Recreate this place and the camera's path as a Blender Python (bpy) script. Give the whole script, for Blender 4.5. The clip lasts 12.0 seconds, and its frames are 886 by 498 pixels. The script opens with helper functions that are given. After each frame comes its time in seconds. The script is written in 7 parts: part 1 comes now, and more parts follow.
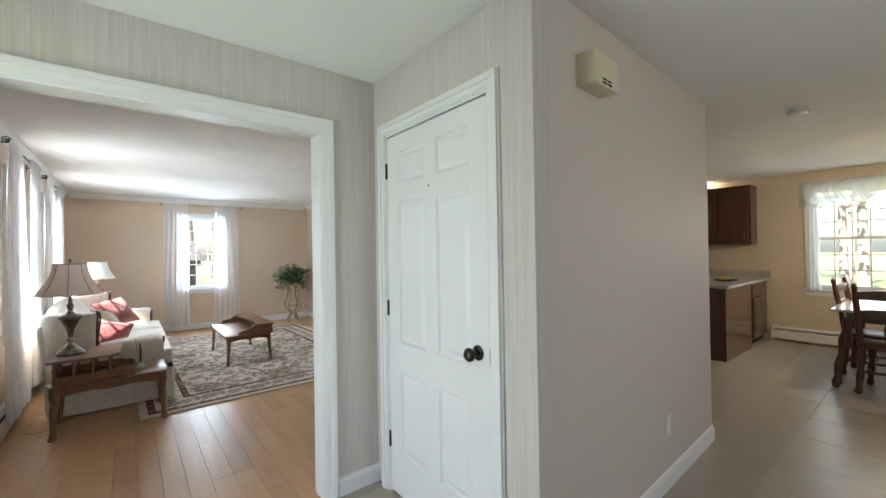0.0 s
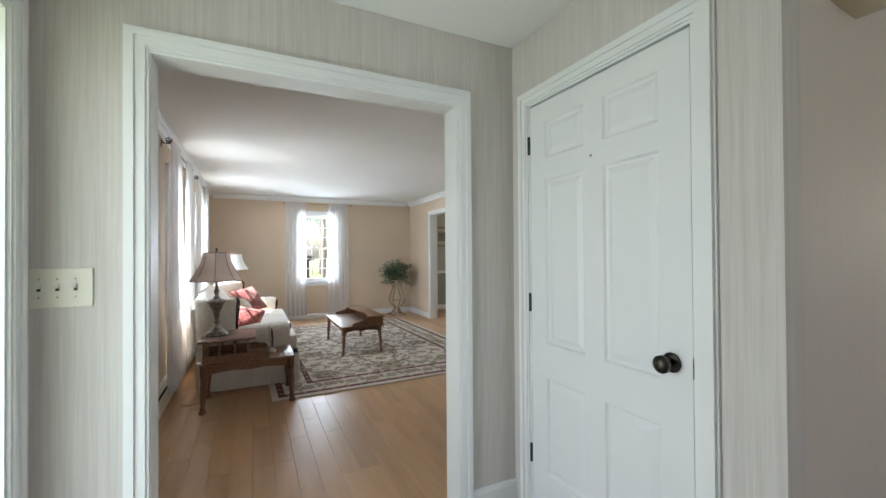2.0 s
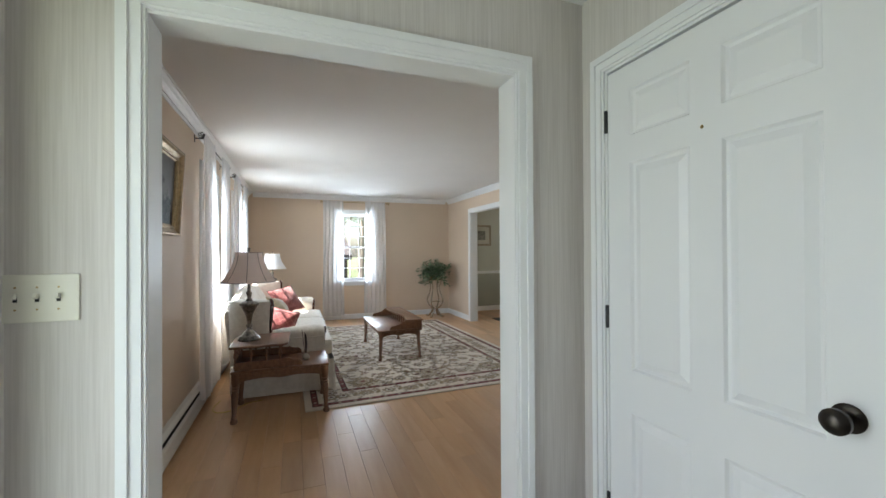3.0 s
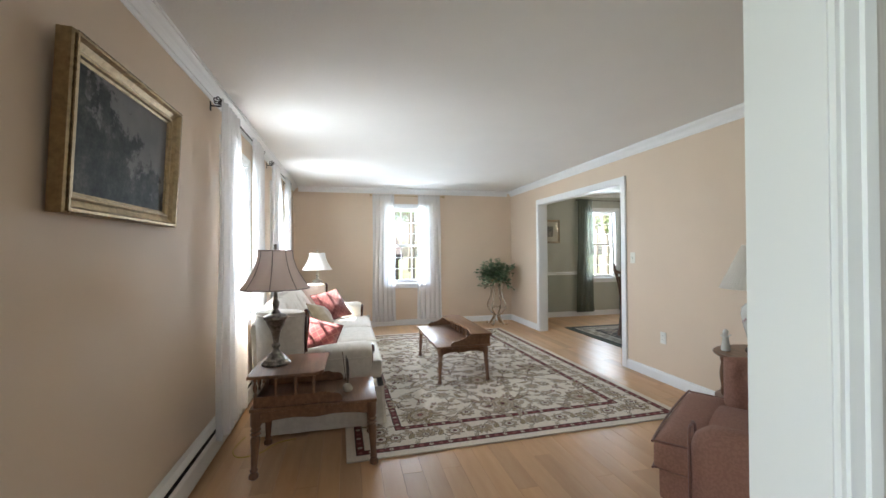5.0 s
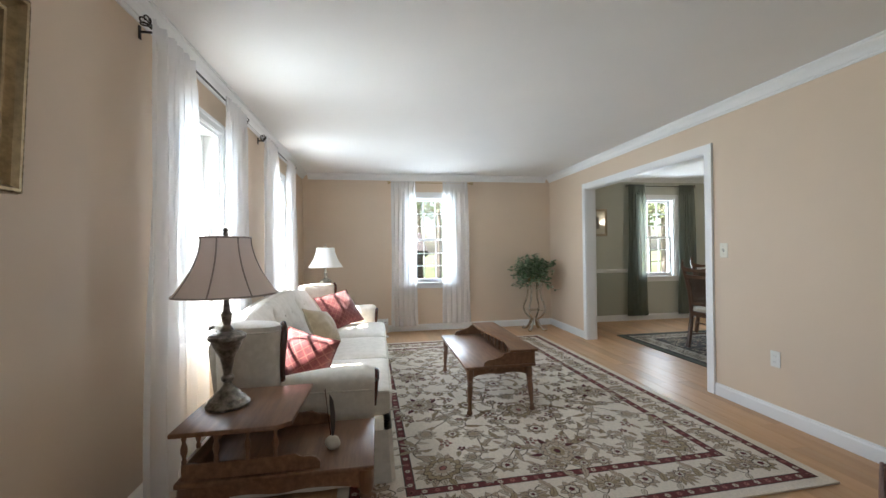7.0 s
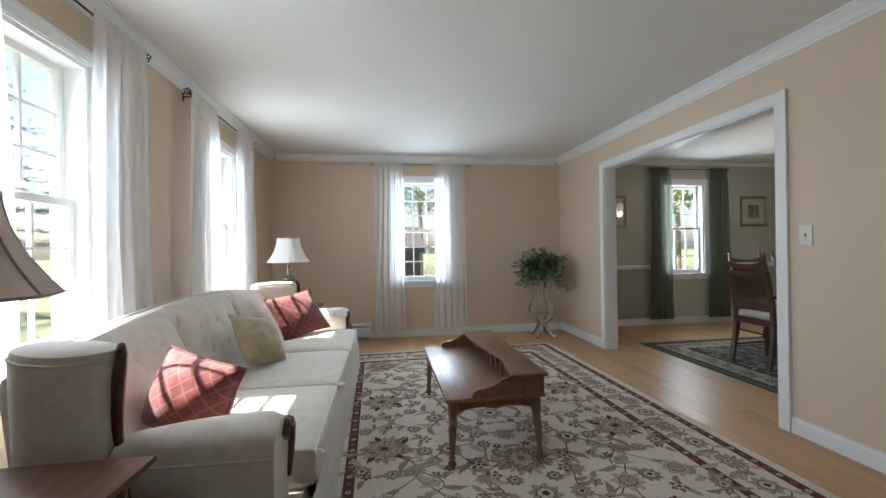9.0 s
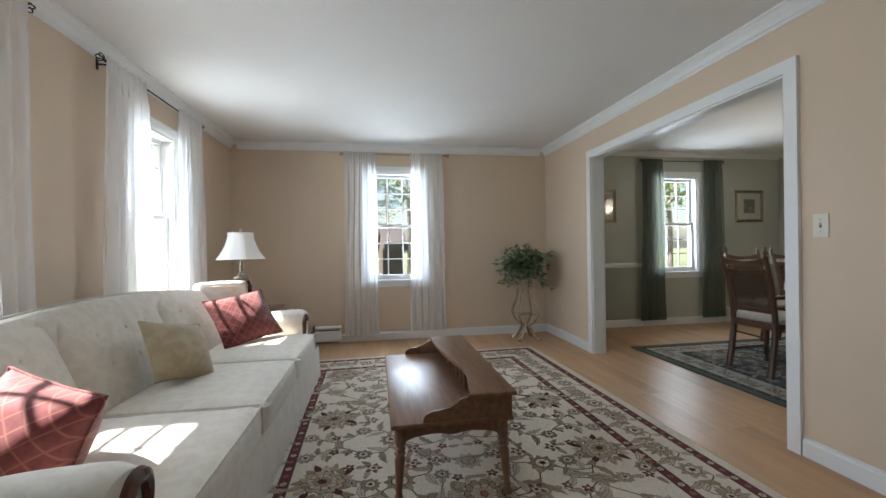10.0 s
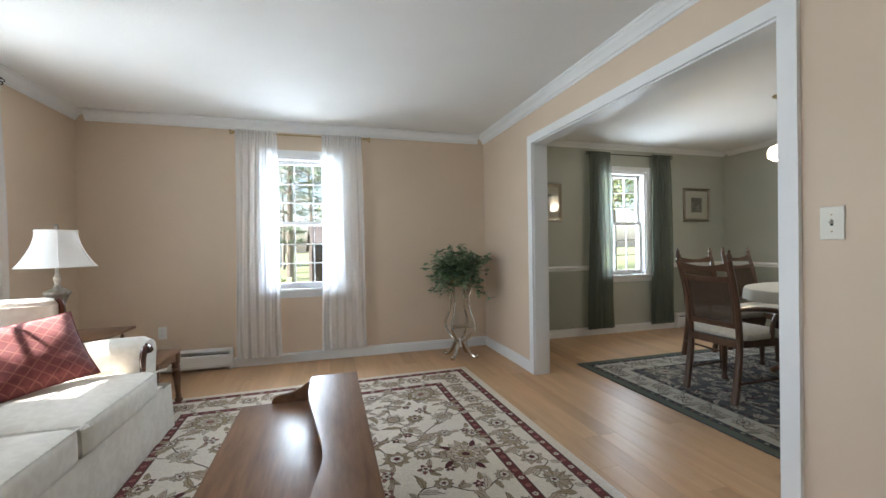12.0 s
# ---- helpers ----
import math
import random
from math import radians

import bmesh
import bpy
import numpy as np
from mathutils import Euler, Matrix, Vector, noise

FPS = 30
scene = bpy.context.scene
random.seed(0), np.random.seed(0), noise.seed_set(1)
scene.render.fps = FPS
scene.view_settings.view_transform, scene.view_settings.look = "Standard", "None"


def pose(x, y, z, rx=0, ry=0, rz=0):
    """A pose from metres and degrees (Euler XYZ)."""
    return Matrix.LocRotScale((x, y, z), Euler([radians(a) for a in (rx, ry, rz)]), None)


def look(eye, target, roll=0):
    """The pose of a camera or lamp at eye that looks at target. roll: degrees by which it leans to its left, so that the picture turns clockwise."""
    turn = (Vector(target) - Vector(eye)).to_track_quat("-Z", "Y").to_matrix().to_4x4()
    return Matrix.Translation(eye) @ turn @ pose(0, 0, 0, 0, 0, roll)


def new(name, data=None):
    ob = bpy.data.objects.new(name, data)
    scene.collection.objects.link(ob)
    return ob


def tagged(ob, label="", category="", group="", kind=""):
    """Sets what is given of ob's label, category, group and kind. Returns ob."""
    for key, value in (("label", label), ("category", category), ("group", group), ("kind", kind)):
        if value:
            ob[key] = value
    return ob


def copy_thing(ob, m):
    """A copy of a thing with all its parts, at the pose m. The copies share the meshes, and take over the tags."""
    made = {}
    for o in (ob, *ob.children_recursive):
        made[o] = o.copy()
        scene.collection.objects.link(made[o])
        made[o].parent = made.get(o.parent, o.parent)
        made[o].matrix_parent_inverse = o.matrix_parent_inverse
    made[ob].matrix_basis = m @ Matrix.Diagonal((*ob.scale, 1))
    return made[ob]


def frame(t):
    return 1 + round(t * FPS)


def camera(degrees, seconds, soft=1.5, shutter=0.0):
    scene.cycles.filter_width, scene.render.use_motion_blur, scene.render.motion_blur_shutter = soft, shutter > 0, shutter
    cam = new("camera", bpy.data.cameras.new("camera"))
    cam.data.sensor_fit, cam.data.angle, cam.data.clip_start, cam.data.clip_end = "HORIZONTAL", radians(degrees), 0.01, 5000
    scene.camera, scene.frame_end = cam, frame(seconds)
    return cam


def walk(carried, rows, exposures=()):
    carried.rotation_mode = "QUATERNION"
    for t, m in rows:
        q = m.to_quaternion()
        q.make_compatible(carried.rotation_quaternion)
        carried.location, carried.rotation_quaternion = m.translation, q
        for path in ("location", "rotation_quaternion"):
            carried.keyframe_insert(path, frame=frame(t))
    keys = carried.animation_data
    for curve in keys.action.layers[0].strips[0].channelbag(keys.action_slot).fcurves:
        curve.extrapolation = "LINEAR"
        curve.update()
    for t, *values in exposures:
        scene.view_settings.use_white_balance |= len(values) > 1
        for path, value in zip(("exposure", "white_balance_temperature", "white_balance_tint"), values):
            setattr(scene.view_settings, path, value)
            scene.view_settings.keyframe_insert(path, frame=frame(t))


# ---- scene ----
cam = camera(96.5, 12.0)
PATH = [
    (0, (0.794, 0.961, 1.362), (2.041, 2.525, 1.374), -0.9),
    (0.5, (0.777, 1.001, 1.353), (1.931, 2.635, 1.369), -0.7),
    (1, (0.75, 1.082, 1.338), (1.807, 2.78, 1.356), -0.6),
    (1.5, (0.721, 1.21, 1.317), (1.683, 2.964, 1.331), -0.5),
    (2, (0.709, 1.342, 1.296), (1.579, 3.143, 1.313), -0.4),
    (2.5, (0.737, 1.493, 1.299), (1.522, 3.333, 1.315), -0.4),
    (3, (0.787, 1.677, 1.309), (1.488, 3.55, 1.321), -0.3),
    (5, (0.882, 2.607, 1.292), (1.347, 4.552, 1.304), -0.5),
    (5.5, (0.917, 2.822, 1.29), (1.346, 4.775, 1.296), -0.6),
    (6, (0.930, 3.070, 1.285), (1.322, 5.032, 1.284), -0.55),
    (6.5, (0.980, 3.275, 1.265), (1.341, 5.242, 1.264), -0.6),
    (7, (1.068, 3.470, 1.243), (1.398, 5.443, 1.246), -0.8),
    (9, (1.391, 4.286, 1.158), (1.69, 6.264, 1.157), -0.9),
    (9.5, (1.536, 4.459, 1.138), (1.838, 6.436, 1.136), -1.0),
    (10, (1.654, 4.627, 1.124), (1.985, 6.6, 1.117), -0.9),
    (10.5, (1.774, 4.807, 1.112), (2.149, 6.772, 1.105), -1.0),
    (11, (1.892, 4.961, 1.118), (2.326, 6.913, 1.108), -0.9),
    (11.5, (2.01, 5.133, 1.133), (2.509, 7.069, 1.118), -0.9),
    (12, (2.122, 5.301, 1.144), (2.68, 7.222, 1.13), -0.9),
]
walk(cam, [(t, look(eye, target, roll)) for t, eye, target, roll in PATH],
     exposures=[(0, 3.22), (2, 3.02), (3, 2.90), (5, 3.22), (7, 2.95), (9, 2.47), (10.5, 2.47), (12, 2.85)])

# ---- world, sun and window light ----
SUN_WAY = Vector((1.0, -0.06, -1.42))      # the way the sunlight travels
world = bpy.data.worlds.new("world")
scene.world = world
world.use_nodes = True
wn = world.node_tree.nodes
sky = wn.new("ShaderNodeTexSky")
sky.sky_type, sky.sun_disc, sky.dust_density = "NISHITA", False, 2.0
sky.sun_elevation = math.atan2(1.42, 1.0)
sky.sun_rotation = math.atan2(-1.0, 0.06)
wn["Background"].inputs["Strength"].default_value = 0.05
world.node_tree.links.new(sky.outputs[0], wn["Background"].inputs["Color"])
sun_data = bpy.data.lights.new("sun", "SUN")
sun_data.energy, sun_data.angle, sun_data.color = 5.0, radians(0.6), (1.0, 0.965, 0.93)
sun = new("sun", sun_data)
sun.matrix_world = look((0, 0, 20), Vector((0, 0, 20)) + SUN_WAY)


def window_light(at, toward, wide, high, watts, colour=(0.72, 0.85, 1.0)):
    """Skylight that enters by an opening."""
    d = bpy.data.lights.new("window_light", "AREA")
    d.spread = radians(152)
    d.shape, d.size, d.size_y, d.energy, d.color = "RECTANGLE", wide, high, watts, colour
    o = new("window_light", d)
    o.matrix_world = look(at, Vector(at) + Vector(toward))
    return o


def bulb(at, watts, radius=0.05, colour=(1.0, 0.82, 0.6)):
    d = bpy.data.lights.new("bulb", "POINT")
    d.energy, d.shadow_soft_size, d.color = watts, radius, colour
    o = new("bulb", d)
    o.location = at
    return o


window_light((-0.17, 6.09, 1.40), (1, 0, -0.2), 0.58, 1.24, 3.4)
window_light((-0.17, 7.93, 1.40), (1, 0, -0.2), 0.58, 1.24, 4.2)
window_light((1.89, 9.72, 1.40), (0, -1, -0.10), 0.58, 1.24, 5.4)
window_light((5.80, 9.72, 1.40), (0, -1, -0.05), 0.58, 1.24, 5.4)
window_light((-0.08, 2.47, 1.05), (1, 0, -0.05), 0.9, 1.8, 1.45, (0.68, 0.80, 1.0))
# lamp added behind an unseen south window to brighten the hall
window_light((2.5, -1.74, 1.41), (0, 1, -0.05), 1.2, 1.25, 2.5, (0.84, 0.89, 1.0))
window_light((8.38, 1.55, 1.40), (-1, 0, -0.05), 1.0, 1.2, 1.35)



# ---- materials ----
def material(name, rough=0.6, metal=0.0, spec=0.5):
    m = bpy.data.materials.new(name)
    m.use_nodes = True
    b = m.node_tree.nodes["Principled BSDF"]
    b.inputs["Roughness"].default_value = rough
    b.inputs["Metallic"].default_value = metal
    b.inputs["Specular IOR Level"].default_value = spec
    return m, m.node_tree.nodes, m.node_tree.links, b


def coords(n, l, scale=(1, 1, 1), space="Object", turn=(0, 0, 0)):
    tc, mp = n.new("ShaderNodeTexCoord"), n.new("ShaderNodeMapping")
    l.new(tc.outputs[space], mp.inputs["Vector"])
    mp.inputs["Scale"].default_value = scale
    mp.inputs["Rotation"].default_value = turn
    return mp.outputs["Vector"]


def noise_of(n, l, vec, scale, detail=4, rough=0.55):
    t = n.new("ShaderNodeTexNoise")
    t.inputs["Scale"].default_value, t.inputs["Detail"].default_value = scale, detail
    t.inputs["Roughness"].default_value = rough
    l.new(vec, t.inputs["Vector"])
    return t.outputs["Fac"]


def ramp(n, l, fac, stops):
    r = n.new("ShaderNodeValToRGB")
    while len(r.color_ramp.elements) < len(stops):
        r.color_ramp.elements.new(0.5)
    for e, (p, c) in zip(r.color_ramp.elements, stops):
        e.position, e.color = p, (*c, 1)
    l.new(fac, r.inputs["Fac"])
    return r.outputs["Color"]


def mixed(n, l, fac, a, b, mode="MIX"):
    m = n.new("ShaderNodeMix")
    m.data_type, m.blend_type = "RGBA", mode
    for socket, value in ((m.inputs["Factor"], fac), (m.inputs["A"], a), (m.inputs["B"], b)):
        if isinstance(value, (int, float)):
            socket.default_value = value
        elif isinstance(value, tuple):
            socket.default_value = (*value, 1)
        else:
            l.new(value, socket)
    return m.outputs["Result"]


def bumped(n, l, b, height, strength, distance=0.01):
    u = n.new("ShaderNodeBump")
    u.inputs["Strength"].default_value, u.inputs["Distance"].default_value = strength, distance
    l.new(height, u.inputs["Height"])
    l.new(u.outputs["Normal"], b.inputs["Normal"])


def shade(c, f):
    return tuple(min(1, v * f) for v in c)


def paint(name, colour, rough=0.55, vary=0.05, bump=0.08, grain=220, spec=0.4):
    """Rolled wall paint: faint blotches and a fine stipple."""
    m, n, l, b = material(name, rough, spec=spec)
    v = coords(n, l)
    l.new(ramp(n, l, noise_of(n, l, v, 1.7, 3), [(0.25, shade(colour, 1 - vary)), (0.75, shade(colour, 1 + vary))]), b.inputs["Base Color"])
    bumped(n, l, b, noise_of(n, l, v, grain, 2), bump, 0.002)
    return m


def grained(name, dark, light, rough=0.35, along="z", stretch=14, size=5.0, random_amount=0.0, coat=0.0, bump=0.05):
    """Finished wood with grain along one axis."""
    m, n, l, b = material(name, rough)
    s = {"x": (1, stretch, stretch), "y": (stretch, 1, stretch), "z": (stretch, stretch, 1)}[along]
    v = coords(n, l, s)
    info = n.new("ShaderNodeObjectInfo")
    if random_amount:
        add = n.new("ShaderNodeVectorMath")
        add.operation = "MULTIPLY_ADD"
        l.new(info.outputs["Random"], add.inputs[0])
        add.inputs[1].default_value = (37, 53, 71)
        l.new(v, add.inputs[2])
        v = add.outputs["Vector"]
    g = noise_of(n, l, v, size, 6, 0.62)
    c = ramp(n, l, g, [(0.3, dark), (0.52, tuple((a + d) / 2 for a, d in zip(dark, light))), (0.72, light)])
    if random_amount:
        tone = ramp(n, l, info.outputs["Random"], [(0.0, (1 - random_amount,) * 3), (0.55, (1, 1, 1)), (0.93, (1.0, 0.97, 0.93)), (1.0, (1 - 1.6 * random_amount, 1 - 1.9 * random_amount, 1 - 2.1 * random_amount))])
        c = mixed(n, l, 1.0, c, tone, "MULTIPLY")
    l.new(c, b.inputs["Base Color"])
    b.inputs["Coat Weight"].default_value = coat
    b.inputs["Coat Roughness"].default_value = 0.12
    bumped(n, l, b, g, bump, 0.002)
    return m


def cloth(name, colour, second=None, scale=60, rough=0.9, weave=700, bump=0.25, sheen=0.3):
    """Woven cloth: fine weave bump and a tone-on-tone figure."""
    m, n, l, b = material(name, rough, spec=0.25)
    v = coords(n, l)
    f = noise_of(n, l, v, scale, 3)
    l.new(ramp(n, l, f, [(0.42, colour), (0.58, second or shade(colour, 0.88))]), b.inputs["Base Color"])
    b.inputs["Sheen Weight"].default_value = sheen
    bumped(n, l, b, noise_of(n, l, v, weave, 2), bump, 0.002)
    return m


def metal(name, colour, rough=0.35, vary=0.2):
    m, n, l, b = material(name, rough, 1.0)
    v = coords(n, l)
    f = noise_of(n, l, v, 45, 4)
    l.new(ramp(n, l, f, [(0.3, shade(colour, 1 - vary)), (0.7, shade(colour, 1 + vary))]), b.inputs["Base Color"])
    return m


def striped_paper(name, base, dark, light):
    """Fine vertical-stripe wallpaper; the stripes run up the wall on any face."""
    m, n, l, b = material(name, 0.62, spec=0.3)
    v = coords(n, l, (1, 1, 0.02))
    fine = noise_of(n, l, v, 130, 3, 0.7)
    broad = noise_of(n, l, v, 38, 2)
    c = ramp(n, l, fine, [(0.38, dark), (0.5, base), (0.66, light)])
    c = mixed(n, l, 0.25, c, ramp(n, l, broad, [(0.4, dark), (0.6, light)]))
    l.new(c, b.inputs["Base Color"])
    bumped(n, l, b, fine, 0.12, 0.002)
    return m


def sheer(name, colour, clear, through_light):
    m, n, l, b = material(name, 0.9)
    out = n["Material Output"]
    v = coords(n, l, (1, 1, 1))
    weave = noise_of(n, l, v, 420, 2)
    l.new(ramp(n, l, weave, [(0.35, shade(colour, 0.93)), (0.65, colour)]), b.inputs["Base Color"])
    tl, tp = n.new("ShaderNodeBsdfTranslucent"), n.new("ShaderNodeBsdfTransparent")
    tl.inputs["Color"].default_value = (*colour, 1)
    m1, m2 = n.new("ShaderNodeMixShader"), n.new("ShaderNodeMixShader")
    m1.inputs[0].default_value, m2.inputs[0].default_value = through_light, clear
    l.new(b.outputs[0], m1.inputs[1]), l.new(tl.outputs[0], m1.inputs[2])
    l.new(m1.outputs[0], m2.inputs[1]), l.new(tp.outputs[0], m2.inputs[2])
    l.new(m2.outputs[0], out.inputs["Surface"])
    return m


def glass_pane(name):
    m, n, l, b = material(name, 0.02)
    tp, gl, mx, lw = n.new("ShaderNodeBsdfTransparent"), n.new("ShaderNodeBsdfGlossy"), n.new("ShaderNodeMixShader"), n.new("ShaderNodeLayerWeight")
    gl.inputs["Roughness"].default_value = 0.01
    pw, ma = n.new("ShaderNodeMath"), n.new("ShaderNodeMath")
    pw.operation, pw.inputs[1].default_value = "POWER", 4.0
    ma.operation, ma.inputs[1].default_value, ma.inputs[2].default_value = "MULTIPLY_ADD", 0.5, 0.03
    l.new(lw.outputs["Facing"], pw.inputs[0]), l.new(pw.outputs[0], ma.inputs[0])
    l.new(ma.outputs[0], mx.inputs[0]), l.new(tp.outputs[0], mx.inputs[1]), l.new(gl.outputs[0], mx.inputs[2])
    l.new(mx.outputs[0], n["Material Output"].inputs["Surface"])
    return m


def glowing(name, colour, strength):
    m, n, l, b = material(name, 0.4)
    b.inputs["Base Color"].default_value = (*colour, 1)
    b.inputs["Emission Color"].default_value = (*colour, 1)
    b.inputs["Emission Strength"].default_value = strength
    return m


PEACH = paint("peach_wall_paint", (0.675, 0.54, 0.41), 0.6, 0.025, spec=0.25)
SAGE = paint("sage_wall_paint", (0.47, 0.475, 0.41), 0.55, 0.03)
SAGE_DEEP = paint("deep_sage_wall_paint", (0.36, 0.37, 0.31), 0.55, 0.03)
CREAM = paint("cream_kitchen_paint", (0.64, 0.55, 0.42), 0.5, 0.03)
CEILING = paint("ceiling_white", (0.82, 0.81, 0.79), 0.95, 0.02, 0.5, 60, 0.08)
WHITE = paint("white_trim_gloss", (0.80, 0.80, 0.79), 0.45, 0.015, 0.03, 90)
DOOR_WHITE = paint("white_door_paint", (0.80, 0.80, 0.80), 0.38, 0.015, 0.05, 140)
PAPER_FINE = striped_paper("faded_wallpaper", (0.635, 0.565, 0.505), (0.62, 0.55, 0.49), (0.645, 0.576, 0.515))
PAPER = striped_paper("striped_wallpaper", (0.61, 0.568, 0.53), (0.56, 0.518, 0.478), (0.66, 0.62, 0.58))
OAK = grained("maple_floor_plank", (0.54, 0.325, 0.175), (0.64, 0.41, 0.235), 0.36, "y", 9, 1.6, 0.17, 0.0, 0.012)
OAK.node_tree.nodes["Principled BSDF"].inputs["Specular IOR Level"].default_value = 0.25
SUBFLOOR = paint("dark_joint", (0.14, 0.08, 0.04), 0.8)
TILE = paint("vinyl_floor_tile", (0.40, 0.355, 0.29), 0.3, 0.12, 0.05, 30)
GROUT = paint("floor_grout", (0.35, 0.31, 0.25), 0.8)
WALNUT = grained("brown_maple_furniture", (0.135, 0.066, 0.035), (0.25, 0.132, 0.072), 0.36, "y", 9, 4.0, 0, 0.1)
WALNUT.node_tree.nodes["Principled BSDF"].inputs["Specular IOR Level"].default_value = 0.3
WALNUT_UP = grained("brown_maple_legs", (0.125, 0.058, 0.03), (0.23, 0.115, 0.06), 0.28, "z", 9, 5.0, 0, 0.3)
CHERRY = grained("dark_cherry_cabinet", (0.055, 0.024, 0.014), (0.115, 0.05, 0.03), 0.3, "z", 9, 5.0, 0, 0.3)
OAKCHAIR = grained("dining_chair_wood", (0.055, 0.026, 0.014), (0.125, 0.06, 0.032), 0.33, "z", 9, 5.0, 0, 0.2)
SHEER = sheer("white_sheer", (0.96, 0.965, 0.98), 0.36, 0.5)
SAGE_SHEER = sheer("sage_sheer", (0.17, 0.195, 0.16), 0.22, 0.4)
PANE = glass_pane("window_pane")
BRONZE = metal("dark_bronze", (0.055, 0.048, 0.042), 0.36)
BRASS = metal("antique_brass", (0.42, 0.31, 0.15), 0.3)
BLACK = paint("black_metal", (0.02, 0.02, 0.02), 0.35, 0.1)
AGED = paint("yellowed_plastic", (0.70, 0.63, 0.45), 0.4, 0.02)
IVORY = paint("ivory_plastic", (0.74, 0.71, 0.61), 0.35, 0.01)
PLASTIC = paint("white_plastic", (0.76, 0.75, 0.70), 0.35, 0.01)
HEATER = paint("heater_enamel", (0.76, 0.75, 0.72), 0.35, 0.02, 0.02)
# near-black paint that stands in for shade in slots, vents, recesses and far windows
SHADOW_BLACK = paint("shadow_black", (0.02, 0.02, 0.02), 0.8)


# ---- building helpers ----
def mesh_of(name, bm, mat=None, smooth=False):
    me = bpy.data.meshes.new(name)
    bmesh.ops.recalc_face_normals(bm, faces=bm.faces)
    bm.to_mesh(me)
    bm.free()
    if mat:
        me.materials.append(mat)
    if smooth:
        me.polygons.foreach_set("use_smooth", [True] * len(me.polygons))
        me.set_sharp_from_angle(angle=radians(38))
    return me


def part(name, bm, mat, parent=None, label="", smooth=False, at=None):
    """One mesh object out of a bmesh, under a thing or a part."""
    o = new(name, mesh_of(name, bm, mat, smooth))
    if at is not None:
        o.matrix_basis = at
    if parent is not None:
        o.parent = parent
    if label:
        o["label"] = label
    return o


def thing(name, at, label, category, group="", kind=""):
    """An empty at a thing's base that parents its parts."""
    o = new(name)
    o.empty_display_size = 0.1
    o.matrix_basis = at
    return tagged(o, label, category, group, kind)


def box(bm, x0, x1, y0, y1, z0, z1, bevel=0.0, segments=2):
    r = bmesh.ops.create_cube(bm, size=1.0)
    vs = r["verts"]
    for v in vs:
        v.co = Vector(((x0 + x1) / 2 + v.co.x * (x1 - x0), (y0 + y1) / 2 + v.co.y * (y1 - y0), (z0 + z1) / 2 + v.co.z * (z1 - z0)))
    if bevel:
        es = list({e for v in vs for e in v.link_edges})
        bmesh.ops.bevel(bm, geom=es, offset=bevel, segments=segments, affect="EDGES", profile=0.5)
    return bm


def boxes(*rows, bevel=0.0):
    bm = bmesh.new()
    for r in rows:
        box(bm, *r, bevel=bevel)
    return bm


def lathe(profile, steps=24, cx=0.0, cy=0.0, bm=None, flute=0.0, flutes=0, squash=1.0, splay=(0, 0)):
    """A turned shape from (radius, height) pairs; splay spreads its foot."""
    high = profile[-1][1]
    bm = bm or bmesh.new()
    rings = []
    for r, z in profile:
        ring = []
        for i in range(steps):
            a = 2 * math.pi * i / steps
            rr = r * (1 + flute * math.cos(flutes * a)) if flutes else r
            ring.append(bm.verts.new((cx + splay[0] * (1 - z / high if high else 0) + rr * math.cos(a), cy + splay[1] * (1 - z / high if high else 0) + squash * rr * math.sin(a), z)))
        rings.append(ring)
    for a, b in zip(rings, rings[1:]):
        for i in range(steps):
            bm.faces.new((a[i], a[(i + 1) % steps], b[(i + 1) % steps], b[i]))
    bm.faces.new(list(reversed(rings[0])))
    bm.faces.new(rings[-1])
    return bm


def prism(outline, lo, hi, axis="z", bm=None, bevel=0.0):
    """A flat outline given thickness along an axis; outline pairs are the two other axes in x, y, z order."""
    bm = bm or bmesh.new()
    def at(p, h):
        return {"z": (p[0], p[1], h), "y": (p[0], h, p[1]), "x": (h, p[0], p[1])}[axis]
    a = [bm.verts.new(at(p, lo)) for p in outline]
    b = [bm.verts.new(at(p, hi)) for p in outline]
    k = len(a)
    fs = [bm.faces.new(list(reversed(a))), bm.faces.new(b)]
    for i in range(k):
        bm.faces.new((a[i], a[(i + 1) % k], b[(i + 1) % k], b[i]))
    if bevel:
        es = list({e for f in fs for e in f.edges})
        bmesh.ops.bevel(bm, geom=es, offset=bevel, segments=2, affect="EDGES", profile=0.5)
    return bm


def tube(points, radius, steps=8, bm=None, taper=None, closed=False):
    """A round bar along a run of points."""
    bm = bm or bmesh.new()
    pts = [Vector(p) for p in points]
    rings = []
    side = None
    for i, p in enumerate(pts):
        d = (pts[min(i + 1, len(pts) - 1)] - pts[max(i - 1, 0)]).normalized()
        ref = Vector((0, 0, 1)) if abs(d.z) < 0.9 else Vector((1, 0, 0))
        if side is None:
            side = d.cross(ref).normalized()
        side = (side - d * side.dot(d)).normalized()
        up = side.cross(d)
        r = radius * (taper(i / (len(pts) - 1)) if taper else 1)
        rings.append([bm.verts.new(p + r * (math.cos(2 * math.pi * k / steps) * side + math.sin(2 * math.pi * k / steps) * up)) for k in range(steps)])
    for a, b in zip(rings, rings[1:]):
        for k in range(steps):
            bm.faces.new((a[k], a[(k + 1) % steps], b[(k + 1) % steps], b[k]))
    bm.faces.new(list(reversed(rings[0])))
    bm.faces.new(rings[-1])
    return bm


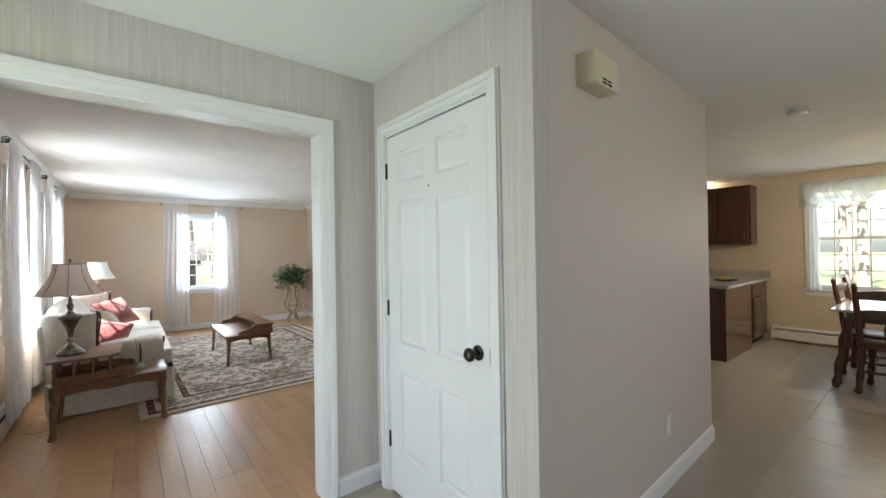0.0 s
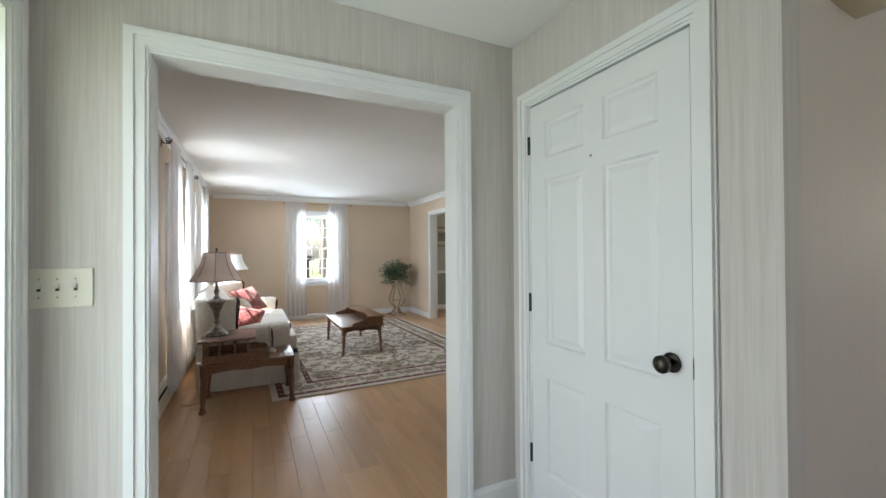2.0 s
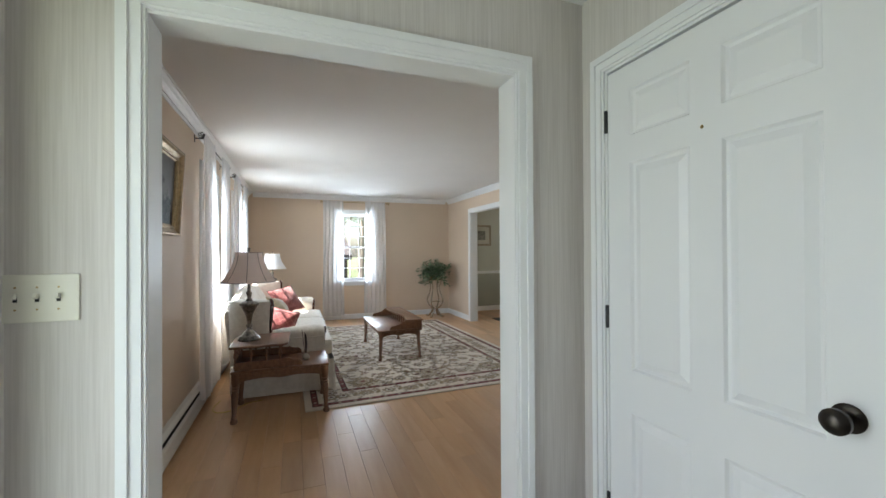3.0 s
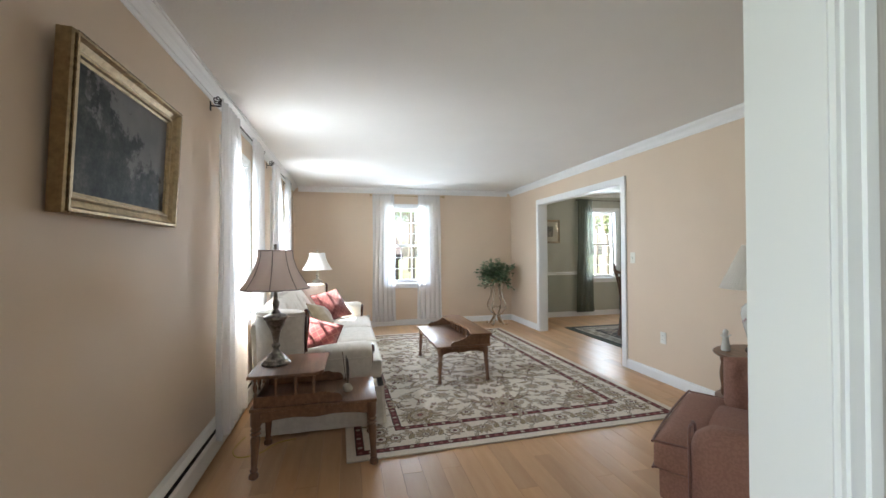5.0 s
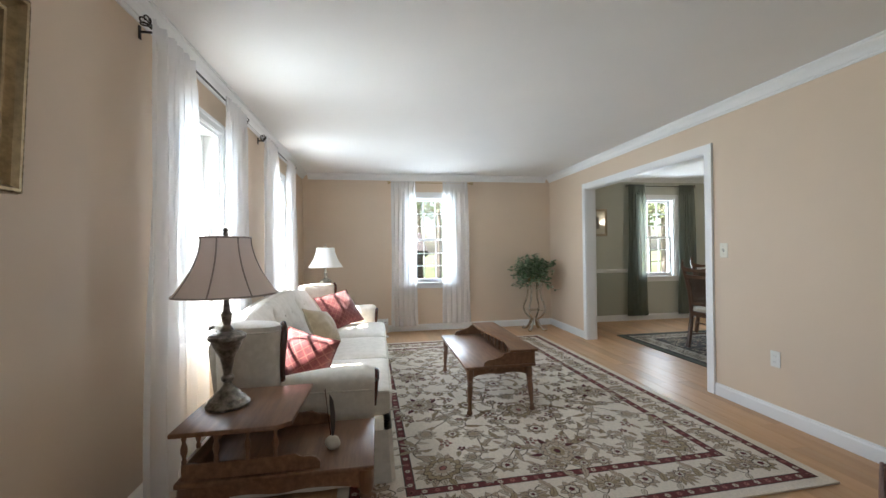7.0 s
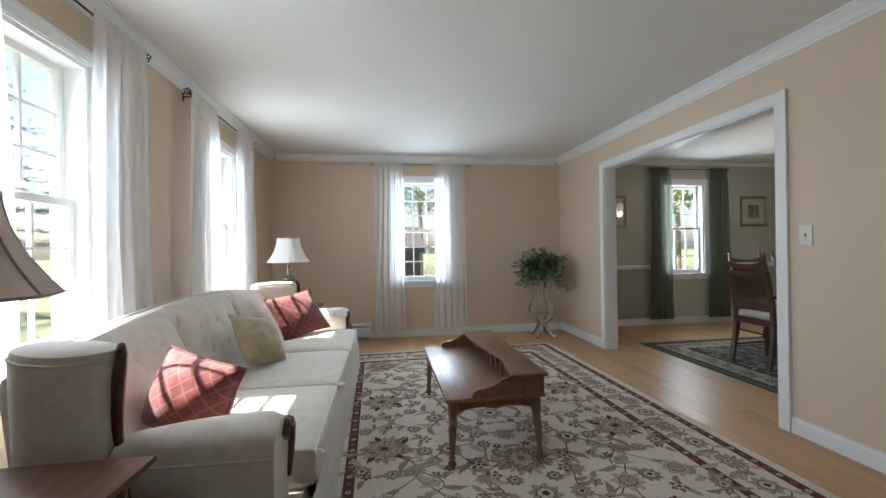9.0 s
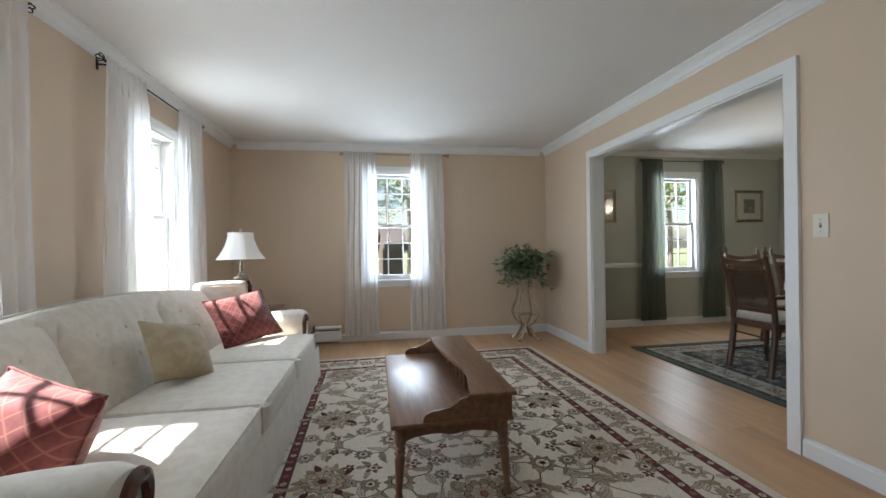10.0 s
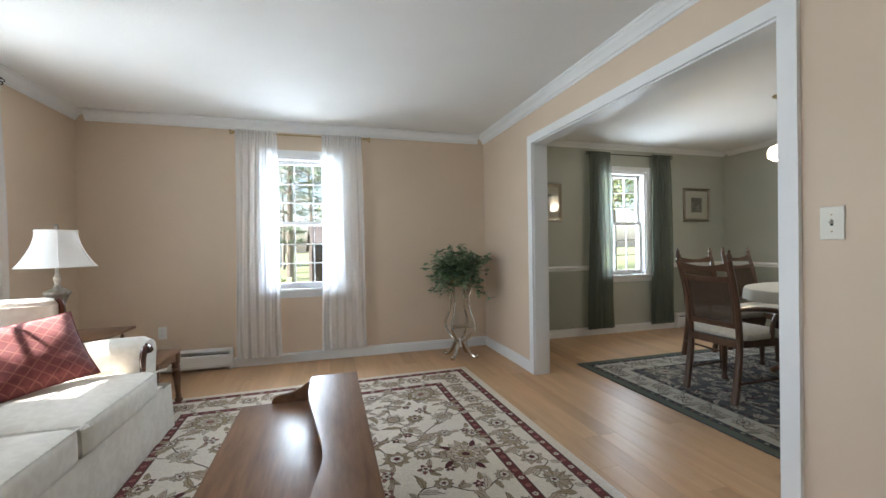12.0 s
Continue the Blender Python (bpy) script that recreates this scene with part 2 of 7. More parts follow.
def spline(points, per=8):
    """Points along a smooth curve through the given ones."""
    pts = [Vector(p) for p in points]
    out = []
    for i in range(len(pts) - 1):
        p0, p1, p2, p3 = pts[max(i - 1, 0)], pts[i], pts[i + 1], pts[min(i + 2, len(pts) - 1)]
        for k in range(per):
            t = k / per
            out.append(0.5 * (2 * p1 + (p2 - p0) * t + (2 * p0 - 5 * p1 + 4 * p2 - p3) * t * t + (3 * p1 - p0 - 3 * p2 + p3) * t ** 3))
    out.append(pts[-1])
    return out


def structure(name, bm, mat, label, category, smooth=False):
    return tagged(part(name, bm, mat, None, "", smooth), label, category, "", "structure")


# ---- the shell: walls, openings, ceilings ----
H = 2.38
HL = 2.395                  # living room ceiling
W_OUT = -0.16
WIN = (0.74, 2.06)          # bottom and top of each window's opening
HALF = 0.335                # half its width


def wall_x(x0, x1, y0, y1, holes, z1=H):
    """A wall that runs along y, with rectangular holes (y0, y1, z0, z1)."""
    bm = bmesh.new()
    y = y0
    for a, b, lo, hi in sorted(holes):
        box(bm, x0, x1, y, a, 0, z1)
        if lo > 0:
            box(bm, x0, x1, a, b, 0, lo)
        box(bm, x0, x1, a, b, hi, z1)
        y = b
    box(bm, x0, x1, y, y1, 0, z1)
    return bm


def wall_y(y0, y1, x0, x1, holes, z1=H):
    bm = wall_x(y0, y1, x0, x1, holes, z1)
    for v in bm.verts:
        v.co = Vector((v.co.y, v.co.x, v.co.z))
    bmesh.ops.reverse_faces(bm, faces=bm.faces)
    return bm


def win_hole(c):
    return (c - HALF, c + HALF, *WIN)


structure("wall_west", wall_x(W_OUT, 0, 3.20, 9.71, [win_hole(6.09), win_hole(7.93)], HL), PEACH, "peach-painted plaster wall with two windows", "wall")
structure("wall_north", wall_y(9.55, 9.71, 0, 3.86, [win_hole(1.89)], HL), PEACH, "peach-painted plaster wall with one window", "wall")
structure("wall_east", wall_x(3.86, 3.92, 3.20, 9.55, [(6.435, 8.415, 0, 2.035)], HL), PEACH, "peach-painted wall with a wide cased opening", "wall")
structure("wall_south", wall_y(3.14, 3.20, 0, 3.86, [(0.372, 1.632, 0, 2.03)], HL), PEACH, "peach-painted wall with a cased opening to the hall", "wall")
structure("wall_hall_north", wall_y(3.075, 3.138, -0.1, 1.965, [(0.372, 1.632, 0, 2.03)]), PAPER, "hall wall with fine striped grey-beige wallpaper", "wall")
structure("wall_hall_west", wall_x(-0.06, 0.06, -1.6, 3.075, [(2.0, 2.94, 0, 2.03)]), PAPER, "hall wall with fine striped wallpaper", "wall")
structure("wall_hall_closet", wall_x(1.965, 2.06, 1.885, 3.075, [(2.115, 2.94, 0, 2.03)]), PAPER, "closet wall with fine striped wallpaper", "wall")
bm = bmesh.new()
prism([(2.06, 1.885), (4.03, 1.985), (4.03, 2.085), (2.06, 1.985)], 0, H, "z", bm)
structure("wall_hall_side", bm, PAPER_FINE, "grey-beige papered wall beside the closet", "wall")
structure("wall_closet_back", boxes((3.92, 4.03, 2.085, 3.2, 0, H)), CREAM, "cream-painted wall", "wall")
# the hole serves the added window that lights the hall
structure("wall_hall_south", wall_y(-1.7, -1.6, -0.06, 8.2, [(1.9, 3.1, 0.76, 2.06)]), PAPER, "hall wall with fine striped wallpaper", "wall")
structure("wall_kitchen_east", wall_x(8.2, 8.34, -1.6, 4.6, [(1.12, 2.06, 0.76, 2.15)]), CREAM, "cream-painted kitchen wall with a window", "wall")
structure("wall_kitchen_north", boxes((4.03, 8.34, 4.6, 4.7, 0, H)), CREAM, "cream-painted kitchen wall", "wall")
structure("wall_kitchen_west", boxes((3.92, 4.03, 3.2, 4.6, 0, H)), CREAM, "cream-painted kitchen wall", "wall")
DX = 7.5
DH = 2.40
structure("wall_dining_west", wall_x(3.922, 3.98, 4.9, 9.55, [(6.435, 8.415, 0, 2.035)], DH), SAGE, "sage-painted wall with a wide cased opening", "wall")
structure("wall_dining_north", wall_y(9.55, 9.71, 3.92, DX, [win_hole(5.80)], DH), SAGE, "sage-green painted dining wall with a window", "wall")
structure("wall_dining_east", boxes((DX, DX + 0.12, 4.9, 9.71, 0, DH)), SAGE, "sage-green painted dining wall", "wall")
structure("wall_dining_south", boxes((3.98, DX, 4.8, 4.9, 0, DH)), SAGE, "sage-green painted dining wall", "wall")
# ceilings
# unseen slab, added outside the front door to block direct sun into the hall
structure("unseen_sun_blocker", boxes((-2.6, -0.17, 0.9, 3.5, 2.2, 2.35)), WHITE, "unseen white slab added outside to keep sun out of the hall", "roof")
structure("ceiling_living", boxes((W_OUT, 3.92, 3.14, 9.71, HL, HL + 0.12)), CEILING, "matt white textured plaster ceiling", "ceiling")
structure("ceiling_hall", boxes((-0.1, 8.34, -1.7, 3.138, H + 0.002, H + 0.12), (3.92, 8.34, 3.138, 4.7, H + 0.002, H + 0.12)), CEILING, "matt white textured plaster ceiling", "ceiling")
structure("ceiling_dining", boxes((3.922, DX + 0.12, 4.8, 9.71, DH, DH + 0.12)), CEILING, "matt white textured plaster ceiling", "ceiling")


# ---- trim ----
def crown_profile(size):
    """Crown moulding section: out from the wall, down from the ceiling."""
    k, d = size
    return [(0, 0), (k, 0), (k, -0.14 * d), (0.88 * k, -0.16 * d), (0.86 * k, -0.24 * d), (0.74 * k, -0.34 * d), (0.56 * k, -0.44 * d), (0.40 * k, -0.58 * d), (0.30 * k, -0.72 * d), (0.28 * k, -0.78 * d), (0.16 * k, -0.80 * d), (0.14 * k, -0.94 * d), (0.08 * k, -d), (0, -d)]


def run_profile(prof, a, b, inward, z):
    """A moulding swept from a to b in plan; inward is the way it stands out."""
    bm = bmesh.new()
    n = Vector(inward)
    rings = []
    for p in (a, b):
        rings.append([bm.verts.new((p[0] + n.x * o, p[1] + n.y * o, z + h)) for o, h in prof])
    k = len(prof)
    for i in range(k):
        bm.faces.new((rings[0][i], rings[0][(i + 1) % k], rings[1][(i + 1) % k], rings[1][i]))
    bm.faces.new(rings[0])
    bm.faces.new(list(reversed(rings[1])))
    return bm


def trim(name, prof, a, b, inward, z, label, category="trim"):
    return structure(name, run_profile(prof, a, b, inward, z), WHITE, label, category)


CROWN = crown_profile((0.075, 0.088))
trim("crown_west", CROWN, (0, 3.2), (0, 9.55), (1, 0), HL - 0.001, "white stepped crown moulding")
trim("crown_north", CROWN, (0.076, 9.55), (3.784, 9.55), (0, -1), HL - 0.001, "white stepped crown moulding")
trim("crown_east", CROWN, (3.86, 3.2), (3.86, 9.55), (-1, 0), HL - 0.001, "white stepped crown moulding")
trim("crown_south", CROWN, (0.076, 3.2), (3.784, 3.2), (0, 1), HL - 0.001, "white stepped crown moulding")
DCROWN = crown_profile((0.06, 0.06))
trim("crown_dining_north", DCROWN, (3.98, 9.55), (DX, 9.55), (0, -1), DH - 0.001, "sage-shaded crown moulding")
trim("crown_dining_east", DCROWN, (DX, 4.9), (DX, 9.489), (-1, 0), DH - 0.001, "sage-shaded crown moulding")
BASE = [(0, 0), (0.016, 0), (0.016, 0.078), (0.011, 0.088), (0.011, 0.096), (0, 0.1)]
trim("baseboard_north", BASE, (1.225, 9.55), (3.86, 9.55), (0, -1), 0.001, "white painted baseboard", "baseboard")
trim("baseboard_east_far", BASE, (3.86, 8.488), (3.86, 9.533), (-1, 0), 0.001, "white painted baseboard", "baseboard")
trim("baseboard_east_near", BASE, (3.86, 3.2), (3.86, 6.362), (-1, 0), 0.001, "white painted baseboard", "baseboard")
trim("baseboard_south", BASE, (1.70, 3.2), (3.843, 3.2), (0, 1), 0.001, "white painted baseboard", "baseboard")
trim("baseboard_dining_north", BASE, (3.98, 9.55), (DX, 9.55), (0, -1), 0.001, "white painted baseboard", "baseboard")
trim("baseboard_hall_north", BASE, (1.70, 3.075), (1.965, 3.075), (0, -1), 0.001, "white painted baseboard", "baseboard")
trim("baseboard_hall_side", BASE, (1.97, 1.884), (4.03, 1.985), (0, -1), 0.001, "white painted baseboard", "baseboard")
trim("baseboard_hall_closet", BASE, (1.965, 1.87), (1.965, 2.045), (-1, 0), 0.001, "white painted baseboard", "baseboard")
RAIL = [(0, -0.03), (0.012, -0.03), (0.014, -0.008), (0.024, 0), (0.024, 0.012), (0.014, 0.02), (0.01, 0.03), (0, 0.03)]
trim("chair_rail_left", RAIL, (3.98, 9.55), (5.415, 9.55), (0, -1), 0.845, "white chair rail")
trim("chair_rail_right", RAIL, (6.185, 9.55), (DX, 9.55), (0, -1), 0.845, "white chair rail")
trim("chair_rail_east", RAIL, (DX, 4.9), (DX, 9.525), (-1, 0), 0.845, "white chair rail")
structure("wainscot_north", boxes((3.985, 5.41, 9.544, 9.5495, 0.102, 0.812), (6.19, 7.494, 9.544, 9.5495, 0.102, 0.812)), SAGE_DEEP, "deeper sage paint under the chair rail", "wall")
structure("wainscot_east", boxes((7.494, 7.4995, 4.9, 9.54, 0.102, 0.812)), SAGE_DEEP, "deeper sage paint under the chair rail", "wall")


def casing(name, axis, plane, out, a, b, top, width, label, flat=False):
    """Moulded door casing on one face of a wall: two legs and a head, mitred as stepped boards."""
    steps = [(0, width, 0.011), (0.010, width - 0.016, 0.017), (width - 0.032, width - 0.006, 0.024)] if not flat else [(0, width, 0.02)]
    bm = bmesh.new()
    for i0, i1, d in steps:
        lo, hi = sorted((plane, plane + out * d))
        for u0, u1, z0, z1 in ((a - i1, a - i0, 0, top + i1), (b + i0, b + i1, 0, top + i1), (a - i0, b + i0, top + i0, top + i1)):
            if axis == "y":
                box(bm, u0, u1, lo, hi, z0, z1)
            else:
                box(bm, lo, hi, u0, u1, z0, z1)
    return structure(name, bm, WHITE, label, "door casing")


def jamb(name, axis, p0, p1, a, b, top, label):
    """Board lining of an opening."""
    bm = bmesh.new()
    for u0, u1, z0, z1 in ((a, a + 0.018, 0, top), (b - 0.018, b, 0, top), (a + 0.018, b - 0.018, top - 0.018, top)):
        if axis == "y":
            box(bm, u0, u1, p0, p1, z0, z1)
        else:
            box(bm, p0, p1, u0, u1, z0, z1)
    return structure(name, bm, WHITE, label, "door jamb")


casing("casing_living_hall_side", "y", 3.075, -1, 0.378, 1.626, 2.03, 0.074, "white moulded casing round the living room opening")
casing("casing_living_room_side", "y", 3.20, 1, 0.378, 1.626, 2.03, 0.074, "white moulded casing round the hall opening")
jamb("jamb_living", "y", 3.073, 3.202, 0.364, 1.640, 2.038, "white painted jamb of the living room opening")
casing("casing_dining_living_side", "x", 3.86, -1, 6.438, 8.412, 2.035, 0.07, "white flat casing round the dining opening", True)
casing("casing_dining_room_side", "x", 3.98, 1, 6.438, 8.412, 2.035, 0.07, "white flat casing round the dining opening", True)
jamb("jamb_dining", "x", 3.858, 3.982, 6.427, 8.423, 2.043, "white painted jamb of the dining opening")
casing("casing_closet", "x", 1.965, -1, 2.115, 2.94, 2.03, 0.068, "white moulded casing round the closet door")
jamb("jamb_closet", "x", 1.963, 2.062, 2.107, 2.948, 2.038, "white painted closet door jamb")
casing("casing_front_door", "x", 0.06, 1, 2.0, 2.94, 2.03, 0.068, "white moulded casing round the front door")
jamb("jamb_front_door", "x", -0.062, 0.062, 1.992, 2.948, 2.038, "white painted front door jamb")


# ---- windows ----
def double_hung(name, m, label, cols=3, rows=3, wide=HALF, lo=WIN[0], hi=WIN[1], depth=0.16):
    """A double-hung window; local x along the wall, +y into the room, wall face at y = 0."""
    w = thing(name, m, label, "window", "", "structure")
    c = 0.072
    frame_rows = []
    for i0, i1, d in ((0, c, 0.013), (0.008, c - 0.018, 0.019), (c - 0.026, c - 0.004, 0.025)):
        frame_rows += [(-wide - i1, -wide - i0, 0, d, lo, hi + i1), (wide + i0, wide + i1, 0, d, lo, hi + i1), (-wide - i0, wide + i0, 0, d, hi + i0, hi + i1)]
    part("window_casing", boxes(*frame_rows), WHITE, w)
    part("window_sill", boxes((-wide - 0.095, wide + 0.095, -0.05, 0.045, lo - 0.025, lo), bevel=0.004), WHITE, w)
    part("window_apron", boxes((-wide - 0.07, wide + 0.07, 0, 0.015, lo - 0.09, lo - 0.025), bevel=0.003), WHITE, w)
    part("window_jamb", boxes((-wide, -wide + 0.02, -depth, -0.001, lo, hi), (wide - 0.02, wide, -depth, -0.001, lo, hi), (-wide + 0.02, wide - 0.02, -depth, -0.001, hi - 0.02, hi), (-wide + 0.02, wide - 0.02, -depth, -0.052, lo - 0.02, lo + 0.012)), WHITE, w)
    mid = (lo + hi) / 2
    e = wide - 0.02
    for tag, y, z0, z1 in (("lower_sash", -0.055, lo + 0.012, mid + 0.018), ("upper_sash", -0.092, mid - 0.018, hi - 0.02)):
        s = 0.034
        bot = 0.045 if tag == "lower_sash" else 0.036
        top = 0.036
        sash = part(tag, boxes((-e, -e + s, y - 0.034, y, z0, z1), (e - s, e, y - 0.034, y, z0, z1), (-e + s, e - s, y - 0.034, y, z0, z0 + bot), (-e + s, e - s, y - 0.034, y, z1 - top, z1), bevel=0.002), WHITE, w)
        gx0, gx1, gz0, gz1 = -e + s, e - s, z0 + bot, z1 - top
        for i in range(1, cols):
            x = gx0 + (gx1 - gx0) * i / cols
            part("muntin", boxes((x - 0.007, x + 0.007, y - 0.026, y - 0.008, gz0, gz1)), WHITE, sash)
        for j in range(1, rows):
            z = gz0 + (gz1 - gz0) * j / rows
            part("muntin", boxes((gx0, gx1, y - 0.025, y - 0.009, z - 0.007, z + 0.007)), WHITE, sash)
        pane = part("pane", boxes((gx0, gx1, y - 0.019, y - 0.016, gz0, gz1)), PANE, sash)
        pane.visible_shadow = False
    part("sash_lock", boxes((-0.03, 0.03, -0.054, -0.03, mid + 0.018, mid + 0.03), bevel=0.003), PLASTIC, w)
    return w


double_hung("window_1", pose(0, 6.09, 0, 0, 0, -90), "white double-hung window with small panes behind sheers")
double_hung("window_2", pose(0, 7.93, 0, 0, 0, -90), "white double-hung window with small panes behind sheers")
double_hung("window_3", pose(1.89, 9.55, 0, 0, 0, 180), "white double-hung window with small panes between sheers")
double_hung("window_4", pose(5.80, 9.55, 0, 0, 0, 180), "white double-hung dining window between green drapes")
double_hung("window_5", pose(8.2, 1.59, 0, 0, 0, 90), "white double-hung kitchen window under a lace valance", 5, 3, 0.47, 0.76, 2.15, 0.14)
# unseen window, added so that light reaches the hall from the south
double_hung("unseen_hall_window", pose(2.5, -1.6, 0, 0, 0, 0), "unseen double-hung window added to let light into the hall", 4, 3, 0.60, 0.76, 2.06, 0.1)


# ---- shared soft shapes ----
def puffy(x0, x1, y0, y1, z0, z1, r, bulge=(0, 0, 0), cuts=9, bm=None, dent=0.0):
    """A stuffed block: rounded edges and crowned faces."""
    tmp = bmesh.new()
    bmesh.ops.create_cube(tmp, size=2.0)
    bmesh.ops.subdivide_edges(tmp, edges=tmp.edges, cuts=cuts, use_grid_fill=True)
    h = Vector(((x1 - x0) / 2, (y1 - y0) / 2, (z1 - z0) / 2))
    c = Vector(((x1 + x0) / 2, (y1 + y0) / 2, (z1 + z0) / 2))
    for v in tmp.verts:
        u = v.co.copy()
        p = Vector((u.x * h.x, u.y * h.y, u.z * h.z))
        q = Vector([max(-hh + r, min(hh - r, pp)) for pp, hh in zip(p, h)])
        d = p - q
        if d.length > 1e-6:
            p = q + r * d.normalized()
        f = [(1 - abs(t) ** 2.4) for t in u]
        p.x += math.copysign(bulge[0] * f[1] * f[2], u.x) if abs(u.x) > 0.99 else 0
        p.y += math.copysign(bulge[1] * f[0] * f[2], u.y) if abs(u.y) > 0.99 else 0
        p.z += math.copysign(bulge[2] * f[0] * f[1], u.z) if abs(u.z) > 0.99 else 0
        if dent:
            p += dent * noise.noise_vector((p + c) * 5.0)
        v.co = c + p
    if bm is None:
        return tmp
    me = bpy.data.meshes.new("scrap")
    tmp.to_mesh(me)
    tmp.free()
    bm.from_mesh(me)
    bpy.data.meshes.remove(me)
    return bm


def shift(bm, m):
    bmesh.ops.transform(bm, matrix=m, verts=bm.verts)
    return bm


def turned_leg(h, top=0.026, low=0.012, steps=14):
    """Turned colonial leg: square-ish block, rings, taper, ball foot; foot at z = 0."""
    return [(low * 1.05, 0), (low * 1.55, h * 0.02), (low * 1.6, h * 0.06), (low * 1.0, h * 0.10), (low * 1.35, h * 0.13), (low * 0.95, h * 0.16),
            (top * 0.72, h * 0.44), (top * 0.86, h * 0.58), (top * 0.66, h * 0.63), (top * 0.95, h * 0.66), (top * 0.7, h * 0.69), (top * 0.95, h * 0.72),
            (top * 0.74, h * 0.75), (top * 0.98, h * 0.79), (top * 1.05, h * 0.9), (top * 1.05, h)]


def scallop(a, b, z0, z1, depth=0.03, n=28, ends=0.06):
    """Outline of an apron with a wavy lower edge."""
    pts = [(a, z1), (a, z0)]
    w = b - a
    for i in range(n + 1):
        t = i / n
        if t < ends or t > 1 - ends:
            z = z0
        else:
            s = (t - ends) / (1 - 2 * ends)
            z = z0 + depth * (0.75 * abs(math.sin(math.pi * s)) ** 0.45 - 0.38 * math.exp(-((s - 0.5) / 0.13) ** 2))
        pts.append((a + w * t, z))
    pts += [(b, z0), (b, z1)]
    out = []
    for p in pts:
        if not out or (Vector(p) - Vector(out[-1])).length > 1e-4:
            out.append(p)
    return out


# ---- living room: windows' sheers and rods ----
def drape(name, at, top_w, bot_w, z0, z1, folds, seed, mat, label, group, sway=0.0, depth=0.026):
    """A gathered curtain panel; local x along the wall, y out from it; rod pocket on top."""
    rng = random.Random(seed)
    c = thing(name, at, label, "curtain", group)
    ph = [rng.uniform(0, 6.28) for _ in range(4)]
    bm = bmesh.new()
    nx, nz = 64, 26
    grid = []
    for j in range(nz + 1):
        t = j / nz
        z = z0 + (z1 - z0) * t
        w = bot_w + (top_w - bot_w) * t ** 1.6
        row = []
        for i in range(nx + 1):
            s = i / nx
            amp = depth * (0.55 + 0.45 * (1 - t)) * (0.75 + 0.25 * math.sin(9 * s + ph[0]))
            y = amp * (math.sin(2 * math.pi * folds * (s + 0.03 * math.sin(5 * t + ph[1])) + ph[2]) + 0.35 * math.sin(2 * math.pi * folds * 2.3 * s + ph[3] + 2 * t))
            if t > 0.94:
                y = y * 0.5 + 0.008 * math.sin(2 * math.pi * folds * 3.1 * s)
            x = (s - 0.5) * w + sway * (1 - t) ** 2 + 0.006 * math.sin(6 * t + 8 * s)
            row.append(bm.verts.new((x, y, z)))
        grid.append(row)
    for a, b in zip(grid, grid[1:]):
        for i in range(nx):
            bm.faces.new((a[i], a[i + 1], b[i + 1], b[i]))
    part("panel", bm, mat, c, "", True)
    hem = bmesh.new()
    lo = []
    for j in (0, 1):
        lo.append([hem.verts.new(v) for v in [(p.x, p.y + 0.002, z0 + 0.001 + j * 0.085) for p in [Vector(((i / nx - 0.5) * bot_w + sway, depth * (0.75 + 0.25 * math.sin(9 * i / nx + ph[0])) * (math.sin(2 * math.pi * folds * (i / nx + 0.03 * math.sin(ph[1])) + ph[2]) + 0.35 * math.sin(2 * math.pi * folds * 2.3 * i / nx + ph[3])), 0)) for i in range(nx + 1)]]])
    for i in range(nx):
        hem.faces.new((lo[0][i], lo[0][i + 1], lo[1][i + 1], lo[1][i]))
    part("hem", hem, mat, c, "", True)
    return c


def curtain_rod(at, half, label, mat, group):
    """A slim rod on two wall brackets with openwork finials; local y out from the wall."""
    r = thing("curtain_rod", at, label, "curtain rod", group)
    part("rod", tube([(-half, 0.07, 0), (half, 0.07, 0)], 0.006, 10), mat, r, "", True)
    for s in (-1, 1):
        part("bracket", boxes((s * (half - 0.03) - 0.008, s * (half - 0.03) + 0.008, 0.0005, 0.006, -0.04, 0.02), (s * (half - 0.03) - 0.004, s * (half - 0.03) + 0.004, 0.005, 0.066, -0.012, -0.004)), mat, r)
        f = bmesh.new()
        for k in range(5):
            a = 2 * math.pi * k / 5
            loop = [(s * (half + 0.012 + 0.045 * math.sin(math.pi * t / 10)) , 0.07 + 0.024 * math.sin(math.pi * t / 10) * math.cos(a + t * 0.28), 0.024 * math.sin(math.pi * t / 10) * math.sin(a + t * 0.28)) for t in range(0, 9)]
            tube(loop, 0.0035, 6, f)
        lathe([(0.003, -0.004), (0.011, 0.0), (0.011, 0.012), (0.003, 0.016)], 10, 0, 0, f)
        for v in list(f.verts)[-40:]:
            v.co = Vector((s * (half + v.co.z), 0.07 + v.co.y, v.co.x))
        part("finial", f, mat, r, "", True)
    return r


for c in (6.09, 7.93):
    m = pose(0, c, 2.275, 0, 0, -90)
    curtain_rod(m, 0.625, "slim dark bronze curtain rod with openwork finials", BRONZE, "living room curtain rods")
    drape("sheer_curtain", pose(0.085, c - 0.45, 0, 0, 0, -90), 0.40, 0.56 if c < 7 else 0.50, 0.12, 2.30, 5, int(c * 10), SHEER, "white sheer curtain hanging to the baseboard", "living room sheers", 0.03, 0.042)
    drape("sheer_curtain", pose(0.085, c + 0.45, 0, 0, 0, -90), 0.40, 0.46, 0.14, 2.30, 5, int(c * 10) + 5, SHEER, "white sheer curtain hanging to the baseboard", "living room sheers", 0.0, 0.036)
curtain_rod(pose(1.90, 9.55, 2.265, 0, 0, 180), 0.60, "slim brass curtain rod with small finials", BRASS, "living room curtain rods")
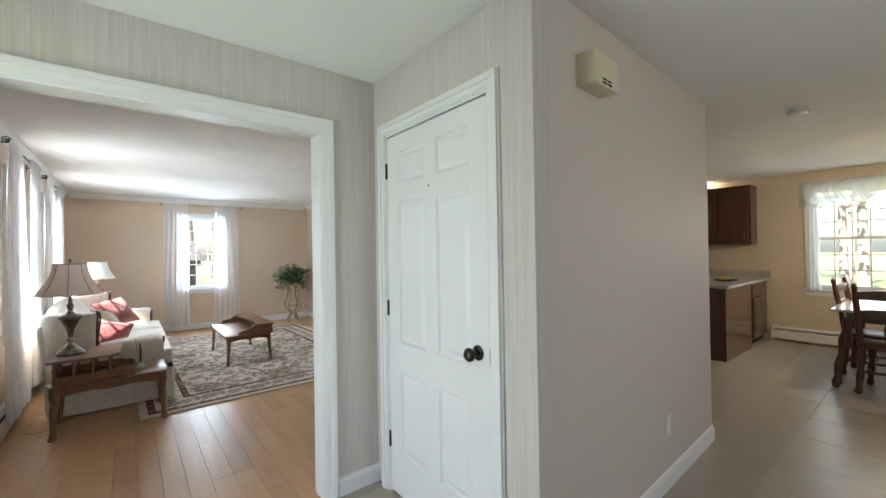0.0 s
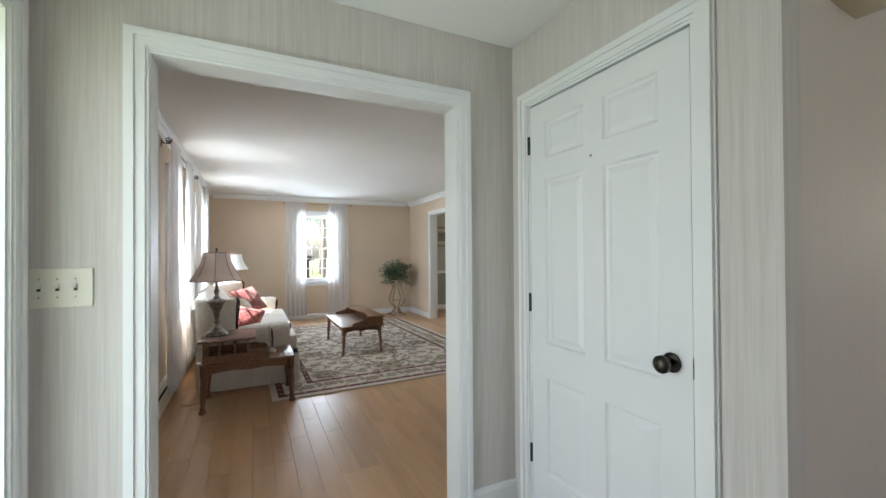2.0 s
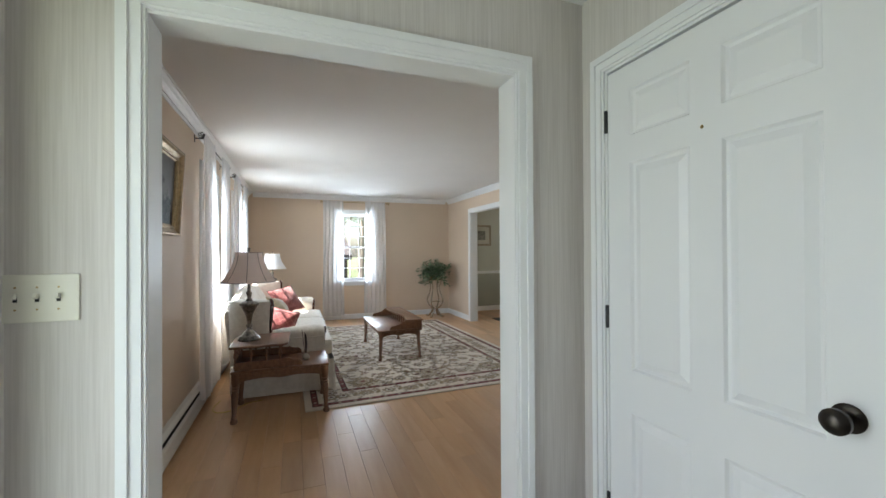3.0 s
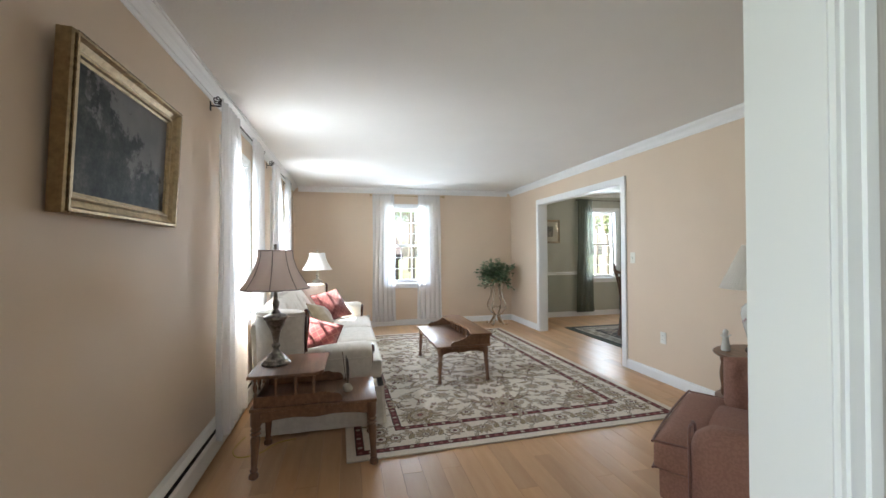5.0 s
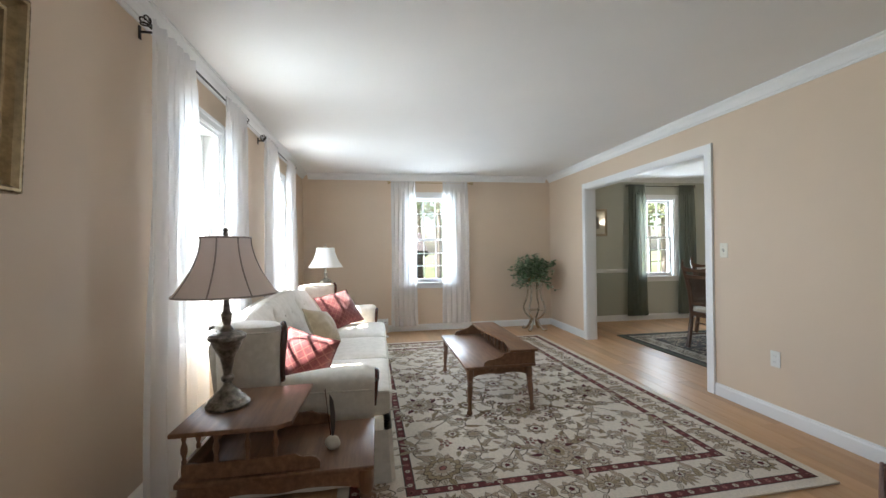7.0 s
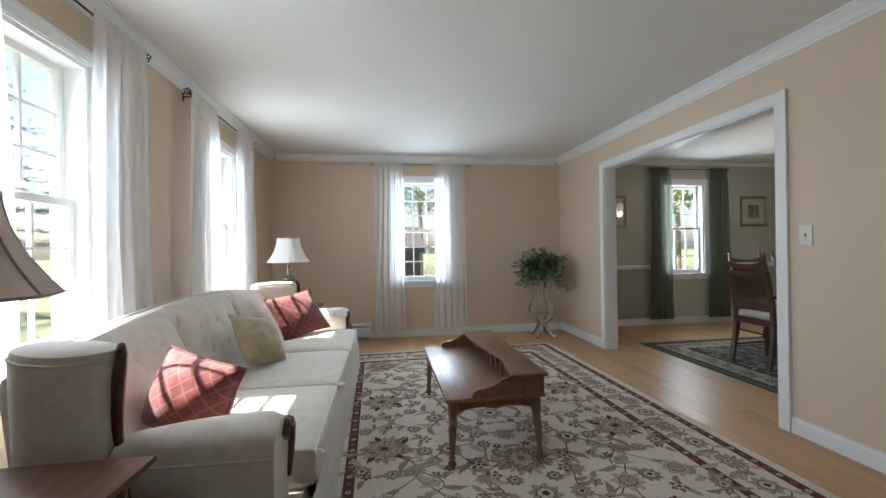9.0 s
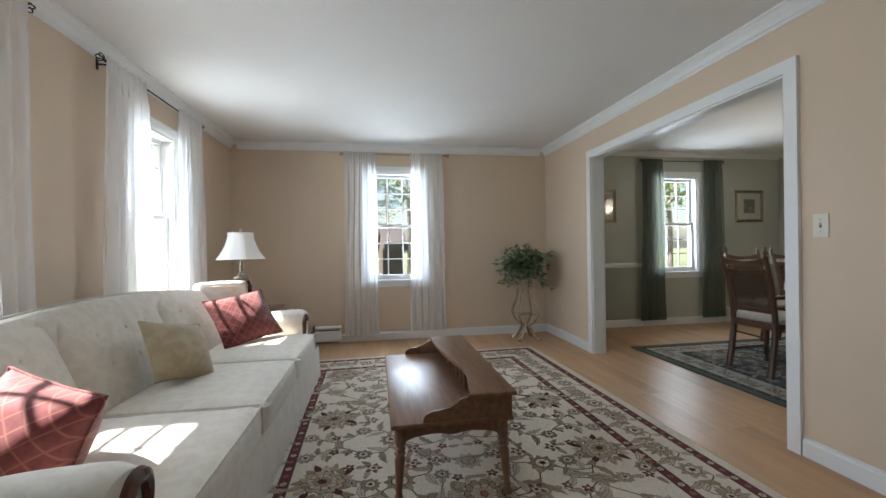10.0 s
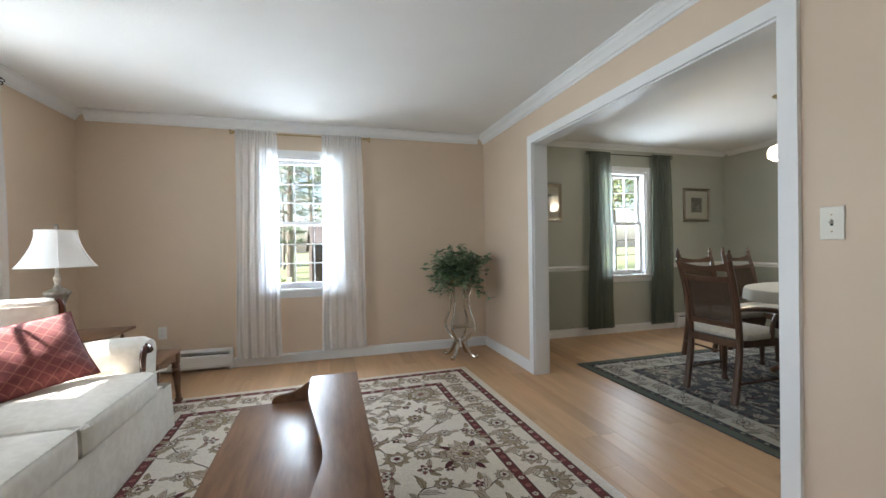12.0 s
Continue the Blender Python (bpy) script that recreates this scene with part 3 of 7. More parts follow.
drape("sheer_curtain", pose(1.475, 9.47, 0, 0, 0, 180), 0.36, 0.40, 0.09, 2.29, 5, 3, SHEER, "white sheer curtain hanging to the baseboard", "living room sheers", 0.0, 0.015)
drape("sheer_curtain", pose(2.275, 9.47, 0, 0, 0, 180), 0.38, 0.44, 0.11, 2.29, 5, 4, SHEER, "white sheer curtain hanging to the baseboard", "living room sheers", 0.0, 0.015)


# ---- baseboard heaters ----
def heater(at, n, label, ends=(True, True)):
    """Hot-water baseboard heater; local x along the wall, y out, floor at z = 0."""
    h = thing("baseboard_heater", at, label, "heater", "baseboard heaters")
    part("back_panel", boxes((0, n, 0.0005, 0.012, 0.02, 0.195)), HEATER, h)
    part("top_cap", prism([(0.0005, 0.185), (0.0005, 0.2), (0.03, 0.2), (0.052, 0.182), (0.052, 0.176), (0.028, 0.192)], 0, n, "x"), HEATER, h)
    part("front_panel", prism([(0.058, 0.03), (0.065, 0.03), (0.068, 0.05), (0.068, 0.135), (0.06, 0.152), (0.055, 0.152), (0.06, 0.13)], 0, n, "x"), HEATER, h)
    # blade coloured near-black, which paints in the shade of the louvre gap
    part("damper", boxes((0.002, n - 0.002, 0.03, 0.05, 0.150, 0.154)), SHADOW_BLACK, h, "damper blade coloured near-black as the louvre slot's shade")
    part("fins", boxes((0.01, n - 0.01, 0.013, 0.05, 0.06, 0.12)), SHADOW_BLACK, h, "dark finned pipe")
    for on, x in zip(ends, (0, n)):
        if on:
            s = 1 if x else -1
            part("end_cap", prism([(0.0005, 0.005), (0.07, 0.005), (0.07, 0.15), (0.054, 0.185), (0.032, 0.203), (0.0005, 0.203)], *sorted((x, x + s * 0.025)), "x"), HEATER, h)
    return h


heater(pose(0, 9.47, 0.001, 0, 0, -90), 6.24, "long white enamelled baseboard heater along the wall", (False, True))
heater(pose(1.20, 9.55, 0.001, 0, 0, 180), 1.12, "short white enamelled baseboard heater", (True, False))
heater(pose(7.45, 9.54, 0.001, 0, 0, 180), 0.85, "white enamelled baseboard heater in the dining room", (False, True))
heater(pose(8.2, 0.2, 0.001, 0, 0, 90), 2.28, "white enamelled kitchen baseboard heater", (True, True))


# ---- outlets, switches ----
def wall_plate(name, at, w, h, toggles, outlets, mat, label, category):
    """Cover plate on a wall; local x along the wall, y out, centre at the origin."""
    p = thing(name, at, label, category)
    bm = boxes((-w / 2, w / 2, 0.0005, 0.006, -h / 2, h / 2), bevel=0.002)
    part("plate", bm, mat, p)
    for i in range(toggles):
        x = (i - (toggles - 1) / 2) * 0.046
        part("slot", boxes((x - 0.0048, x + 0.0048, 0.006, 0.0064, -0.0095, 0.0105)), SHADOW_BLACK, p)
        part("toggle", shift(boxes((-0.0042, 0.0042, 0, 0.014, -0.0065, 0.006), bevel=0.001), pose(x, 0.006, 0.004, 25, 0, 0)), mat, p)
        for z in (-0.03, 0.03):
            part("screw", lathe([(0.003, 0.0), (0.003, 0.001)], 8), BRASS, p, at=pose(x, 0.006, z, -90, 0, 0))
    for z in outlets:
        part("socket", boxes((-0.017, 0.017, 0.006, 0.0085, z - 0.014, z + 0.014), bevel=0.002), mat, p)
        for x in (-0.006, 0.006):
            part("slot", boxes((x - 0.001, x + 0.001, 0.0085, 0.009, z - 0.003, z + 0.006)), SHADOW_BLACK, p)
    return p


wall_plate("light_switch", pose(3.86, 6.272, 1.205, 0, 0, 90), 0.072, 0.118, 1, (), IVORY, "ivory single toggle switch plate on the peach wall", "light switch")
wall_plate("wall_outlet", pose(3.86, 5.86, 0.43, 0, 0, 90), 0.07, 0.115, 0, (-0.02, 0.02), PLASTIC, "white duplex outlet low on the peach wall", "outlet")
wall_plate("wall_outlet", pose(0.634, 9.55, 0.378, 0, 0, 180), 0.07, 0.115, 0, (-0.02, 0.02), PLASTIC, "white duplex outlet above the heater", "outlet")
wall_plate("light_switch", pose(0.131, 3.075, 1.187, 0, 0, 180), 0.182, 0.13, 3, (), IVORY, "ivory triple toggle switch plate on striped wallpaper", "light switch")
wall_plate("wall_outlet", pose(3.2, 1.944, 0.35, 0, 0, 182.8), 0.07, 0.115, 0, (), IVORY, "ivory blank cover plate on the hall wall", "outlet")


# ---- closet door ----
def panel_door(at, w, h):
    """Six-panel door; local x across from the hinges, y out of the room side, face at y = 0."""
    d = thing("door_1", at, "closed white six-panel closet door with dark hinges", "door", "", "structure")
    st, mid = 0.11, 0.1
    cols = [(st, (w - mid) / 2), ((w + mid) / 2, w - st)]
    rows = [(0.24, 0.70), (0.86, 1.64), (1.74, 1.915)]
    bm = boxes((0, st, 0.0, 0.035, 0.012, h), (w - st, w, 0.0, 0.035, 0.012, h), ((w - mid) / 2, (w + mid) / 2, 0.0, 0.035, 0.012, h))
    edges = [0.012] + [z for r in rows for z in r] + [h]
    for x0, x1 in cols:
        for z0, z1 in zip(edges[::2], edges[1::2]):
            box(bm, x0, x1, 0.0, 0.035, z0, z1)
    part("door_slab", bm, DOOR_WHITE, d)
    for x0, x1 in cols:
        for z0, z1 in rows:
            p = bmesh.new()
            def ring(inset, y):
                return [p.verts.new(v) for v in ((x0 + inset, y, z0 + inset), (x1 - inset, y, z0 + inset), (x1 - inset, y, z1 - inset), (x0 + inset, y, z1 - inset))]
            rs = [ring(0, 0.0345), ring(0.007, 0.026), ring(0.016, 0.023), ring(0.042, 0.033)]
            for a, b in zip(rs, rs[1:]):
                for i in range(4):
                    p.faces.new((a[i], a[(i + 1) % 4], b[(i + 1) % 4], b[i]))
            p.faces.new(rs[-1])
            part("door_panel", p, DOOR_WHITE, d)
    for z in (0.30, 1.045, 1.825):
        part("hinge", lathe([(0.006, z - 0.045), (0.007, z - 0.042), (0.007, z + 0.042), (0.006, z + 0.045)], 10, w + 0.006, 0.04), BLACK, d, "black butt hinge")
    k = lathe([(0.033, 0), (0.033, 0.004), (0.027, 0.008), (0.012, 0.011), (0.012, 0.03), (0.022, 0.036), (0.029, 0.047), (0.029, 0.058), (0.02, 0.068), (0.006, 0.071)], 24)
    part("door_knob", k, BRONZE, d, "dark bronze round knob", True, pose(0.07, 0.035, 0.925, -90, 0, 0))
    part("strike_plate", boxes((-0.005, -0.0005, 0.012, 0.037, 0.89, 0.955)), BLACK, d)
    part("viewer", lathe([(0.006, 0), (0.004, 0.003)], 10), BRASS, d, "", False, pose(0.41, 0.035, 1.69, -90, 0, 0))
    return d


panel_door(pose(2.0, 2.128, 0, 0, 0, 90), 0.80, 2.01)

# doorbell chime and smoke alarm
chime = thing("door_chime", pose(2.37, 1.904, 2.10, 0, 0, 182.8), "yellowed cream plastic doorbell chime box high on the wall", "door chime")
part("cover", boxes((-0.105, 0.105, 0.0005, 0.085, -0.06, 0.075), bevel=0.006), AGED, chime, "", True)
part("top_rim", boxes((-0.095, 0.095, 0.004, 0.07, 0.0755, 0.08)), AGED, chime)
for x in (-0.022, 0.022):
    part("grille_slot", boxes((x - 0.018, x + 0.018, 0.0848, 0.0862, -0.052, -0.043)), SHADOW_BLACK, chime)
    part("grille_slot", boxes((x - 0.018, x + 0.018, 0.0848, 0.0862, -0.036, -0.029)), SHADOW_BLACK, chime)
alarm = thing("smoke_alarm", pose(4.75, 1.61, H + 0.002), "round white plastic smoke alarm on the ceiling", "smoke alarm")
part("body", lathe([(0.066, 0), (0.066, -0.012), (0.06, -0.03), (0.04, -0.036)], 28), PLASTIC, alarm, "", True)
part("vent_ring", lathe([(0.0665, -0.013), (0.0665, -0.015)], 28), SHADOW_BLACK, alarm)


# ---- woven floral rugs ----
def flat_poly(bm, pts, z):
    vs = [bm.verts.new((x, y, z)) for x, y in pts]
    bm.faces.new(vs)


def strip(bm, pts, w, z, taper=False):
    left, right = [], []
    n = len(pts)
    for i, p in enumerate(pts):
        a, b = pts[max(i - 1, 0)], pts[min(i + 1, n - 1)]
        d = Vector((b[0] - a[0], b[1] - a[1]))
        d = d.normalized() if d.length else Vector((1, 0))
        ww = w * (0.3 + 0.7 * math.sin(math.pi * (i + 0.5) / n)) if taper else w
        left.append(bm.verts.new((p[0] - d.y * ww, p[1] + d.x * ww, z)))
        right.append(bm.verts.new((p[0] + d.y * ww, p[1] - d.x * ww, z)))
    for i in range(n - 1):
        bm.faces.new((left[i], right[i], right[i + 1], left[i + 1]))


class Weave:
    """Motif meshes of one rug, one bmesh for each yarn."""

    def __init__(self, z):
        self.base, self.count, self.yarn = z, 0, {}

    @property
    def z(self):
        return self.base + 0.00002 * (self.count % 97)

    def bm(self, name):
        return self.yarn.setdefault(name, bmesh.new())

    def lobed(self, name, x, y, r, lobes, depth, layer, turn=0.0, squash=1.0, n=40):
        pts = []
        for i in range(n):
            a = 2 * math.pi * i / n
            rr = r * (1 - depth * 0.5 + depth * 0.5 * abs(math.cos(lobes * a / 2)) ** 0.6)
            px_, py_ = rr * math.cos(a), squash * rr * math.sin(a)
            pts.append((x + px_ * math.cos(turn) - py_ * math.sin(turn), y + px_ * math.sin(turn) + py_ * math.cos(turn)))
        flat_poly(self.bm(name), pts, self.z + layer * 0.0004)

    def leaf(self, name, x, y, ang, n, w, bend, layer, teeth=0):
        pts = []
        for side in (1, -1):
            run = []
            for i in range(13):
                t = i / 12
                off = w * math.sin(math.pi * t ** 0.8) * side * (1 - 0.25 * t)
                if teeth:
                    off *= 0.78 + 0.3 * abs(math.sin(teeth * math.pi * t))
                a = ang + bend * t
                bx, by = x + n * t * math.cos(ang + bend * t * 0.5), y + n * t * math.sin(ang + bend * t * 0.5)
                run.append((bx - off * math.sin(a), by + off * math.cos(a)))
            pts += run if side == 1 else run[::-1][1:-1]
        flat_poly(self.bm(name), pts, self.z + layer * 0.0004)

    def outlined_leaf(self, x, y, ang, n, w, bend, fill, line="line", teeth=0):
        self.count += 1
        self.leaf(line, x - 0.003 * math.cos(ang), y - 0.003 * math.sin(ang), ang, n + 0.006, w + 0.0034, bend, 1, teeth)
        self.leaf(fill, x, y, ang, n, w, bend, 2, teeth)
        strip(self.bm(line), [(x + n * t * math.cos(ang + bend * t * 0.5), y + n * t * math.sin(ang + bend * t * 0.5)) for t in (0.1, 0.35, 0.6, 0.85)], 0.0012, self.z + 3 * 0.0004)

    def rosette(self, x, y, r, lobes, turn, fills, line="line"):
        """A round blossom: two rings of outlined petals round a dark eye."""
        for k in range(lobes):
            a = turn + 2 * math.pi * k / lobes
            self.outlined_leaf(x + 0.38 * r * math.cos(a), y + 0.38 * r * math.sin(a), a, r * 0.62, r * 0.235, 0.1, fills[0], line, 0)
        self.count += 1
        self.lobed(line, x, y, r * 0.56, lobes, 0.3, 4, turn + math.pi / lobes)
        self.lobed(fills[1], x, y, r * 0.49, lobes, 0.34, 5, turn + math.pi / lobes)
        for k in range(5):
            a = turn + 2 * math.pi * k / 5
            strip(self.bm(line), [(x + 0.2 * r * math.cos(a), y + 0.2 * r * math.sin(a)), (x + 0.44 * r * math.cos(a), y + 0.44 * r * math.sin(a))], 0.0014, self.z + 6 * 0.0004)
        self.lobed(fills[2], x, y, r * 0.22, 6, 0.3, 7, turn)

    def palmette(self, x, y, r, ang, fills, line="line"):
        for k in range(9):
            a = ang + (k - 4) * 0.42
            self.outlined_leaf(x + 0.25 * r * math.cos(a), y + 0.25 * r * math.sin(a), a, r * (0.95 - 0.05 * abs(k - 4)), r * 0.17, 0.12 * (k - 4) / 4, fills[0] if k % 2 else fills[1], line, 3)
        for s in (-1, 1):
            self.outlined_leaf(x, y, ang + s * 2.35, r * 0.8, r * 0.14, -s * 0.7, fills[0], line)
        self.rosette(x, y, r * 0.55, 8, ang, (fills[1], fills[2], fills[3]), line)

    def vine(self, pts, w=0.0035, name="line"):
        strip(self.bm(name), [(p.x, p.y) for p in spline([(a, b, 0) for a, b in pts], 8)], w, self.base + 0.0003)


def rug(name, at, w, n, cfg, label):
    """A bound rug with a field, a wide border between two guard bands and woven flowers; centred in plan."""
    r = thing(name, at, label, "rug")
    hw, hn = w / 2, n / 2
    T = 0.011
    bm = boxes((-hw, hw, -hn, hn, 0.0005, T), bevel=0.004)
    part("rug_body", bm, cfg["ground"], r, "", False)
    wv = Weave(T + 0.0004)
    rng = random.Random(cfg["seed"])
    B, G, M = cfg["border"], cfg["guard"], cfg["margin"]

    def band(inset, width, yarn, layer=0):
        z = wv.base + layer * 0.0004
        b = wv.bm(yarn)
        for x0, x1, y0, y1 in ((-hw + inset, hw - inset, -hn + inset, -hn + inset + width), (-hw + inset, hw - inset, hn - inset - width, hn - inset),
                               (-hw + inset, -hw + inset + width, -hn + inset + width, hn - inset - width), (hw - inset - width, hw - inset, -hn + inset + width, hn - inset - width)):
            flat_poly(b, [(x0, y0), (x1, y0), (x1, y1), (x0, y1)], z)

    if cfg.get("edge"):
        band(0.002, M, cfg["edge"])
    for g in (M, M + G + B):
        band(g, G, "guard")
        band(g - 0.006, 0.006, "line")
        band(g + G, 0.006, "line")
        # little chain of blossoms along the guard band
        inset = g + G / 2
        for side in range(4):
            length = (w if side < 2 else n) - 2 * inset
            k = max(4, int(length / 0.066))
            for i in range(k + 1):
                t = -length / 2 + length * i / k
                x, y = {0: (t, -hn + inset), 1: (t, hn - inset), 2: (-hw + inset, t), 3: (hw - inset, t)}[side]
                wv.lobed("pale2" if i % 2 else "rose", x, y, G * (0.36 if i % 2 else 0.33), 5, 0.6, 2, 0.3 * i)
                wv.lobed("wine", x, y, G * 0.1, 5, 0.3, 3, 0.3 * i)
    # border: a waving vine with alternating blossoms and leaves
    if cfg.get("border_field"):
        band(M + G + 0.006, B - 0.006, cfg["border_field"])
    mid = M + G + B / 2
    for side in range(4):
        length = (w if side < 2 else n) - 2 * mid
        k = max(3, round(length / 0.22))
        put = {0: lambda t, o: (t, -hn + mid - o), 1: lambda t, o: (t, hn - mid + o), 2: lambda t, o: (-hw + mid - o, t), 3: lambda t, o: (hw - mid + o, t)}[side]
        base = 0 if side < 2 else math.pi / 2
        wv.vine([put(-length / 2 + length * i / (4 * k), 0.26 * B * math.sin(i * math.pi / 2)) for i in range(4 * k + 1)], 0.003)
        for i in range(k):
            t = -length / 2 + length * (i + 0.5) / k
            x, y = put(t, 0)
            if i % 2:
                wv.palmette(x, y, B * 0.36, base + (math.pi / 2 if i % 4 == 1 else -math.pi / 2), ("olive", "taupe", "pale", "wine"))
            else:
                wv.rosette(x, y, B * 0.30, 8, 0.2, ("taupe", "pale", "wine"))
            for s in (-1, 1):
                lx, ly = put(t + s * 0.088, s * 0.15 * B)
                wv.outlined_leaf(lx, ly, base + (0.8 if s > 0 else 2.4), B * 0.42, B * 0.085, 0.9 * s, "olive" if s > 0 else "taupe", "line", 2)
                lx, ly = put(t + s * 0.06, -s * 0.3 * B)
                wv.outlined_leaf(lx, ly, base - s * 0.7 + (math.pi if s < 0 else 0), B * 0.27, B * 0.06, -0.8 * s, "pale2", "line")
    for sx in (-1, 1):
        for sy in (-1, 1):
            wv.rosette(sx * (hw - mid), sy * (hn - mid), B * 0.33, 8, 0.4, ("olive", "pale", "wine"))
    # field: large palmettes, rosettes, serrated scrolls and thin vines, mirrored about both middle lines
    fx, fy = hw - (M + 2 * G + B) - 0.02, hn - (M + 2 * G + B) - 0.02
    big = [(0.0, 0.43, 0.15, 1.57), (0.0, 0.87, 0.16, -1.57), (0.82, 0.90, 0.165, 0.75), (0.84, 0.25, 0.15, 2.6)]
    mid_ = [(0.0, 0.0, 0.10), (0.50, 0.64, 0.082), (0.42, 0.30, 0.078), (0.40, 0.93, 0.07), (0.86, 0.60, 0.075), (0.44, 0.0, 0.07), (0.20, 0.66, 0.055), (0.66, 0.43, 0.055), (0.62, 0.10, 0.05)]
    links = [((0.0, 0.43), (0.42, 0.30), 0.3), ((0.42, 0.30), (0.50, 0.64), -0.35), ((0.50, 0.64), (0.82, 0.90), 0.3), ((0.50, 0.64), (0.40, 0.93), 0.4), ((0.0, 0.87), (0.40, 0.93), -0.3),
             ((0.84, 0.25), (0.86, 0.60), 0.35), ((0.42, 0.30), (0.84, 0.25), 0.35), ((0.0, 0.0), (0.44, 0.0), 0.25), ((0.0, 0.43), (0.20, 0.66), -0.4), ((0.44, 0.0), (0.62, 0.10), 0.3), ((0.86, 0.60), (0.82, 0.90), -0.3)]
    buds = [(0.12, 0.10), (0.13, 0.20), (0.33, 0.20), (0.10, 0.32), (0.32, 0.62), (0.74, 0.70), (0.70, 0.18), (0.92, 0.97), (0.12, 0.76), (0.46, 0.44), (0.50, 0.80), (0.20, 0.20), (0.64, 0.76), (0.60, 0.97), (0.22, 0.52), (0.24, 0.80), (0.68, 0.28), (0.28, 0.44), (0.95, 0.44), (0.96, 0.75), (0.30, 0.10), (0.80, 0.06), (0.20, 0.97), (0.56, 0.20), (0.55, 0.47), (0.33, 0.78)]
    mid_ += [(0.0, 0.65, 0.085), (0.0, 0.225, 0.075), (0.12, 0.56, 0.045), (0.10, 0.98, 0.045), (0.28, 0.53, 0.05), (0.66, 0.62, 0.06), (0.24, 0.98, 0.05), (0.60, 0.84, 0.055), (0.98, 0.40, 0.055), (0.97, 0.08, 0.05), (0.24, 0.14, 0.06), (0.58, 0.30, 0.05), (0.99, 0.72, 0.05), (0.56, 1.0, 0.05), (0.18, 0.29, 0.045), (0.80, 0.44, 0.045)]
    links += [((0.24, 0.14), (0.42, 0.30), 0.35), ((0.66, 0.43), (0.66, 0.62), 0.45), ((0.20, 0.66), (0.50, 0.64), 0.3), ((0.62, 0.10), (0.97, 0.08), -0.3), ((0.60, 0.84), (0.56, 1.0), 0.4), ((0.0, 0.87), (0.24, 0.98), 0.45),
              ((0.84, 0.25), (0.98, 0.40), -0.5), ((0.86, 0.60), (0.99, 0.72), -0.5), ((0.20, 0.66), (0.40, 0.93), 0.25), ((0.58, 0.30), (0.66, 0.43), 0.5), ((0.0, 0.43), (0.18, 0.29), 0.5)]
    tint = [("taupe", "olive"), ("olive", "taupe")]
    for sx in (-1, 1):
        for sy in (-1, 1):
            def A(a):
                return math.atan2(sy * math.sin(a), sx * math.cos(a))
            for k, (u, v_, r0, a) in enumerate(big):
                if u == 0 and sx < 0:
                    continue
                c1, c2 = tint[k % 2]
                X, Y = sx * u * fx, sy * v_ * fy
                for j in range(17):
                    aj = a + (j - 8) * 0.34
                    wv.outlined_leaf(X + 0.62 * r0 * math.cos(A(aj)), Y + 0.62 * r0 * math.sin(A(aj)), A(aj), r0 * (0.50 if j % 2 else 0.36), r0 * 0.115, 0.25 * sx * sy, ("olive", "taupe", "pale2", "wine")[j % 4 if k % 2 else (j + 1) % 3], "line", 0)
                for ly, (yn, f, dp) in enumerate((("line", 0.80, 0.45), (c2, 0.76, 0.48), ("line", 0.56, 0.5), ("pale2", 0.53, 0.52), (c1, 0.36, 0.5), ("line", 0.17, 0.3), ("wine" if k % 2 else "rose", 0.13, 0.4))):
                    wv.lobed(yn, X, Y, r0 * f, 11 if f > 0.7 else 7 if f > 0.3 else 5, dp, 4 + ly, A(a), 0.78)
                for j in range(12):
                    aj = a + j * math.pi / 6
                    strip(wv.bm("line"), [(X + t * r0 * math.cos(A(aj)), Y + 0.9 * t * r0 * math.sin(A(aj))) for t in (0.22, 0.34, 0.5, 0.64)], 0.0018, wv.base + 12.5 * 0.0004)
            for k, (u, v_, r0) in enumerate(mid_):
                if (u == 0 and sx < 0) or (v_ == 0 and sy < 0):
                    continue
                wv.rosette(sx * u * fx, sy * v_ * fy, r0, 8 if k % 2 else 9, A(0.3 * k), (("taupe", "pale", "wine"), ("pale2", "taupe", "olive"), ("olive", "pale", "wine"))[k % 3])
            for k, (p0, p1, bow) in enumerate(links):
                P0, P1 = Vector((p0[0] * fx, p0[1] * fy)), Vector((p1[0] * fx, p1[1] * fy))
                d = P1 - P0
                nrm = Vector((-d.y, d.x))
                run = [P0 + d * t + nrm * bow * math.sin(math.pi * t) * (1 if t < 0.62 else 0.7) for t in (0, 0.2, 0.4, 0.6, 0.8, 1.0)]
                wv.vine([(sx * q.x, sy * q.y) for q in run], 0.0034)
                for t, side in ((1, 1), (2, -1), (3, 1), (4, -1)):
                    q = run[t]
                    a = math.atan2(d.y, d.x) + side * (0.75 + 0.2 * math.sin(3 * k + t))
                    long_ = t in (2, 3)
                    wv.outlined_leaf(sx * q.x, sy * q.y, A(a), 0.125 if long_ else 0.07, 0.019 if long_ else 0.0145, 0.9 * side * sx * sy, ("olive", "taupe", "pale2")[(k + t) % 3], "line", 4 if long_ else 2)
            for k, (u, v_) in enumerate(buds):
                X, Y, a = u * fx, v_ * fy, 2.1 * k
                wv.rosette(sx * X, sy * Y, 0.03 + 0.008 * (k % 3), 5, A(a), (("wine", "rose", "pale"), ("taupe", "pale2", "wine"), ("rose", "pale", "wine"))[k % 3])
                for j in (0.9, 2.9):
                    wv.outlined_leaf(sx * (X + 0.035 * math.cos(a + j)), sy * (Y + 0.035 * math.sin(a + j)), A(a + j), 0.065, 0.0145, 0.6 * sx * sy, "olive" if j < 2 else "taupe", "line", 2)
    for yarn, b in wv.yarn.items():
        o = part(yarn + "_motif", b, cfg["yarns"][yarn], r)
        o["kind"] = "stuff"
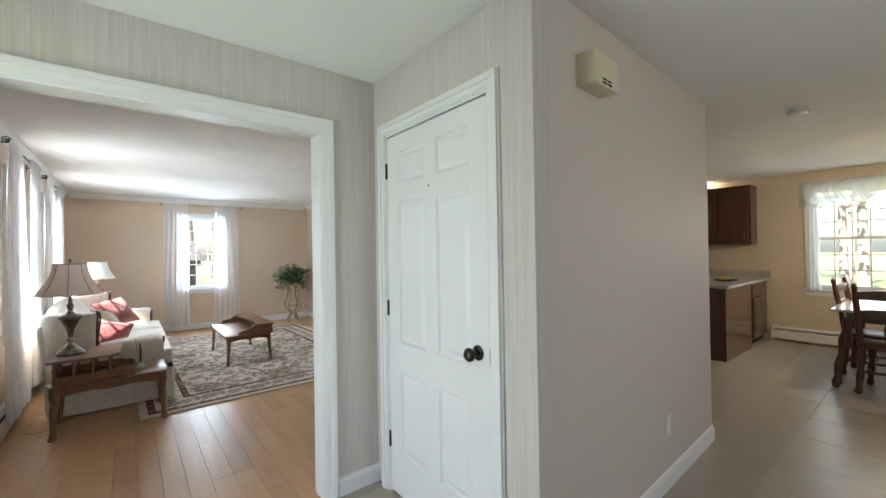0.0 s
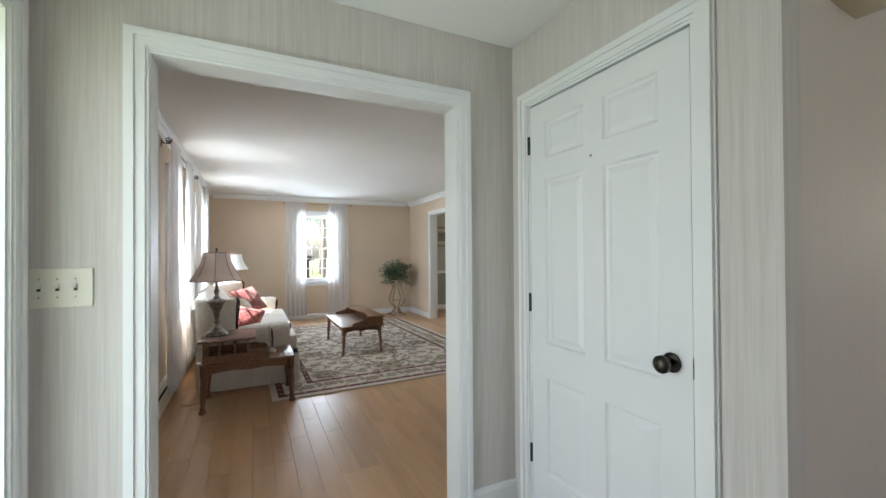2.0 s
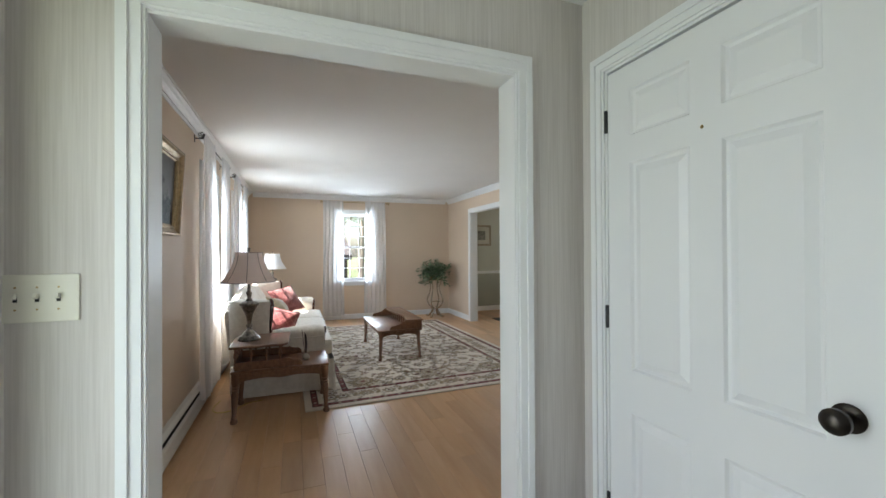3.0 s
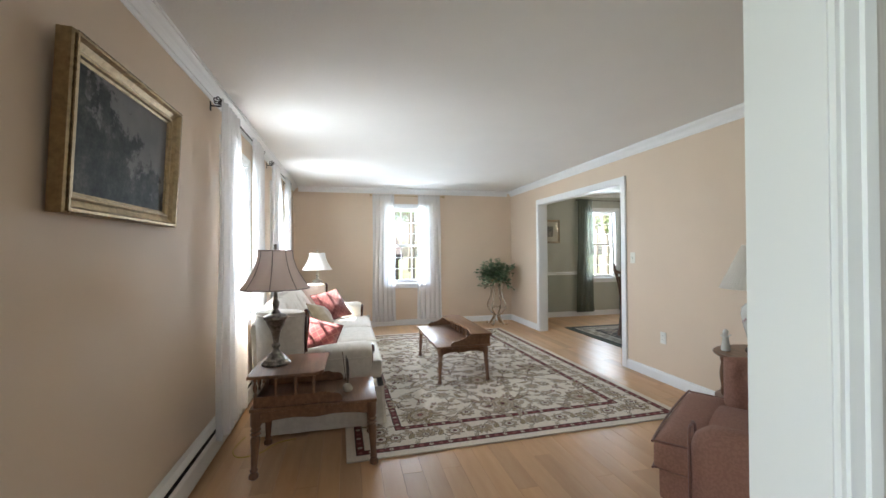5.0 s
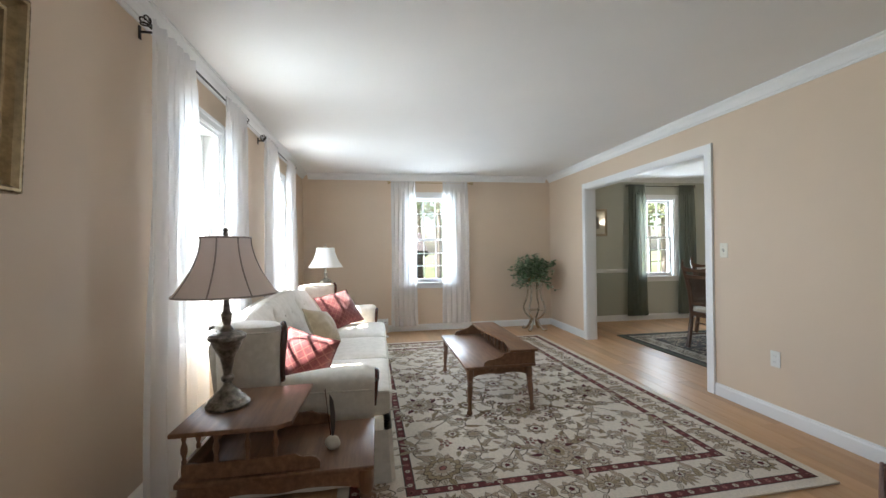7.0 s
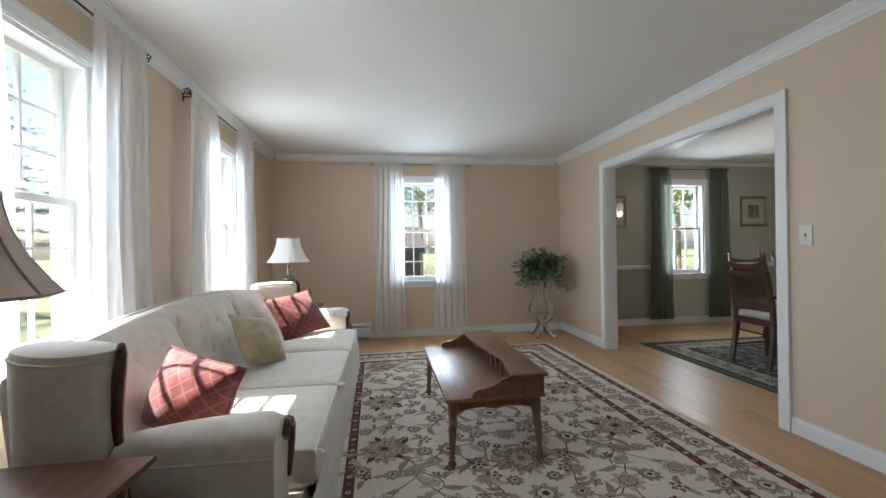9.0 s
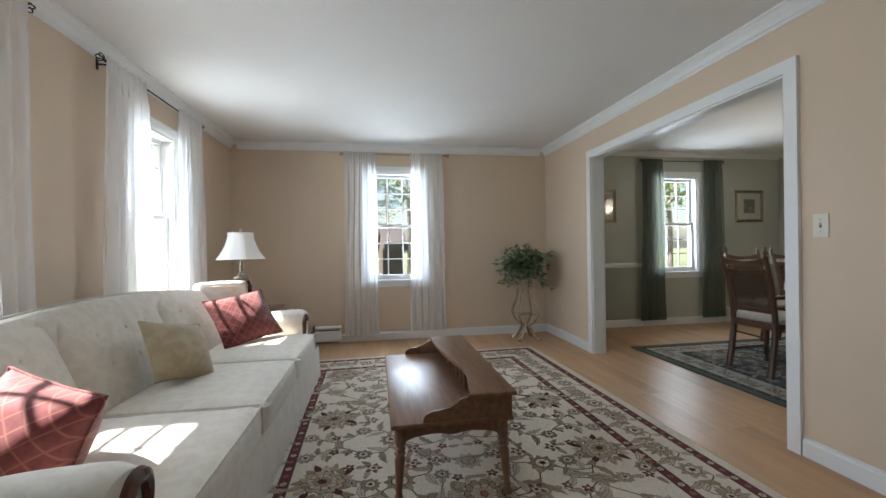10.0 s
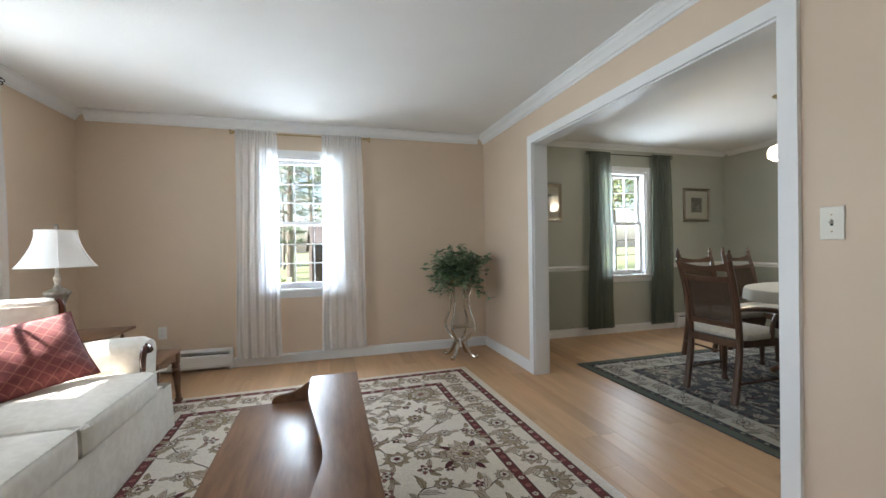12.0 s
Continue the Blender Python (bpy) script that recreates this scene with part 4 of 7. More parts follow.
    return r


def yarn(name, colour):
    return cloth(name, colour, shade(colour, 0.86), 140, 0.95, 900, 0.5, 0.04)


CREAM_RUG = {"seed": 5, "ground": yarn("cream_wool", (0.74, 0.665, 0.565)), "border": 0.24, "guard": 0.044, "margin": 0.065,
             "yarns": {"line": yarn("umber_wool", (0.085, 0.058, 0.042)), "olive": yarn("olive_wool", (0.37, 0.285, 0.18)), "taupe": yarn("taupe_wool", (0.47, 0.37, 0.28)),
                       "pale": yarn("ivory_wool", (0.66, 0.60, 0.50)), "pale2": yarn("sand_wool", (0.56, 0.48, 0.38)), "wine": yarn("wine_wool", (0.115, 0.025, 0.028)),
                       "rose": yarn("rose_wool", (0.33, 0.13, 0.11)), "guard": yarn("red_wool", (0.15, 0.035, 0.034))}}
BLUE_RUG = {"seed": 9, "ground": yarn("slate_wool", (0.085, 0.083, 0.08)), "border": 0.22, "guard": 0.035, "margin": 0.07, "edge": "edge", "border_field": "field",
            "yarns": {"line": yarn("black_wool", (0.022, 0.022, 0.024)), "olive": yarn("sage_wool", (0.26, 0.24, 0.19)), "taupe": yarn("grey_wool", (0.42, 0.36, 0.29)),
                      "pale": yarn("stone_wool", (0.46, 0.42, 0.35)), "pale2": yarn("dust_wool", (0.33, 0.29, 0.24)), "wine": yarn("plum_wool", (0.09, 0.04, 0.04)),
                      "rose": yarn("clay_wool", (0.23, 0.12, 0.09)), "guard": yarn("charcoal_wool", (0.04, 0.04, 0.042)), "edge": yarn("sage_binding", (0.10, 0.115, 0.085)), "field": yarn("bone_wool", (0.48, 0.44, 0.37))}}
rug("area_rug", pose(2.10, 6.955, 0, 0, 0, 1.3), 2.56, 3.66, CREAM_RUG, "cream floral wool rug with a dark red guard border")
rug("dining_rug", pose(5.82, 7.25, 0), 2.9, 2.6, BLUE_RUG, "slate-grey floral rug with a sage edge under the dining table")


# ---- sofa ----
DAMASK = cloth("ivory_damask", (0.70, 0.655, 0.575), (0.64, 0.595, 0.515), 22, 0.8, 600, 0.2, 0.3)
PIPING = cloth("ivory_piping", (0.66, 0.62, 0.54), None, 60)
MAHOGANY = grained("dark_mahogany_trim", (0.045, 0.014, 0.008), (0.10, 0.032, 0.018), 0.25, "z", 9, 6, 0, 0.4)


def sofa():
    s = thing("sofa", pose(0.70, 6.92, 0), "ivory damask three-seat sofa with carved dark wood trim", "sofa")
    O = Vector((0.70, 6.92, 0))
    def P(name, bm, mat, parent=s, label="", smooth=True):
        shift(bm, Matrix.Translation(-O))
        return part(name, bm, mat, parent, label, smooth)
    Y0, Y1 = 5.585, 8.255
    P("frame", puffy(0.24, 1.10, Y0 + 0.02, Y1 - 0.02, 0.03, 0.29, 0.02, cuts=4), DAMASK)
    skirt = bmesh.new()
    run = [(0.26, Y0 + 0.004), (1.115, Y0 + 0.004), (1.135, Y0 + 0.02), (1.135, Y1 - 0.02), (1.115, Y1 - 0.004), (0.26, Y1 - 0.004)]
    pts = []
    for (x0, y0), (x1, y1) in zip(run, run[1:]):
        k = max(2, int(math.hypot(x1 - x0, y1 - y0) / 0.02))
        pts += [(x0 + (x1 - x0) * i / k, y0 + (y1 - y0) * i / k) for i in range(k)]
    pts.append(run[-1])
    rows = []
    for z, f in ((0.292, 0.0), (0.14, 0.5), (0.016, 1.0)):
        rows.append([skirt.verts.new((x + f * (0.012 + 0.004 * math.sin(31 * y + 9 * x)) * (1 if 1.1 < x else 0), y + (f * (0.01 + 0.003 * math.sin(27 * x)) * (1 if y > 7 else -1) if x < 1.12 else 0), z)) for x, y in pts])
    for a, b in zip(rows, rows[1:]):
        for i in range(len(pts) - 1):
            skirt.faces.new((a[i], a[i + 1], b[i + 1], b[i]))
    P("skirt", skirt, DAMASK)
    # seat cushions
    edges = [5.79, 6.523, 7.272, 8.05]
    for a, b in zip(edges, edges[1:]):
        c = P("seat_cushion", puffy(0.46, 1.14, a + 0.004, b - 0.004, 0.275, 0.435, 0.035, (0.012, 0.004, 0.022), 12, None, 0.004), DAMASK)
        loop = [(0.5, a + 0.012, 0.428), (1.118, a + 0.012, 0.424), (1.132, a + 0.03, 0.424), (1.132, b - 0.03, 0.424), (1.118, b - 0.012, 0.424), (0.5, b - 0.012, 0.428)]
        P("piping", tube(spline(loop, 6), 0.0045, 6), PIPING, c)
    # back: outer shell with an arched crest, and three button-tufted sections
    n = 40
    shell = bmesh.new()
    def crest(t):
        return 0.775 + 0.115 * abs(math.sin(math.pi * t)) ** 0.7
    prof = []
    for i in range(n + 1):
        t = i / n
        y = Y0 + 0.14 + (Y1 - Y0 - 0.28) * t
        zt = crest(t)
        prof.append([shell.verts.new(v) for v in ((0.26, y, 0.05), (0.20, y, 0.6), (0.185, y, zt - 0.05), (0.195, y, zt - 0.012), (0.225, y, zt), (0.27, y, zt - 0.008), (0.30, y, zt - 0.04), (0.42, y, 0.28))])
    for a, b in zip(prof, prof[1:]):
        for k in range(8):
            shell.faces.new((a[k], a[(k + 1) % 8], b[(k + 1) % 8], b[k]))
    shell.faces.new(prof[0]), shell.faces.new(list(reversed(prof[-1])))
    P("back_shell", shell, DAMASK)
    P("back_piping", tube([(0.205, Y0 + 0.15 + (Y1 - Y0 - 0.30) * i / 40, crest(0.015 + 0.97 * i / 40) + 0.002) for i in range(41)], 0.005, 6), PIPING)
    cuts = [5.69, 6.53, 7.31, 8.15]
    for ci, (a, b) in enumerate(zip(cuts, cuts[1:])):
        bm = bmesh.new()
        nu, nv = 26, 18
        buttons = [(u, v) for u in (0.25, 0.5, 0.75) for v in (0.45, 0.72)]
        grid = []
        for j in range(nv + 1):
            v = j / nv
            row = []
            for i in range(nu + 1):
                u = i / nu
                y = a + (b - a) * u
                t = (y - Y0) / (Y1 - Y0)
                top = crest(t) - 0.004
                z = 0.37 + (top - 0.37) * v
                puff = 0.085 * (math.sin(math.pi * min(max(u, 0.0), 1)) ** 0.35) * (math.sin(math.pi * (0.12 + 0.83 * v)) ** 0.6)
                for bu, bv in buttons:
                    puff -= 0.022 * math.exp(-(((u - bu) * (b - a)) ** 2 + ((v - bv) * 0.5) ** 2) / 0.0016)
                x = 0.455 - 0.20 * v + puff
                row.append(bm.verts.new((x, y, z)))
            grid.append(row)
        for r0, r1 in zip(grid, grid[1:]):
            for i in range(nu):
                bm.faces.new((r0[i], r0[i + 1], r1[i + 1], r1[i]))
        sec = P("back_cushion", bm, DAMASK)
        for bu, bv in buttons:
            y = a + (b - a) * bu
            top = crest((y - Y0) / (Y1 - Y0)) - 0.004
            z = 0.37 + (top - 0.37) * bv
            x = 0.455 - 0.20 * bv + 0.085 * math.sin(math.pi * bu) ** 0.35 * math.sin(math.pi * (0.12 + 0.83 * bv)) ** 0.6 - 0.02
            P("button", shift(lathe([(0.004, 0), (0.011, 0.002), (0.012, 0.005), (0.007, 0.009)], 10), pose(x, y, z, 0, 75, 0)), DAMASK, sec)
    for end, sg in ((Y0, 1), (Y1, -1)):
        def yy(d):
            return end + sg * d
        # wing: a rounded drum that closes the back, with a wooden edge in front
        plan = spline([(0.205, 0.19, 0), (0.235, 0.11, 0), (0.33, 0.03, 0), (0.44, -0.012, 0), (0.53, -0.005, 0), (0.574, 0.045, 0), (0.565, 0.11, 0), (0.51, 0.155, 0), (0.40, 0.20, 0), (0.27, 0.23, 0)], 3)
        mid_x, mid_d = 0.40, 0.10
        bm = bmesh.new()
        rows = []
        for z, f in ((0.06, 0.86), (0.35, 0.90), (0.60, 0.96), (0.76, 1.0), (0.835, 1.0), (0.862, 0.95), (0.872, 0.80), (0.876, 0.4)):
            rows.append([bm.verts.new((mid_x + (q.x - mid_x) * f, yy(mid_d + (q.y - mid_d) * f), z)) for q in plan])
        for a, b in zip(rows, rows[1:]):
            for k in range(len(plan)):
                bm.faces.new((a[k], a[(k + 1) % len(plan)], b[(k + 1) % len(plan)], b[k]))
        bm.faces.new(rows[0]), bm.faces.new(list(reversed(rows[-1])))
        w = P("wing", bm, DAMASK)
        P("wing_piping", tube([(mid_x + (q.x - mid_x) * 1.005, yy(mid_d + (q.y - mid_d) * 1.005), 0.838) for q in plan], 0.0045, 6), PIPING, w)
        tr = spline([(0.575, yy(0.075), 0.872), (0.588, yy(0.055), 0.845), (0.586, yy(0.046), 0.78), (0.577, yy(0.05), 0.70), (0.572, yy(0.055), 0.62), (0.578, yy(0.06), 0.555)], 7)
        P("wing_trim", tube(tr, 0.016, 8, None, lambda t: 0.8 + 0.35 * math.sin(math.pi * t)), MAHOGANY, w, "carved dark wood trim")
        # arm: padded roll that swells toward the front
        bm = bmesh.new()
        rows = []
        for i in range(17):
            t = i / 16
            x = 0.57 + 0.465 * t
            w2 = 0.088 + 0.018 * t
            zt = 0.58 + 0.035 * t + 0.012 * math.sin(math.pi * t) - (0.02 if i == 16 else 0)
            ring = []
            for k in range(14):
                a = math.pi * k / 13
                ring.append((x + (0.012 if i == 16 else 0), yy(0.105 - w2 * math.cos(a) - 0.01), zt - 0.085 + 0.085 * abs(math.sin(a)) ** 0.8))
            ring += [(x, yy(0.19), 0.10), (x, yy(0.008), 0.10)]
            rows.append([bm.verts.new(v) for v in ring])
        for a, b in zip(rows, rows[1:]):
            for k in range(len(a)):
                bm.faces.new((a[k], a[(k + 1) % len(a)], b[(k + 1) % len(a)], b[k]))
        bm.faces.new(rows[0]), bm.faces.new(list(reversed(rows[-1])))
        arm = P("arm", bm, DAMASK)
        P("arm_piping", tube([(0.58 + 0.455 * i / 10, yy(0.003 - 0.015 * i / 10), 0.515) for i in range(11)], 0.0045, 6), PIPING, arm)
        P("arm_trim", tube(spline([(1.046, yy(0.10), 0.53), (1.05, yy(0.13), 0.56), (1.052, yy(0.17), 0.555), (1.05, yy(0.192), 0.51), (1.048, yy(0.19), 0.45), (1.044, yy(0.185), 0.40), (1.042, yy(0.182), 0.36)], 7), 0.022, 8, None, lambda t: 1.15 - 0.6 * t), MAHOGANY, arm, "carved dark wood scroll")
    for x in (0.3, 1.05):
        for y in (Y0 + 0.08, Y1 - 0.08):
            P("foot", lathe([(0.02, 0.0008), (0.03, 0.04)], 12, x, y), MAHOGANY)
    return s


sofa()


def lattice(name, ground, line, size):
    """Cloth with a diagonal trellis figure."""
    m, n, l, b = material(name, 0.7, spec=0.3)
    v = coords(n, l, (1, 1, 1), "Object", (0, 0, radians(45)))
    sep = n.new("ShaderNodeSeparateXYZ")
    l.new(v, sep.inputs[0])
    outs = []
    for ax in ("X", "Y"):
        q = n.new("ShaderNodeMath")
        q.operation, q.inputs[1].default_value = "PINGPONG", size / 2
        l.new(sep.outputs[ax], q.inputs[0])
        outs.append(q.outputs[0])
    mn = n.new("ShaderNodeMath")
    mn.operation = "MINIMUM"
    l.new(outs[0], mn.inputs[0]), l.new(outs[1], mn.inputs[1])
    sc = n.new("ShaderNodeMath")
    sc.operation, sc.inputs[1].default_value = "MULTIPLY", 2 / size
    l.new(mn.outputs[0], sc.inputs[0])
    mottled = ramp(n, l, noise_of(n, l, v, 40, 3), [(0.35, shade(ground, 0.8)), (0.65, shade(ground, 1.15))])
    c = mixed(n, l, ramp(n, l, sc.outputs[0], [(0.07, (1, 1, 1)), (0.16, (0, 0, 0))]), mottled, line)
    l.new(c, b.inputs["Base Color"])
    b.inputs["Sheen Weight"].default_value = 0.25
    bumped(n, l, b, noise_of(n, l, v, 600, 2), 0.2, 0.002)
    return m


BURGUNDY = lattice("burgundy_trellis", (0.165, 0.034, 0.034), (0.25, 0.085, 0.065), 0.044)
BEIGE_VELVET = cloth("beige_velvet", (0.42, 0.335, 0.205), (0.36, 0.285, 0.17), 18, 0.75, 500, 0.15, 0.5)


def pillow(at, w, h, thick, mat, label):
    p = thing("throw_pillow", at, label, "pillow", "pillows on the sofa")
    bm = bmesh.new()
    n = 22
    faces = {}
    for side in (1, -1):
        for j in range(n + 1):
            for i in range(n + 1):
                u, v = 2 * i / n - 1, 2 * j / n - 1
                edge = abs(u) == 1 or abs(v) == 1
                if edge and side == -1:
                    faces[(side, i, j)] = faces[(1, i, j)]
                    continue
                f = max(0, (1 - abs(u) ** 2.2) * (1 - abs(v) ** 2.2)) ** 0.55
                pin = 1 - 0.07 * (1 - abs(v) ** 2) * abs(u) ** 4
                pin2 = 1 - 0.07 * (1 - abs(u) ** 2) * abs(v) ** 4
                wob = 0.008 * noise.noise(Vector((u * 2.1, v * 2.1, side * 2.0)))
                faces[(side, i, j)] = bm.verts.new((u * w / 2 * pin, v * h / 2 * pin2, side * (thick / 2 * f) + wob * f))
        for j in range(n):
            for i in range(n):
                bm.faces.new([faces[(side, a, b)] for a, b in ((i, j), (i + 1, j), (i + 1, j + 1), (i, j + 1))])
    part("cover", bm, mat, p, "", True)
    edge = [(-1 + 2 * i / 20, -1) for i in range(20)] + [(1, -1 + 2 * i / 20) for i in range(20)] + [(1 - 2 * i / 20, 1) for i in range(20)] + [(-1, 1 - 2 * i / 20) for i in range(21)]
    part("welt", tube([(u * w / 2 * (1 - 0.07 * (1 - v * v) * u ** 4), v * h / 2 * (1 - 0.07 * (1 - u * u) * v ** 4), 0) for u, v in edge], 0.005, 6), mat, p, "", True)
    return p



def propped(centre, right, up):
    """A pose from a middle point and the ways of a flat thing's right and upper edges."""
    u = Vector(right).normalized()
    w = u.cross(Vector(up)).normalized()
    v = w.cross(u)
    m = Matrix((u, v, w)).transposed().to_4x4()
    m.translation = Vector(centre)
    return m


pillow(propped((0.63, 6.0, 0.585), (0.92, -0.22, -0.26), (0.12, 0.22, 1)), 0.335, 0.31, 0.25, BURGUNDY, "burgundy trellis throw pillow leaning on the sofa arm")
pillow(propped((0.61, 6.93, 0.60), (0.45, 0.85, -0.22), (-0.50, 0.22, 0.80)), 0.345, 0.34, 0.15, BEIGE_VELVET, "beige velvet throw pillow leaning on the sofa back")
pillow(propped((0.67, 7.79, 0.625), (0.66, 0.72, 0.10), (-0.55, 0.28, 0.80)), 0.45, 0.40, 0.15, BURGUNDY, "burgundy trellis throw pillow leaning on the sofa back")


# ---- step end tables ----
def step_table(at, label):
    """Two-tier end table; local x from the wall outward (0.74 long), y across (0.44)."""
    t = thing("end_table", at, label, "end table", "matching end tables")
    L, D, lo, hi = 0.72, 0.45, 0.40, 0.59
    part("lower_top", boxes((0, L, 0, D, lo - 0.02, lo), bevel=0.005), WALNUT, t, "", True)
    part("upper_top", prism([(-0.01, -0.01), (0.36, -0.01), (0.41, 0.03), (0.425, D + 0.01), (-0.01, D + 0.01)], hi - 0.02, hi, "z", None, 0.005), WALNUT, t, "", True)
    for y0 in (0.012, D - 0.03):
        part("apron", prism(scallop(0.03, L - 0.03, lo - 0.092, lo - 0.0205, 0.035), y0, y0 + 0.018, "y"), WALNUT, t)
        gal = [(0.02, lo + 0.0005), (0.02, lo + 0.062), (0.36, lo + 0.062), (0.42, lo + 0.066), (0.445, lo + 0.05), (0.48, lo + 0.052), (0.5, lo + 0.045), (0.515, lo + 0.025), (0.515, lo + 0.0005)]
        part("gallery_side", prism(gal, y0 + 0.004, y0 + 0.016, "y", None, 0.003), WALNUT, t)
    for x0 in (0.02, L - 0.038):
        part("end_apron", prism(scallop(0.03, D - 0.03, lo - 0.092, lo - 0.0205, 0.03), x0, x0 + 0.018, "x"), WALNUT, t)
    part("gallery_back", boxes((0.02, 0.034, 0.03, D - 0.03, lo + 0.0005, lo + 0.06)), WALNUT, t)
    z = lo + 0.062
    k = hi - 0.02 - z
    for x, y in [(x, y) for y in (0.022, D - 0.02) for x in (0.03, 0.14, 0.25, 0.35)] + [(0.027, 0.15), (0.027, 0.28)]:
        part("spindle", lathe([(0.008, z), (0.010, z + 0.1 * k), (0.006, z + 0.2 * k), (0.012, z + 0.4 * k), (0.012, z + 0.55 * k), (0.006, z + 0.75 * k), (0.010, z + 0.88 * k), (0.007, z + k)], 10, x, y), WALNUT_UP, t, "", True)
    for x in (0.035, L - 0.035):
        for y in (0.035, D - 0.035):
            leg = lathe(turned_leg(lo - 0.02, 0.032, 0.017), 14)
            sx, sy = (-1 if x < 0.2 else 1), (-1 if y < 0.2 else 1)
            for v in leg.verts:
                f = 1 - v.co.z / (lo - 0.02)
                v.co.x += x + sx * 0.015 * f
                v.co.y += y + sy * 0.02 * f
            part("leg", leg, WALNUT_UP, t, "", True)
    return t


step_table(pose(0.325, 5.05, 0.0008), "brown maple two-tier end table with turned legs")
step_table(pose(0.32, 8.29, 0.0008), "brown maple two-tier end table beyond the sofa")

# ---- coffee table: cobbler's bench with a raised shelf ----
ctab = thing("coffee_table", pose(1.70, 6.31, 0.0125), "brown maple coffee table with a raised scalloped shelf", "coffee table")
CL, CW, CZ, CU = 1.13, 0.545, 0.36, 0.472
part("lower_top", boxes((0, CW, 0, CL, CZ - 0.022, CZ), bevel=0.006), WALNUT, ctab, "", True)
edge = [(0.325, CL + 0.012)]
for i in range(31):
    t = i / 30
    edge.append((0.335 + 0.018 * math.sin(2 * math.pi * (0.95 - t * 1.1)) + 0.035 * t - 0.03 * math.exp(-((t - 1.0) / 0.06) ** 2) * 0 + 0.02 * math.exp(-((t - 0.75) / 0.14) ** 2), CL - 0.01 - (CL - 0.02) * t))
edge += [(0.335, -0.012), (CW + 0.012, -0.012), (CW + 0.012, CL + 0.012)]
part("upper_shelf", prism(edge, CU - 0.019, CU, "z", None, 0.005), WALNUT, ctab, "", True)
side = [(0.14, CZ + 0.0005), (0.14, CZ + 0.012), (0.150, CZ + 0.03), (0.175, CZ + 0.043), (0.215, CZ + 0.047), (0.255, CZ + 0.052), (0.285, CZ + 0.066), (0.30, CZ + 0.085), (0.315, CZ + 0.0925), (CW - 0.004, CZ + 0.0925), (CW - 0.004, CZ + 0.0005)]
for y0 in (0.006, CL - 0.022):
    part("gallery_side", prism(side, y0, y0 + 0.016, "y", None, 0.003), WALNUT, ctab)
part("gallery_back", boxes((CW - 0.02, CW - 0.004, 0.023, CL - 0.023, CZ + 0.0005, CZ + 0.0925)), WALNUT, ctab)
for i in range(9):
    y = 0.12 + i * (CL - 0.24) / 8
    part("spindle", lathe([(0.007, CZ + 0.0005), (0.010, CZ + 0.02), (0.006, CZ + 0.035), (0.010, CZ + 0.06), (0.006, CZ + 0.0925)], 8, 0.40, y), WALNUT_UP, ctab, "", True)
for y0 in (0.03, CL - 0.048):
    part("apron", prism(scallop(0.05, CW - 0.05, CZ - 0.085, CZ - 0.0225, 0.035), y0, y0 + 0.018, "y"), WALNUT, ctab)
for x0 in (0.03, CW - 0.048):
    part("side_apron", prism(scallop(0.05, CL - 0.05, CZ - 0.08, CZ - 0.0225, 0.035, 40), x0, x0 + 0.018, "x"), WALNUT, ctab)
for x in (0.045, CW - 0.045):
    for y in (0.045, CL - 0.045):
        leg = lathe(turned_leg(CZ - 0.022, 0.027, 0.014), 16)
        for v in leg.verts:
            f = 1 - v.co.z / (CZ - 0.022)
            v.co.x += x + (-0.015 if x < 0.2 else 0.02) * f
            v.co.y += y + (-0.02 if y < 0.2 else 0.02) * f
        part("leg", leg, WALNUT_UP, ctab, "", True)

# ---- table lamps ----
SHADE_PINK = sheer("blush_lamp_shade", (0.80, 0.695, 0.645), 0.0, 0.5)
SHADE_WHITE = sheer("white_lamp_shade", (0.84, 0.82, 0.78), 0.0, 0.4)
SHADE_CREAM = sheer("cream_pleated_shade", (0.84, 0.80, 0.71), 0.0, 0.4)
RIB = cloth("shade_binding", (0.36, 0.30, 0.27), None, 60)
AGED = metal("aged_bronze_resin", (0.25, 0.235, 0.21), 0.36, 0.55)
PALE_RESIN = metal("weathered_silver_resin", (0.36, 0.32, 0.27), 0.5, 0.35)
CERAMIC = paint("white_glazed_ceramic", (0.66, 0.65, 0.60), 0.12, 0.02, 0.0)
BLACKWOOD = paint("black_lacquer", (0.018, 0.015, 0.014), 0.2, 0.1)


def bell(r0, r1, z0, z1, flare=0.55):
    """Bell lampshade profile from the bottom up."""
    return [(r1 + (r0 - r1) * (1 - t) ** (1 / flare), z0 + (z1 - z0) * t) for t in [i / 14 for i in range(15)]]


def shell_of(profile, steps=48, panels=0, bow=0.0, pleats=0, depth=0.0):
    bm = bmesh.new()
    rings = []
    for r, z in profile:
        ring = []
        for i in range(steps):
            a = 2 * math.pi * i / steps
            rr = r
            if panels:
                rr *= 1 - bow * (1 - abs(math.cos(panels * a / 2)) ** 1.5)
            if pleats:
                rr *= 1 + depth * math.cos(pleats * a)
            ring.append(bm.verts.new((rr * math.cos(a), rr * math.sin(a), z)))
        rings.append(ring)
    for a, b in zip(rings, rings[1:]):
        for i in range(steps):
            bm.faces.new((a[i], a[(i + 1) % steps], b[(i + 1) % steps], b[i]))
    return bm


